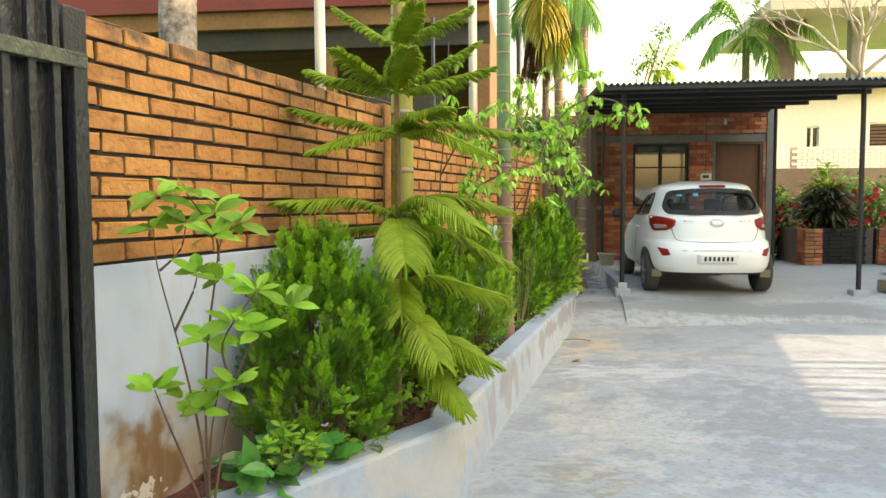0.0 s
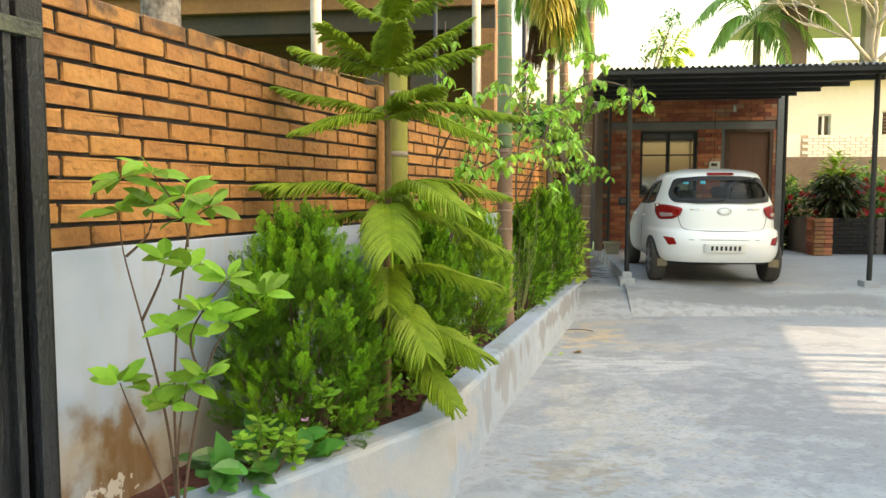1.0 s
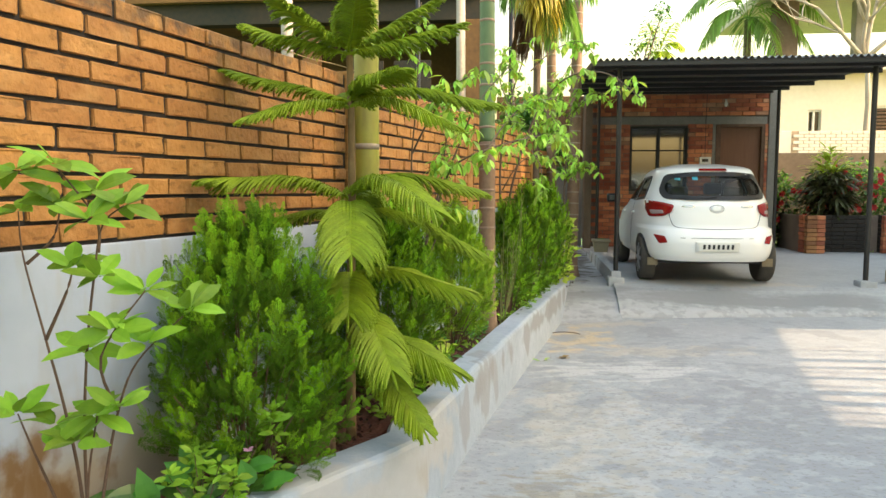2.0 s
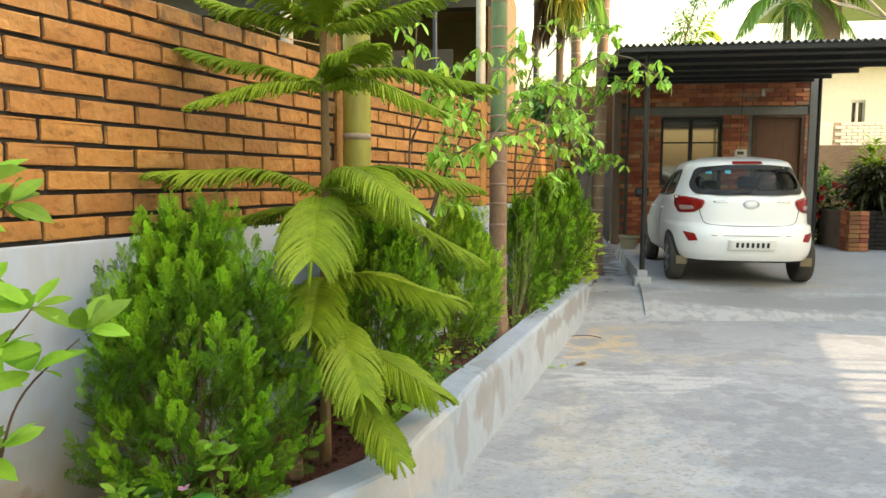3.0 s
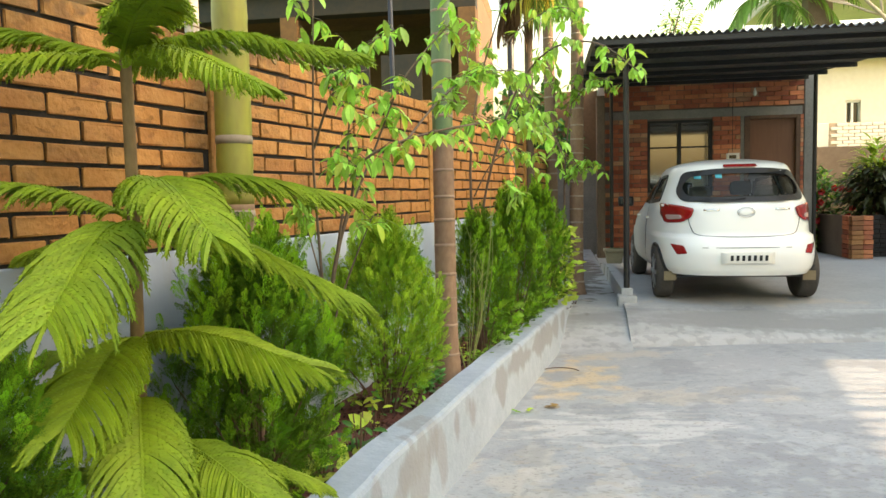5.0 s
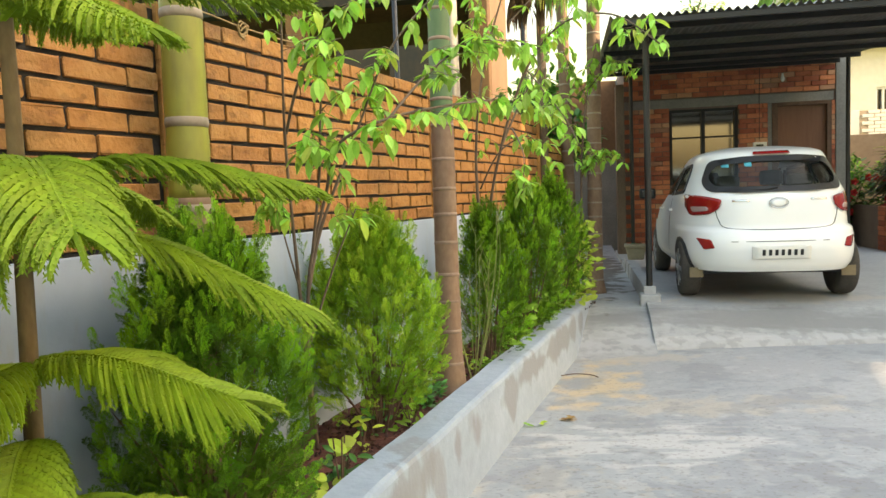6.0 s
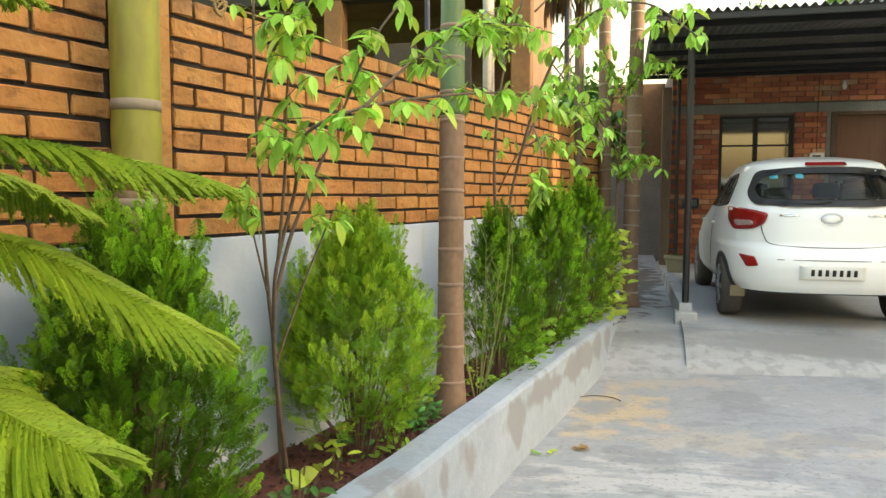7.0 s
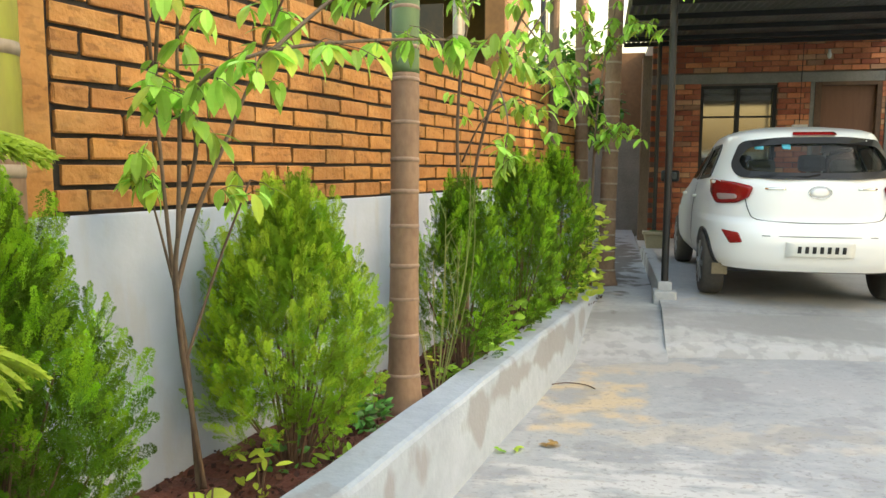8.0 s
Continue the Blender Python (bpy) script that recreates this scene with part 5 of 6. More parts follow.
low_plant("seedling", (-0.64, 2.95, 0.31), "sparse yellow-green seedling on the red soil", 6, 0.08, 0.05, M_LEAF_Y, 0.20, spread=0.05)
low_plant("weed", (-0.53, 3.72, 0.31), "small grey-green weed beside the palm", 22, 0.06, 0.022, M_LEAF, 0.09, spread=0.08)
low_plant("weed", (-0.66, 3.05, 0.31), "small leafy weed on the soil", 18, 0.07, 0.03, M_DARKLEAF, 0.12, spread=0.09)
low_plant("weed", (-0.27, 4.95, 0.31), "little green weed on the soil", 18, 0.07, 0.03, M_LEAF, 0.08, spread=0.10)
for y in (5.35, 5.8, 6.25, 6.7, 7.15):
    low_plant("broad_leaf_plant", (0.18 * (y - 5.35) - 0.24, y, 0.31), "low leafy plant along the curb", 62, 0.095, 0.042, M_LEAF, 0.27, spread=0.17)
for k, y in enumerate((7.3, 7.6, 7.85)):
    low_plant("climber", (0.24 + 0.06 * k, y, 0.33), "yellow-green climbing plant at the planter's end", 80, 0.095, 0.062, M_LEAF_Y, 0.80, spread=0.14)

rw = random.Random(123)
for k in range(14):
    y = 2.3 + 0.26 * k + rw.uniform(-0.1, 0.1)
    low_plant("weed", (-0.53 + 0.18 * (y - 3.72) - rw.uniform(0.0, 0.14), y, 0.31), rw.choice(("small green weed on the red soil", "little seedling with yellow-green leaves on the soil")), rw.randint(8, 16), rw.uniform(0.04, 0.065), rw.uniform(0.018, 0.03), rw.choice((M_LEAF, M_MIDLEAF, M_LEAF_Y)), rw.uniform(0.05, 0.14), spread=0.06)
M_WHITEP = material("white_petal", (0.85, 0.85, 0.80), (0.75, 0.75, 0.70), 0.6, fine=60, bump=0, trans=0.3)
M_REDLEAF = material("maroon_leaf", (0.20, 0.025, 0.03), (0.10, 0.012, 0.018), 0.5, fine=30, bump=0, per="island", spread=0.4, trans=0.25)
wperi = whorl_plant("periwinkle", (-0.52, 4.08, 0.31), "low periwinkle with two white flowers beside the palm", [(rr.uniform(-0.10, 0.08), rr.uniform(-0.12, 0.10), rr.uniform(0.05, 0.16)) for k in range(9)], 0.05, 97, M_MIDLEAF)
for dx, dy, dz in ((0.05, -0.10, 0.17), (0.02, 0.10, 0.13)):
    s = Soup()
    for k in range(5):
        a = 2 * math.pi * k / 5
        leaf(s, (dx, dy, dz), (math.cos(a), math.sin(a) - 0.6, 0.35), (0, 0, 1), 0.022, 0.019, 0.0, 0.1, 3)
    s.done("flower", M_WHITEP, wperi, "small white flower")
low_plant("coleus", (-0.66, 4.22, 0.31), "dark maroon leafy plant behind the palm foot", 34, 0.075, 0.04, M_REDLEAF, 0.26, spread=0.07)
# the stone
bm = bmesh.new()
bmesh.ops.create_icosphere(bm, subdivisions=3, radius=0.075)
for v in bm.verts:
    v.co = Vector((v.co.x * 0.95, v.co.y * 0.8, v.co.z * 0.95)) * (1 + 0.28 * noise.noise(v.co * 14) + 0.10 * noise.noise(v.co * 40))
stone = part("stone", bm, M_STONE, None)
stone.location = (-1.03, 1.43, 0.375)
tagged(stone, "rough brown stone on the soil by the curb", "stone")

# ---- two slim trees with hanging leaves ----
def hanging_tree(name, base, label, limbs, seed, leaf_len=0.085, mat=M_LEAF_B, mat2=M_LEAF_Y, density=0.8):
    rng = random.Random(seed)
    t = thing(name, label, "tree", base)
    B = Vector(base)
    st, lf, ly = Soup(), Soup(), Soup()
    for keys, r, leafy in limbs:
        pts = smooth_path([Vector(p) - B for p in keys], 7)
        n = len(pts)
        st.tube(pts, [r * (1 - 0.75 * i / n) + 0.0012 for i in range(n)], 6)
        if not leafy:
            continue
        for i in range(int(n * (1 - leafy)), n):
            for twig in range(3):
                if rng.random() > density * 0.8:
                    continue
                p = pts[i]
                a = rng.uniform(0, 6.28)
                off = Vector((math.cos(a), math.sin(a), rng.uniform(-0.6, 0.8))).normalized() * rng.uniform(0.02, 0.16)
                q = p + off
                st.tube([p, p + off * 0.6 + Vector((0, 0, 0.01)), q], [0.0018, 0.0014, 0.001], 4)
                for k in range(rng.randint(3, 5)):
                    w = p.lerp(q, rng.uniform(0.35, 1.0))
                    b = rng.uniform(0, 6.28)
                    d = Vector((math.cos(b) * 0.7, math.sin(b) * 0.7, rng.uniform(-1.1, 0.05)))
                    l = leaf_len * rng.uniform(0.6, 1.25)
                    leaf(ly if rng.random() < 0.2 else lf, w, d, (0, 0, 1), l, l * 0.44, 0.2, rng.uniform(0.1, 0.5), 4)
    st.done("twig_work", M_BARK, t, "thin brown stems and twigs", smooth=True)
    lf.done("leaves", mat, t)
    ly.done("yellow_leaves", mat2, t, "yellowing leaves")
    return t


hanging_tree("slim_tree", (-0.92, 3.38, 0.28), "slim many-stemmed tree with hanging light green leaves", [
    ([(-0.92, 3.38, 0.28), (-0.90, 3.30, 0.8), (-0.88, 3.2, 1.15), (-0.885, 3.15, 1.69), (-0.84, 3.05, 2.05), (-0.80, 3.0, 2.7)], 0.009, 0.18),
    ([(-0.90, 3.39, 0.28), (-0.86, 3.22, 0.8), (-0.79, 3.08, 1.08), (-0.74, 3.02, 1.25), (-0.66, 3.0, 1.50), (-0.56, 2.84, 1.66), (-0.36, 2.88, 1.76), (-0.12, 3.35, 1.86), (0.04, 3.75, 1.90), (0.20, 4.12, 1.86)], 0.0085, 0.50),
    ([(-0.79, 3.08, 1.08), (-0.76, 3.15, 1.3), (-0.72, 3.2, 1.45), (-0.60, 3.25, 1.75), (-0.45, 3.3, 2.1), (-0.2, 3.4, 2.4)], 0.008, 0.40),
    ([(-0.74, 3.02, 1.25), (-0.66, 2.92, 1.55), (-0.62, 2.86, 1.80), (-0.58, 2.84, 2.05)], 0.006, 0.55),
    ([(-0.88, 3.15, 1.75), (-0.75, 3.0, 1.95), (-0.60, 2.95, 2.15), (-0.42, 2.95, 2.25)], 0.006, 0.6),
    ([(-0.36, 2.88, 1.76), (-0.25, 3.1, 1.95), (-0.1, 3.3, 2.1), (0.1, 3.6, 2.15)], 0.005, 0.7),
    ([(-0.88, 3.2, 1.1), (-0.93, 3.2, 1.3), (-0.95, 3.15, 1.5)], 0.004, 0.3),
    ([(-0.86, 3.22, 0.8), (-0.74, 3.25, 1.15), (-0.62, 3.25, 1.42)], 0.005, 0.15),
], 31, 0.080, density=0.72)
hanging_tree("slim_tree", (-0.36, 5.45, 0.28), "slim tree behind the palm with yellowing hanging leaves", [
    ([(-0.36, 5.45, 0.28), (-0.36, 5.45, 1.0), (-0.38, 5.4, 1.7), (-0.30, 5.3, 2.3), (-0.1, 5.2, 2.9)], 0.014, 0.45),
    ([(-0.33, 5.5, 0.28), (-0.32, 5.5, 1.2), (-0.2, 5.45, 1.8), (0.0, 5.3, 2.3), (0.25, 5.0, 2.52), (0.55, 4.75, 2.5), (0.80, 4.5, 2.26)], 0.012, 0.5),
    ([(-0.20, 5.45, 1.8), (-0.05, 5.6, 2.15), (0.15, 5.7, 2.5), (0.35, 5.8, 2.85)], 0.008, 0.7),
    ([(0.0, 5.3, 2.3), (0.15, 5.2, 2.1), (0.28, 5.1, 1.9), (0.34, 5.05, 1.75)], 0.005, 0.8),
    ([(-0.36, 5.45, 1.5), (-0.2, 5.3, 1.75), (0.0, 5.35, 1.85), (0.1, 5.4, 1.7)], 0.005, 0.6),
    ([(-0.1, 5.2, 2.6), (0.1, 5.3, 2.8), (0.35, 5.4, 2.9), (0.5, 5.5, 2.8)], 0.006, 0.8),
    ([(-0.3, 5.3, 2.3), (-0.4, 5.5, 2.6), (-0.35, 5.7, 2.9)], 0.006, 0.8),
    ([(-0.1, 5.2, 1.9), (0.0, 4.8, 1.7), (0.0, 4.65, 1.46)], 0.004, 0.4),
], 32, 0.085, density=0.5)
hanging_tree("slim_tree", (0.36, 8.2, 0.28), "leafy young tree before the carport post", [
    ([(0.36, 8.2, 0.28), (0.36, 8.2, 1.2), (0.38, 8.15, 1.9), (0.45, 8.1, 2.5), (0.55, 8.0, 3.0)], 0.015, 0.6),
    ([(0.37, 8.18, 1.6), (0.5, 8.0, 1.8), (0.62, 7.9, 1.85), (0.7, 7.8, 1.75)], 0.006, 0.8),
    ([(0.38, 8.15, 1.9), (0.2, 8.0, 2.2), (0.1, 7.9, 2.35), (0.0, 7.8, 2.3)], 0.007, 0.8),
    ([(0.45, 8.1, 2.5), (0.65, 7.9, 2.7), (0.8, 7.7, 2.7), (0.9, 7.6, 2.55)], 0.006, 0.8),
    ([(0.45, 8.1, 2.4), (0.3, 8.2, 2.7), (0.2, 8.1, 2.95)], 0.006, 0.8),
], 33, 0.105, M_LEAF_B, M_LEAF_Y, 0.45)
# wiry green stems beside the palm
t = thing("wiry_plant", "bundle of bare wiry green stems beside the palm", "plant", (-0.34, 4.70, 0.3))
s = Soup()
rw_ = random.Random(8)
for k in range(12):
    a, r = rw_.uniform(0, 6.28), rw_.uniform(0.06, 0.22)
    h = rw_.uniform(0.6, 1.25)
    p = [(0.02 * math.cos(a), 0.02 * math.sin(a), 0), (r * 0.9 * math.cos(a), r * 0.9 * math.sin(a), h * 0.55), (r * rw_.uniform(0.6, 1.3) * math.cos(a), r * math.sin(a), h)]
    s.tube(smooth_path(p, 3), [0.003, 0.0027, 0.0025, 0.0023, 0.002, 0.0016, 0.0012], 4)
    for j in range(3):
        f = rw_.uniform(0.45, 0.95)
        q = Vector(p[1]).lerp(Vector(p[2]), f)
        s.tube([q, q + Vector((rw_.uniform(-.06, .06), rw_.uniform(-.06, .06), rw_.uniform(0.02, .12)))], [0.002, 0.001], 4)
s.done("wire_work", material("wiry_green", (0.28, 0.40, 0.08), (0.30, 0.30, 0.10), 0.6, per="island", spread=0.3, bump=0), t)

# ---- palm fronds ----
def palm_frond(s, base, tip, sag, leaflet, rng, N=34, droop=0.9, wid=0.022):
    base, tip = Vector(base), Vector(tip)
    d0 = (tip - base)
    hz = Vector((d0.x, d0.y, 0)).normalized() if Vector((d0.x, d0.y, 0)).length > 1e-3 else Vector((1, 0, 0))
    side = Vector((-hz.y, hz.x, 0))
    pts = [base + d0 * (i / N) + Vector((0, 0, sag * math.sin(math.pi * i / N))) for i in range(N + 1)]
    s.tube(pts[::2], [0.014 * (1 - 0.9 * i / (N / 2)) + 0.002 for i in range(len(pts[::2]))], 5)
    for i in range(4, N + 1):
        u = i / N
        d = (pts[i] - pts[i - 1]).normalized()
        for sg in (-1, 1):
            L = leaflet * math.sin(math.pi * (0.15 + 0.75 * u)) * rng.uniform(0.8, 1.1)
            v = side * sg * 0.8 + d * 0.6 + Vector((0, 0, -0.25 * droop + rng.uniform(-0.15, 0.15)))
            leaf(s, pts[i], v, (0, 0, 1), L, wid * L / leaflet * 1.6, 0.3, droop * 0.5, 4)


def palm_crown(thing_, top, fronds, seed, mats, leaflet=0.35):
    rng = random.Random(seed)
    for tip, sag, mi in fronds:
        s = Soup()
        palm_frond(s, top, tip, sag, leaflet, rng, 40, 1.1, 0.034)
        s.done("frond", mats[mi], thing_)


hang = thing("palm_tree", "palm with a hanging crown of green and yellowing palm fronds", "palm", (0, 0, 0))
hang_top = (-0.02, 8.1, 4.35)
M_PALM_D = material("dead_palm", (0.22, 0.12, 0.05), (0.12, 0.06, 0.025), 0.8, fine=20, coarse=5, bump=0, per="island", spread=0.4)
palm_crown(hang, hang_top, [((0.42, 7.6, 3.45), 0.25, 0), ((0.10, 7.3, 3.35), 0.3, 1), ((-0.2, 7.5, 3.4), 0.25, 2), ((0.55, 8.0, 3.5), 0.3, 0), ((-0.4, 7.7, 3.9), 0.3, 0), ((0.25, 7.4, 3.3), 0.2, 0), ((0.65, 7.5, 3.9), 0.35, 0), ((-0.1, 7.2, 3.7), 0.3, 1), ((0.3, 8.6, 3.6), 0.3, 0), ((-0.12, 7.75, 3.25), 0.1, 2), ((-0.3, 7.9, 3.3), 0.15, 2)], 5, [M_PALM, M_PALM_Y, M_PALM_D], 0.62)
V, Fc = tube([(-0.02, 8.12, 0.2), (-0.02, 8.12, 4.4)], [0.05, 0.045], 12)
raw("trunk", V, Fc, M_BARK, hang, "thin dark trunk")

# ---- far palms ----
def far_palm(base, top, tips, seed, mat, leaflet):
    t = thing("palm_tree", "palm with arching fronds behind the house roof", "palm", base, "far palms")
    B = Vector(base)
    V, Fc = tube([(0, 0, 0), Vector(top) - B], [0.16, 0.12], 10)
    raw("trunk", V, Fc, M_BARK, t, smooth=True)
    rng = random.Random(seed)
    for tip, sag in tips:
        s = Soup()
        palm_frond(s, Vector(top) - B, Vector(tip) - B, sag, leaflet, rng, 30, 0.9, 0.06)
        s.done("frond", mat, t)


far_palm((7.0, 24, -0.2), (6.98, 24, 7.1), [((4.9, 23.8, 7.2), 0.9), ((5.4, 23.6, 6.2), 0.7), ((9.3, 24, 7.1), 0.9), ((8.9, 23.6, 6.0), 0.8), ((6.3, 23, 8.8), 0.4), ((7.8, 23.2, 8.9), 0.4), ((6.0, 24.5, 8.4), 0.6), ((8.6, 24.6, 8.3), 0.6), ((6.6, 22.6, 5.6), 0.6), ((7.6, 22.6, 5.5), 0.6)], 6, M_PALM, 0.95)
far_palm((5.1, 30, -0.2), (5.1, 30, 7.0), [((4.5, 29.6, 8.3), 0.2), ((5.7, 29.6, 8.3), 0.2), ((5.1, 29.5, 8.9), 0.1), ((4.2, 29.8, 7.3), 0.4), ((6.1, 29.8, 7.3), 0.4), ((4.7, 29.4, 6.7), 0.3), ((5.6, 29.4, 6.7), 0.3)], 7, M_LEAF_Y, 0.6)

# ---- house next door, beyond the boundary wall ----
nb = thing("neighbour_house", "unfinished brown house with a deep shaded veranda next door", "house", (0, 12, 0))
M_OCHRE = material("ochre_render", (0.26, 0.135, 0.045), (0.13, 0.068, 0.028), 0.85, fine=12, coarse=1.2, bump=0.2)
M_MAROON = material("maroon_paint", (0.16, 0.022, 0.016), (0.09, 0.014, 0.010), 0.7, fine=12, coarse=1.2, bump=0.1)
M_TEAL = material("dark_teal_paint", (0.050, 0.032, 0.016), (0.006, 0.013, 0.011), 0.7, fine=12, coarse=1.2, bump=0.1)
M_BROWNW = material("brown_inner_wall", (0.24, 0.14, 0.07), (0.14, 0.08, 0.04), 0.85, fine=12, coarse=1.0, bump=0.2)
box_part("fascia", (-16, -1.02, -0.25, 0.0, 5.36, 6.6), M_MAROON, nb, 0.01, "maroon painted fascia")
box_part("beam", (-16, -1.02, -0.15, 0.25, 5.02, 5.36), M_OCHRE, nb, 0.01, "ochre rendered beam")
box_part("lintel", (-16, -1.02, 0.0, 0.3, 4.62, 5.02), M_TEAL, nb, 0.01, "dark teal painted band")
for x in (-1.32, -4.4, -7.5, -10.6):
    box_part("column", (x, x + 0.30, -0.02, 0.28, -0.2, 4.62), M_OCHRE, nb, 0.012, "ochre rendered column")
box_part("back_wall", (-16, -1.02, 3.0, 3.2, -0.2, 5.02), M_BROWNW, nb, 0, "brown inner wall")
box_part("end_wall", (-1.22, -1.02, 0.3, 3.0, -0.2, 5.02), M_BROWNW, nb, 0)
box_part("slab", (-16, -1.02, 0.25, 3.2, 5.03, 5.3), M_OCHRE, nb, 0)
box_part("floor_slab", (-16, -1.02, -0.3, 3.2, -0.2, 0.4), M_CEMENT, nb, 0)
for (x, z0, z1) in ((-3.2, 3.2, 3.9), (-2.3, 3.1, 3.9)):
    box_part("sheet", (x - 0.35, x + 0.35, 0.02, 0.06, z0, z1), M_TEAL, nb, 0.004, "dark teal sheet")
for x, y, r, z1 in ((-2.22, 4.55, 0.055, 4.2), (-1.12, 9.0, 0.07, 5.2), (-1.62, 8.2, 0.03, 4.2), (-0.47, 12.0, 0.06, 6.0)):
    V, Fc = tube([(0, 0, -0.3), (0.02, 0, z1 * 0.5), (0.0, 0.02, z1)], [r, r * 0.95, r * 0.9], 10)
    o = raw("pole", V, Fc, M_WHITE_POLE if r > 0.05 and y < 10 else M_BLACK, None, smooth=True)
    o.location = (x, y, 0)
    tagged(o, "pale upright pole beyond the boundary wall" if y < 10 else "dark thin pole beyond the wall", "pole")
# palm stump by the wall end
V, Fc = tube([(0, 0, -0.2), (0, 0, 1.6), (0.02, 0.02, 3.4)], [0.13, 0.115, 0.11], 14)
o = raw("palm_tree", V, Fc, material("blotched_bark", (0.36, 0.32, 0.26), (0.06, 0.045, 0.035), 0.9, fine=26, coarse=7, blend=0.9, bump=0.8, bump_scale=30), None, smooth=True)
o.location = (-2.35, 1.95, 0)
tagged(o, "grey rough palm trunk behind the boundary wall", "palm")

# ---- trees behind the passage ----
def clump_tree(name, base, label, centres, seed, leaf_len, mat, count):
    rng = random.Random(seed)
    t = thing(name, label, "tree", base)
    B = Vector(base)
    st, s = Soup(), Soup()
    for c, r in centres:
        cc = Vector(c) - B
        st.tube(smooth_path([(0, 0, 0), cc * 0.5 + Vector((0, 0, 0.2)), cc], 4), [0.06, 0.055, 0.05, 0.045, 0.04, 0.03, 0.025, 0.02, 0.012], 6)
        for k in range(count):
            v = Vector((rng.gauss(0, 1), rng.gauss(0, 1), rng.gauss(0, 0.8)))
            v = v.normalized() * r * rng.random() ** 0.45
            d = Vector((rng.uniform(-1, 1), rng.uniform(-1, 1), rng.uniform(-0.8, 0.5)))
            leaf(s, cc + v, d, (0, 0, 1), leaf_len * rng.uniform(0.6, 1.2), leaf_len * 0.45, 0.15, 0.3, 3)
    st.done("trunk", M_BARK, t, smooth=True)
    s.done("crown", mat, t)


clump_tree("leafy_tree", (-0.3, 11.0, -0.2), "dark green leafy tree behind the wall's end", [((-0.45, 11.0, 2.6), 0.5), ((0.0, 10.9, 2.4), 0.45), ((-0.1, 11.3, 2.9), 0.5), ((0.3, 11.2, 2.2), 0.4), ((-0.7, 11.2, 2.3), 0.4)], 41, 0.16, M_DARKLEAF, 260)
clump_tree("leafy_tree", (2.0, 22.0, -0.2), "thin distant tree above the roof", [((3.6, 22.0, 6.4), 0.5), ((3.2, 22.0, 6.0), 0.4), ((3.9, 22.0, 7.0), 0.35)], 42, 0.16, M_DARKLEAF, 60)
# added dark panel that fills the bright gap above the passage's end wall
shed = box_part("shed", (-0.9, 1.14, 16.0, 16.2, 2.05, 3.7), M_BROWNW, None, 0.01)
tagged(shed, "plain dark brown panel added to fill the gap over the passage's end", "shed")
# wall that ends the passage
pw = box_part("wall_north", (-1.2, 1.14, 16.0, 16.2, -0.2, 2.05), M_CEMENT, None, 0.005)
tagged(pw, "grey block wall that ends the passage", "wall", kind="structure")
bm = bmesh.new()
box(bm, 0.02, 0.16, 0.0, 0.36, 0.0, 2.95, 0.01)
pier = part("timber_pier", bm, M_BARK, None)
pier.location = (0.97, 13.2, 0.28)
tagged(pier, "brown weathered pier at the house corner", "pier")

# ---- things on the facade and the kerb ----
bm = bmesh.new()
box(bm, -0.11, 0.11, -0.07, 0.0, 0, 0.15, 0.012)
meter = part("meter_box", bm, M_PLATE, None)
meter.location = (3.40, 13.652, 2.02)
tagged(meter, "small white meter box on the brick facade", "meter")
box_part("meter_window", (-0.07, 0.05, -0.076, -0.068, 0.05, 0.11), M_GLASSD, meter, 0.004)
V, Fc = tube([(0, 0, 0.16), (0.0, 0, 0.9), (0.01, 0, 1.4)], [0.006, 0.006, 0.006], 6)
raw("wire", V, Fc, M_TRIM, meter)
bulb = raw("light_bulb", *tube([(0, 0, 0.0), (0, 0, 0.02), (0, 0, 0.06), (0, 0, 0.09), (0, 0, 0.14)], [0.012, 0.03, 0.035, 0.022, 0.016], 12), M_PLATE, None, smooth=True)
bulb.location = (3.75, 13.55, 3.16)
tagged(bulb, "white unlit bulb hanging under the carport roof", "bulb")
M_CREAMPOT = material("cream_pot", (0.42, 0.36, 0.24), (0.32, 0.26, 0.17), 0.75, fine=30, coarse=5, bump=0.3)
pot = thing("flower_pot", "small cream cement flower pot on the kerb", "pot", (1.10, 10.75, 0.47))
bm = bmesh.new()
box(bm, -0.13, 0.13, -0.10, 0.10, 0.0, 0.17, 0.01)
for v in bm.verts:
    if v.co.z < 0.05:
        v.co.x *= 0.8
        v.co.y *= 0.8
part("bowl", bm, M_CREAMPOT, pot)
box_part("rim", (-0.15, 0.15, -0.12, 0.12, 0.172, 0.215), M_CREAMPOT, pot, 0.01)
s = Soup()
for k in range(14):
    a = rngw.uniform(0, 6.28)
    leaf(s, (rngw.uniform(-0.08, 0.08), rngw.uniform(-0.06, 0.06), 0.21), (math.cos(a), math.sin(a), 0.5), (0, 0, 1), 0.07, 0.03, 0.1, 0.3, 3)
s.done("leaves", M_DARKLEAF, pot)

# ---- raised brick flower bed ----
bed = thing("brick_flower_bed", "raised flower bed of red bricks with a timber-dark front", "flower bed", (0, 0, PLAT))
# near-black brick of the bed's set-back front
M_DARK_BRICK = material("dark_brick", (0.045, 0.036, 0.032), (0.02, 0.017, 0.016), 0.85, fine=30, coarse=3, bump=0.5)
for ext in ((5.06, 5.14, 12.66, 14.3, 0, 0.70), (5.38, 6.48, 13.05, 13.14, 0, 0.70), (6.52, 6.86, 12.9, 13.5, 0, 0.70)):
    box_part("core", ext, M_MORTAR, bed, 0)
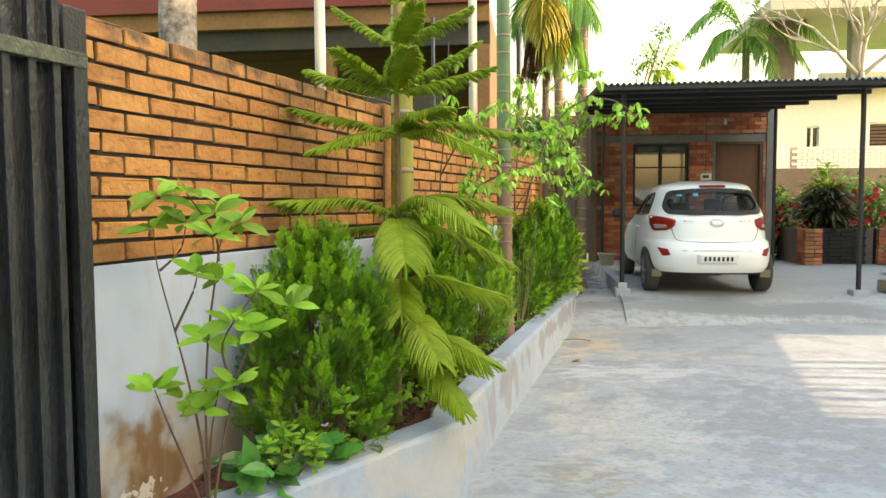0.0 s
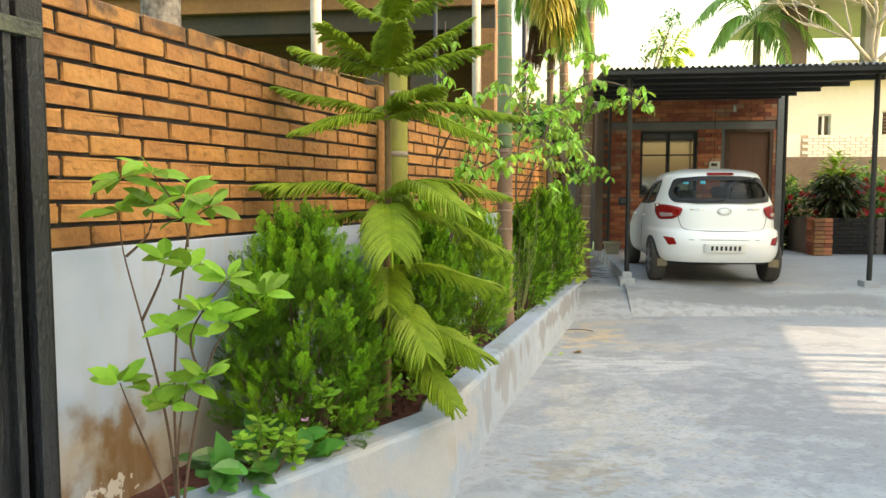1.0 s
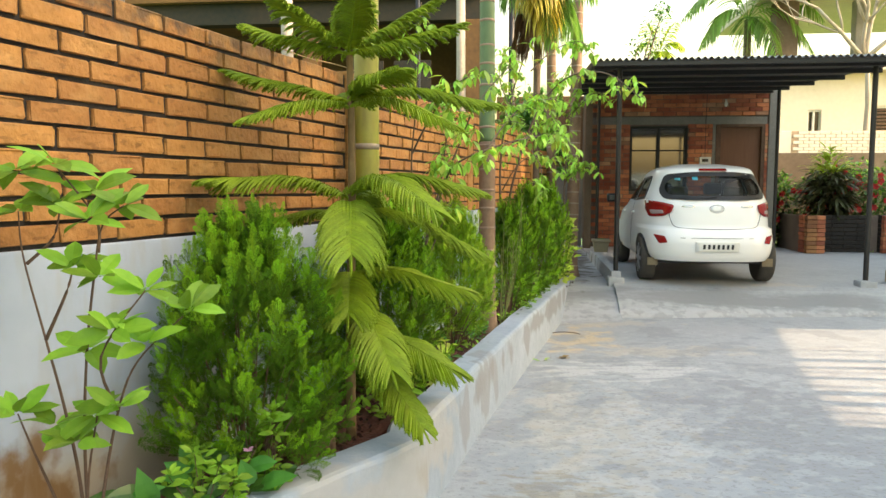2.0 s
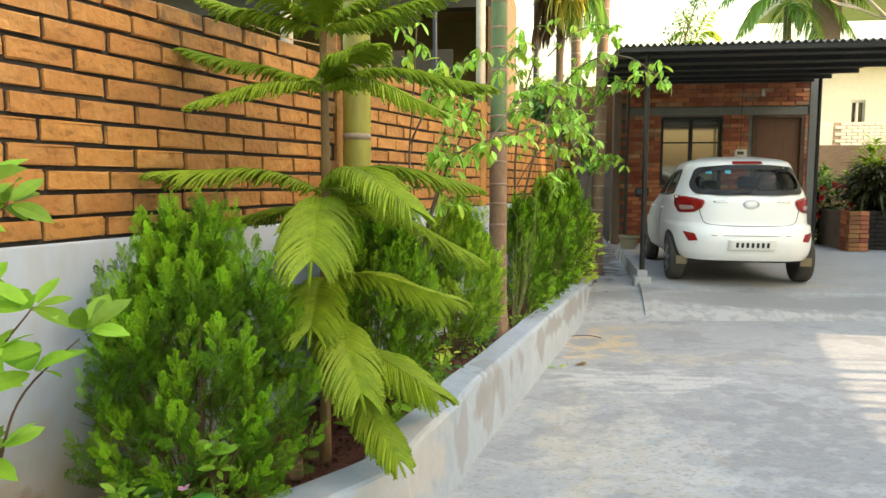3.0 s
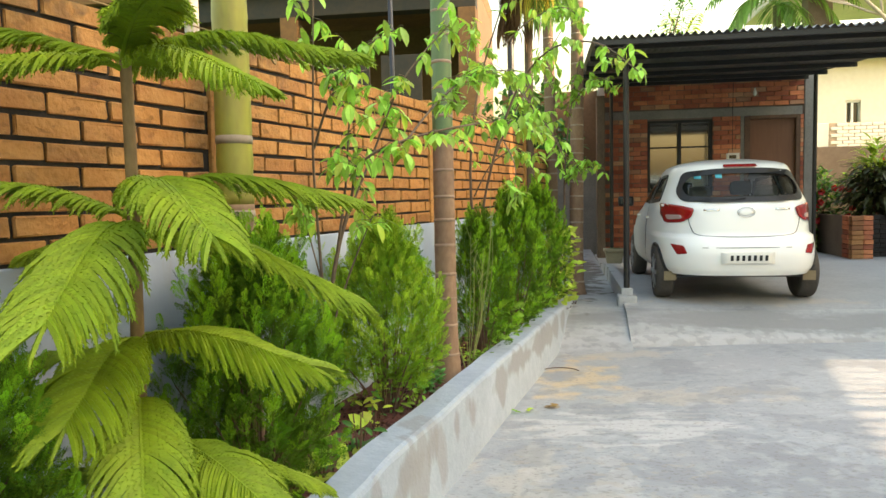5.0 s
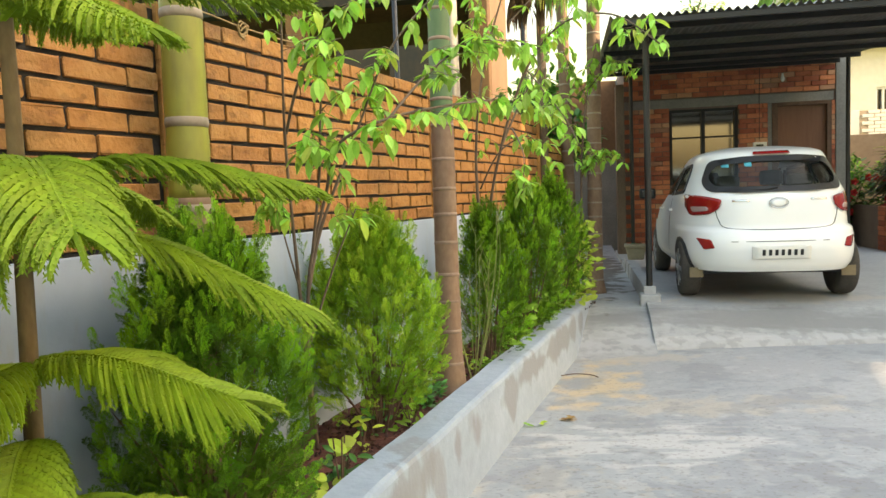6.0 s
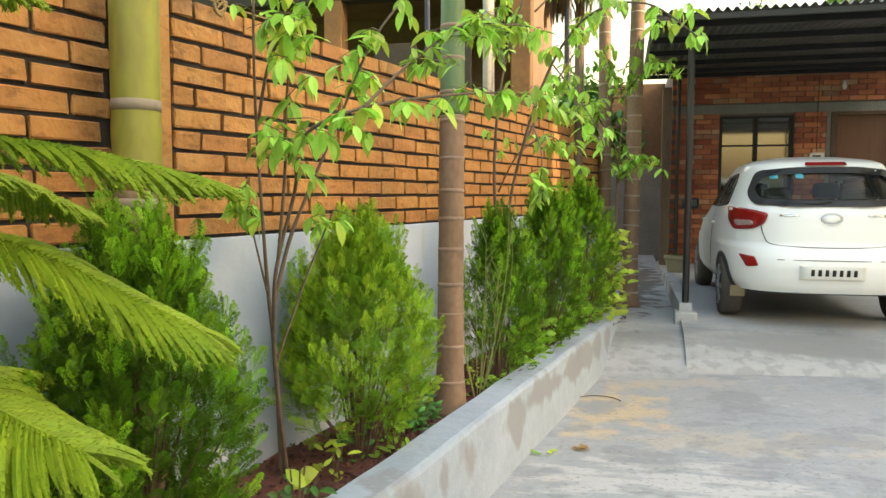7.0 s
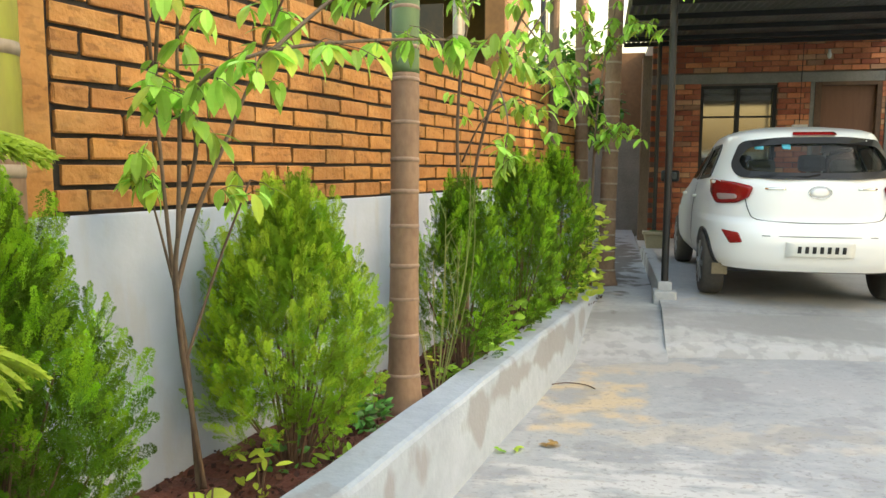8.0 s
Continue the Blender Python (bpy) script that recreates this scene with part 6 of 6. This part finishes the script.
M_RUST = material("orange_rust_brick", (0.48, 0.23, 0.10), (0.32, 0.13, 0.055), 0.85, fine=30, coarse=4, bump=0.5, per="object", spread=0.3)
rb_ = random.Random(12)
for c in range(9):
    z = 0.003 + c * 0.079
    for x0, x1, y0, y1, m in ((5.04, 5.22, 12.58, 12.72, M_RUST), (5.225, 5.37, 12.60, 12.76, M_BRICK), (5.03, 5.15, 12.74, 13.0, M_BRICK), (6.50, 6.72, 12.84, 12.96, M_BRICK), (6.50, 6.60, 12.98, 13.2, M_DARK_BRICK)):
        j = rb_.uniform(-0.012, 0.012)
        box_part("brick", (x0 + j, x1 + j, y0 + j, y1 + j, z, z + 0.071), m, bed, 0.008)
    for k in range(5):
        x0 = 5.39 + 0.232 * k + (0.0 if c % 2 else 0.02)
        if x0 + 0.226 < 6.50:
            j = rb_.uniform(-0.008, 0.008)
            box_part("brick", (x0, x0 + 0.226, 13.0 + j, 13.06 + j, z, z + 0.071), M_DARK_BRICK, bed, 0.008)
box_part("earth", (5.15, 6.5, 13.14, 14.3, 0.0, 0.62), M_SOIL, bed, 0)
M_CROTON = material("croton_leaf", (0.10, 0.13, 0.03), (0.05, 0.035, 0.025), 0.4, fine=12, coarse=4, bump=0, per="island", spread=0.6, trans=0.2)
def strap_plant(name, loc, label, tiers, mat_top, mat_low, seed, category="shrub"):
    rng = random.Random(seed)
    t = thing(name, label, category, loc)
    a_, b_ = Soup(), Soup()
    for z, r, n, ln, top in tiers:
        for k in range(n):
            a = rng.uniform(0, 6.28)
            d = Vector((math.cos(a), math.sin(a), rng.uniform(-0.2, 0.9) if not top else rng.uniform(0.5, 1.6)))
            leaf(a_ if top else b_, (math.cos(a) * r * rng.random(), math.sin(a) * r * rng.random(), z + rng.uniform(-0.08, 0.08)), d, (0, 0, 1), ln * rng.uniform(0.7, 1.1), 0.06, 0.2, rng.uniform(0.3, 0.9), 4)
    st = Soup()
    for k in range(6):
        a = k * 1.05
        st = Soup()
        st.tube([(0.05 * math.cos(a), 0.05 * math.sin(a), -0.1), (0.15 * math.cos(a), 0.15 * math.sin(a), tiers[-1][0] * 0.7)], [0.015, 0.01], 6)
        st.done("stem", M_STEM, t)
    a_.done("young_leaves", mat_top, t, "yellow-green young leaves")
    b_.done("leaves", mat_low, t, "dark green and purple strap leaves")


strap_plant("dracaena", (5.72, 13.45, 1.0), "bushy dracaena with dark strap leaves and yellow-green tops", [(0.1, 0.3, 110, 0.34, False), (0.35, 0.42, 220, 0.36, False), (0.6, 0.44, 220, 0.36, False), (0.8, 0.36, 130, 0.32, False), (0.9, 0.36, 70, 0.26, True), (1.1, 0.22, 50, 0.24, True), (1.25, 0.10, 24, 0.22, True)], M_LEAF_Y, M_CROTON, 51)
def flower_bush(name, loc, label, rx, h, seed, red):
    rng = random.Random(seed)
    t = thing(name, label, "bush", loc)
    s, y_, f_, st = Soup(), Soup(), Soup(), Soup()
    for k in range(8):
        a = k * 0.8
        st = Soup()
        st.tube([(0, 0, -0.1), (rx * 0.6 * math.cos(a), rx * 0.6 * math.sin(a), h * 0.7)], [0.02, 0.008], 5)
        st.done("stem", M_STEM, t)
    for k in range(2400):
        v = Vector((rng.gauss(0, 1), rng.gauss(0, 1), 0)).normalized() * rx * rng.random() ** 0.5
        v.z = rng.uniform(0.05, h) * (1 - 0.25 * (v.length / rx) ** 2)
        d = Vector((rng.uniform(-1, 1), rng.uniform(-1, 1), rng.uniform(-0.3, 0.7)))
        leaf(y_ if rng.random() < 0.25 and v.z > h * 0.6 else s, v, d, (0, 0, 1), 0.13 * rng.uniform(0.6, 1.2), 0.06, 0.15, 0.2, 3)
    for k in range(16):
        f_ = Soup()
        v = Vector((rng.uniform(-rx, rx) * 0.9, -rx * rng.uniform(0.7, 1.05), rng.uniform(0.35, 0.95) * h))
        for p in range(5):
            a = 2 * math.pi * p / 5
            leaf(f_, v, (math.cos(a), -0.5, math.sin(a)), (0, -1, 0), 0.075, 0.065, 0.0, 0.1, 3)
        f_.done("flower", red, t, "bright hibiscus flower")
    s.done("leaves", M_DARKLEAF, t)
    y_.done("young_leaves", M_LEAF, t)


M_FLOWER = material("red_petal", (0.70, 0.035, 0.04), (0.60, 0.02, 0.05), 0.5, bump=0, per="island", spread=0.3, trans=0.3)
M_ORANGEF = material("orange_petal", (0.80, 0.22, 0.05), (0.75, 0.12, 0.05), 0.5, bump=0, per="island", spread=0.3, trans=0.3)
flower_bush("hibiscus_bush", (6.35, 14.9, PLAT), "dense dark green hibiscus bush behind the flower bed", 0.75, 1.75, 64, M_FLOWER)
flower_bush("hibiscus_bush", (6.75, 14.8, PLAT), "hibiscus bush with red flowers behind the flower bed", 0.9, 1.85, 61, M_FLOWER)
flower_bush("hibiscus_bush", (7.9, 14.9, PLAT), "flowering bush with orange blooms", 0.95, 1.9, 62, M_ORANGEF)
flower_bush("hibiscus_bush", (5.05, 14.7, PLAT), "dark hibiscus bush with red flowers by the house", 0.6, 1.6, 63, M_FLOWER)
M_ALOE = material("aloe_leaf", (0.26, 0.38, 0.20), (0.18, 0.28, 0.14), 0.45, bump=0, per="island", spread=0.25)
aloe = thing("aloe_plant", "grey-green aloe with upright pointed leaves", "plant", (6.75, 12.55, PLAT))
s = Soup()
for k in range(30):
    a = rngw.uniform(0, 6.28)
    leaf(s, (0.05 * math.cos(a), 0.05 * math.sin(a), 0), (math.cos(a) * 0.6, math.sin(a) * 0.6, 1.2), (0, 0, 1), rngw.uniform(0.35, 0.6), 0.055, 0.5, 0.25, 5)
s.done("leaves", M_ALOE, aloe)
rp = thing("potted_plant", "small leafy plant in a square cement pot", "plant", (4.62, 8.15, PLAT))
box_part("pot", (-0.14, 0.14, -0.14, 0.14, 0, 0.16), M_CREAMPOT, rp, 0.015)
s = Soup()
for k in range(60):
    a = rngw.uniform(0, 6.28)
    leaf(s, (rngw.uniform(-0.1, 0.1), rngw.uniform(-0.1, 0.1), rngw.uniform(0.16, 0.36)), (math.cos(a), math.sin(a), 0.5), (0, 0, 1), 0.12, 0.04, 0.1, 0.4, 4)
s.done("leaves", M_DARKLEAF, rp)
lawn = Soup()
for k in range(9000):
    x, y = rngw.uniform(6.0, 11.5), rngw.uniform(13.0, 16.6)
    h = rngw.uniform(0.03, 0.08)
    a = rngw.uniform(0, 6.28)
    w = Vector((math.cos(a), math.sin(a), 0)) * 0.006
    p = Vector((x, y, PLAT + 0.002))
    lawn.add([p - w, p + w, p + Vector((rngw.uniform(-.03, .03), rngw.uniform(-.03, .03), h))], [(0, 1, 2)])
g = lawn.done("lawn_grass", M_LEAF, None)
tagged(g, "short bright green lawn grass", "grass", kind="stuff")
yard = grid_sheet("yard", 4.78, 14.0, 14.02, 17.0, 4, 4, lambda x, y: PLAT - 0.004, M_GRASS)
tagged(yard, "grassed yard behind the carport", "ground", kind="structure")

# ---- walls and houses in the distance ----
M_DIRTW = material("weathered_wall", (0.25, 0.19, 0.14), (0.14, 0.10, 0.075), 0.9, fine=10, coarse=1.5, bump=0.4)
bw = thing("wall_garden", "weathered garden wall with cream and brick upper courses", "wall", (0, 17.2, 0), kind="structure")
box_part("lower", (4.5, 18, 0, 0.2, -0.2, 2.42), M_DIRTW, bw, 0.01, "weathered brown lower wall")
box_part("upper", (4.5, 7.1, 2.6, 2.8, -0.2, 3.15), M_CREAM, bw, 0.01, "cream painted wall")
box_part("upper", (7.1, 18, 2.6, 2.8, -0.2, 3.15), material("pale_brick", (0.66, 0.50, 0.34), (0.55, 0.40, 0.26), 0.9, fine=30, coarse=4, bump=0.5), bw, 0.01, "pale rough brick wall")
for k in range(8):
    for i in range(24):
        x0 = 7.15 + i * 0.28 + (0.14 if k % 2 else 0)
        box_part("brick", (x0, x0 + 0.262, 2.575, 2.615, 2.44 + k * 0.088, 2.44 + k * 0.088 + 0.078), M_CREAM, bw, 0.008)
fh = thing("far_house", "cream two-storey house in sunlight beyond the garden wall", "house", (0, 23.0, 0))
WINS = [(8.62, 9.05, 3.35, 4.05), (10.55, 12.1, 3.30, 4.15)]
box_part("wall", (5.0, WINS[0][0], 0, 0.3, -0.2, 5.2), M_CREAM, fh, 0.0)
box_part("wall", (WINS[0][1], WINS[1][0], 0, 0.3, -0.2, 5.2), M_CREAM, fh, 0.0)
box_part("wall", (WINS[1][1], 20, 0, 0.3, -0.2, 5.2), M_CREAM, fh, 0.0)
for w in WINS:
    box_part("wall", (w[0], w[1], 0, 0.3, -0.2, w[2]), M_CREAM, fh, 0.0)
    box_part("wall", (w[0], w[1], 0, 0.3, w[3], 5.2), M_CREAM, fh, 0.0)
    wf = box_part("window", (w[0] + 0.03, w[1] - 0.03, 0.16, 0.2, w[2] + 0.03, w[3] - 0.03), M_GLASSD, fh, 0.0, "dark window")
    box_part("window_frame", (w[0], w[1], 0.05, 0.15, w[3] - 0.06, w[3] - 0.001), M_PLATE, wf, 0.004)
    box_part("window_frame", (w[0], w[0] + 0.06, 0.05, 0.15, w[2] + 0.001, w[3] - 0.062), M_PLATE, wf, 0.004)
    if w[1] - w[0] > 1:
        for k in range(7):
            box_part("louvre", (w[0] + 0.1, w[1] - 0.5, 0.06, 0.1, w[2] + 0.05 + k * 0.11, w[2] + 0.12 + k * 0.11), M_STEM, wf, 0.003, "brown louvre slat")
    else:
        box_part("window_frame", ((w[0] + w[1]) / 2 - 0.03, (w[0] + w[1]) / 2 + 0.03, 0.05, 0.15, w[2] + 0.001, w[3] - 0.062), M_PLATE, wf, 0.004)
box_part("roof_edge", (4.8, 20, -0.5, 0.3, 5.2, 5.4), M_CREAM, fh, 0.02)
box_part("upper_wall", (9.6, 20, 1.5, 1.8, 5.4, 6.0), M_CREAM, fh, 0.0)
box_part("brick_column", (7.75, 8.45, 0.6, 1.2, 5.4, 7.6), M_DIRTW, fh, 0.02, "bare brick column")
box_part("concrete_column", (10.2, 10.6, 0.6, 1.0, 5.4, 7.6), M_CEMENT, fh, 0.02, "unfinished concrete column")
bm = bmesh.new()
box(bm, 7.2, 20, -0.8, 6.0, 7.6, 7.95, 0.02)
part("slab", bm, material("raw_concrete", (0.75, 0.66, 0.54), (0.6, 0.52, 0.42), 0.9, fine=8, coarse=1, bump=0.3), fh, "unfinished concrete roof slab")
# bare pale tree before the far house
bt = thing("bare_tree", "leafless pale tree before the far house", "tree", (9.2, 20.6, -0.2))
s = Soup()
rt = random.Random(19)
def bough(p, d, L, r, depth):
    q = [Vector(p)]
    dd = Vector(d).normalized()
    for k in range(4):
        dd = (dd + Vector((rt.uniform(-.25, .25), rt.uniform(-.25, .25), rt.uniform(-.1, .2)))).normalized()
        q.append(q[-1] + dd * L / 4)
    s.tube(q, [r * (1 - 0.12 * k) for k in range(5)], 6)
    if depth:
        for k in range(3):
            i = rt.randint(2, 4)
            bough(q[i], dd + Vector((rt.uniform(-1, 1), rt.uniform(-.6, .6), rt.uniform(-.2, .7))), L * rt.uniform(0.55, 0.8), r * 0.55, depth - 1)
bough((0, 0, 0), (0.02, 0, 1), 5.6, 0.12, 0)
for d in ((-0.7, 0, 1), (0.3, 0.1, 1), (0.9, 0, 0.8), (-0.2, -0.2, 1.2)):
    bough((0.05, 0, 5.4), d, 2.0, 0.07, 3)
s.done("bough_work", M_WHITE_POLE, bt, "pale bare boughs", smooth=True)

# ---- dry leaves and litter on the driveway ----
M_DRYLEAF = material("dry_leaf", (0.42, 0.26, 0.09), (0.28, 0.16, 0.06), 0.8, fine=40, bump=0.2, per="island", spread=0.4)
for x, y, L, nm, mt in ((0.22, 4.9, 0.055, "brown dry leaf curled on the concrete", M_DRYLEAF), (0.05, 4.83, 0.05, "small yellow fallen leaf", M_LEAF_Y), (-0.02, 4.80, 0.045, "small green fallen leaf", M_LEAF), (0.25, 4.94, 0.05, "crumpled brown leaf on the concrete", M_DRYLEAF)):
    s = Soup()
    for k in range(3):
        a = rngw.uniform(0, 6.28)
        leaf(s, (rngw.uniform(-.01, .01), 0, 0.004 + 0.006 * k), (math.cos(a), math.sin(a), 0.15), (0, 0, 1), L, L * 0.6, 0.25, 0.15, 4)
    o = s.done("fallen_leaf", mt, None)
    o.location = (x, y, drive_z(x, y) + 0.004)
    tagged(o, nm, "leaf")
s = Soup()
s.tube(smooth_path([(0.30 + 0.16 * math.cos(t), 5.95 + 0.14 * math.sin(t), drive_z(0.4, 6) + 0.008) for t in (0.3, 1.0, 1.8, 2.6)], 5), [0.004] * 16, 5)
o = s.done("twig", M_STEM, None)
tagged(o, "thin dry twig lying on the concrete", "twig")


# ---- closing walls out of view ----
# unseen wall, added to keep sun off the driveway; its opening shapes the patch
closing = thing("wall_east", "unseen plain wall beside the driveway, added to shade it and shape the sun patch", "wall", kind="structure")
EX, OY0, OY1, OZ0, OZ1 = 8.6, 2.33, 5.66, 4.09, 3.75      # the opening's ends and the height of its sloping head
box_part("wall", (EX, EX + 0.3, -9, OY0, -0.3, 9.0), M_CREAM, closing, 0)
box_part("wall", (EX, EX + 0.3, OY1, 6.5, -0.3, 9.0), M_CREAM, closing, 0)
box_part("wall", (EX, EX + 0.3, 6.5, 14.2, -0.3, 6.3), M_CREAM, closing, 0)
bm = bmesh.new()
box(bm, EX, EX + 0.3, OY0, OY1, 3.7, 9.0)
for v in bm.verts:
    if v.co.z < 5:
        v.co.z = OZ0 if v.co.y < 4 else OZ1
part("lintel", bm, M_CREAM, closing)
# bars of uneven width, added to cast the stripes in the sun patch
yy, rb2 = OY0 + 0.10, random.Random(3)
while yy < OY1 - 0.1:
    wb = rb2.choice((0.03, 0.03, 0.05, 0.07, 0.12)) if yy < OY1 - 0.95 else 0.018
    box_part("stripe_bar", (EX + 0.1, EX + 0.16, yy, yy + wb, -0.2, OZ0 + (OZ1 - OZ0) * (yy - OY0) / (OY1 - OY0)), M_BLACK, closing, 0.0)
    yy += wb + rb2.uniform(0.10, 0.22)
wall_s = box_part("wall_south", (-6, 9, -9.3, -9.0, -0.3, 2.3), M_CREAM, None, 0.0)
tagged(wall_s, "plain cream wall behind the driveway's entrance", "wall", kind="structure")

# ---- bricks of the boundary wall and the house ----
rngb = random.Random(21)
OB_MESH = {}


def orange_mesh(l, k):
    key = (round(l, 3), k)
    if key not in OB_MESH:
        bm = bmesh.new()
        box(bm, -0.10, 0.0, -l / 2, l / 2, 0, COURSE - 0.017, 0.006)
        r = random.Random(k + int(l * 1000))
        for v in bm.verts:
            v.co += Vector((r.uniform(-0.0032, 0.0032), r.uniform(-0.0042, 0.0042), r.uniform(-0.004, 0.004)))
        me = bpy.data.meshes.new("brick")
        bm.to_mesh(me)
        bm.free()
        me.materials.append(M_ORANGE)
        OB_MESH[key] = me
    return OB_MESH[key]


far_bricks = Soup()
for pi in range(len(PILLARS) - 1):
    y0, y1 = along(PILLARS[pi][1]) + 0.006, along(PILLARS[pi + 1][0]) - 0.006
    rows = 11 if pi < 3 else 9
    if pi == 0:
        y0 -= 2 * MODULE
    for c in range(rows):
        z = BASE_Z + c * COURSE + 0.003
        yb = y0 + (0 if c % 2 else -MODULE / 2) + rngb.uniform(-0.02, 0.02)
        while yb < y1:
            a, b = max(yb, y0), min(yb + MODULE, y1)
            yb += MODULE
            if b - a < 0.05:
                continue
            l = round((b - a - 0.017) / 0.01) * 0.01
            if abs(b - a - MODULE) < 1e-6:
                l = MODULE - 0.017
            l = min(l, b - a - 0.006)
            m = Matrix.Translation((rngb.uniform(-0.003, 0.003), (a + b) / 2, z)) @ Matrix.Rotation(rngb.uniform(-0.008, 0.008), 4, "X")
            me = orange_mesh(l, rngb.randrange(6))
            if pi < 2:
                o = new("brick", me)
                o.parent = wall_w
                o.matrix_basis = m
            else:
                far_bricks.add([m @ v.co for v in me.vertices], [tuple(p.vertices) for p in me.polygons])
fb = far_bricks.done("brick_course", M_ORANGE_J, wall_w, "orange painted bricks")
fb["kind"] = "stuff"

RB_MESH = [brick_mesh("brick", 0.243, 0.06, 0.072, 0.004, 0.004, k, M_BRICK) for k in range(5)] + [brick_mesh("brick", 0.243, 0.06, 0.072, 0.004, 0.004, 9, M_BRICK_P)]
rest = Soup()
cnt = 0
for c in range(42):
    z = 0.01 + c * 0.083
    if z + 0.075 > H - 0.02 or 2.42 < z < 2.63:
        continue
    x = HX0 + (0.0 if c % 2 else 0.13)
    while x < HX1 - 0.23:
        pieces = [(x, min(x + 0.243, HX1 - 0.178))]
        x += 0.256
        for o0, o1, zz0, zz1 in ((WIN[0] - 0.004, WIN[1] + 0.004, WIN[2] - 0.07, WIN[3] + 0.02), (DOOR[0] - 0.125, DOOR[1] + 0.034, -1, DOOR[3] + 0.02)):
            if zz0 < z < zz1:
                pieces = [q for p0, p1 in pieces for q in ((p0, min(p1, o0)), (max(p0, o1), p1)) if q[1] - q[0] > 0.04]
        for p0, p1 in pieces:
            m = Matrix.Translation(((p0 + p1) / 2, -0.018 + rngb.uniform(-0.004, 0.004), z + rngb.uniform(-0.003, 0.003))) @ Matrix.Diagonal(((p1 - p0) / 0.243, 1, 1, 1))
            me = RB_MESH[5 if rngb.random() < 0.16 else rngb.randrange(5)]
            if cnt < 300 and z > 0.75:
                o = new("brick", me)
                o.parent = house
                o.matrix_basis = m
                cnt += 1
            else:
                rest.add([m @ v.co for v in me.vertices], [tuple(p.vertices) for p in me.polygons])
rb = rest.done("brick_course", M_BRICK_J, house, "red bricks")
rb["kind"] = "stuff"
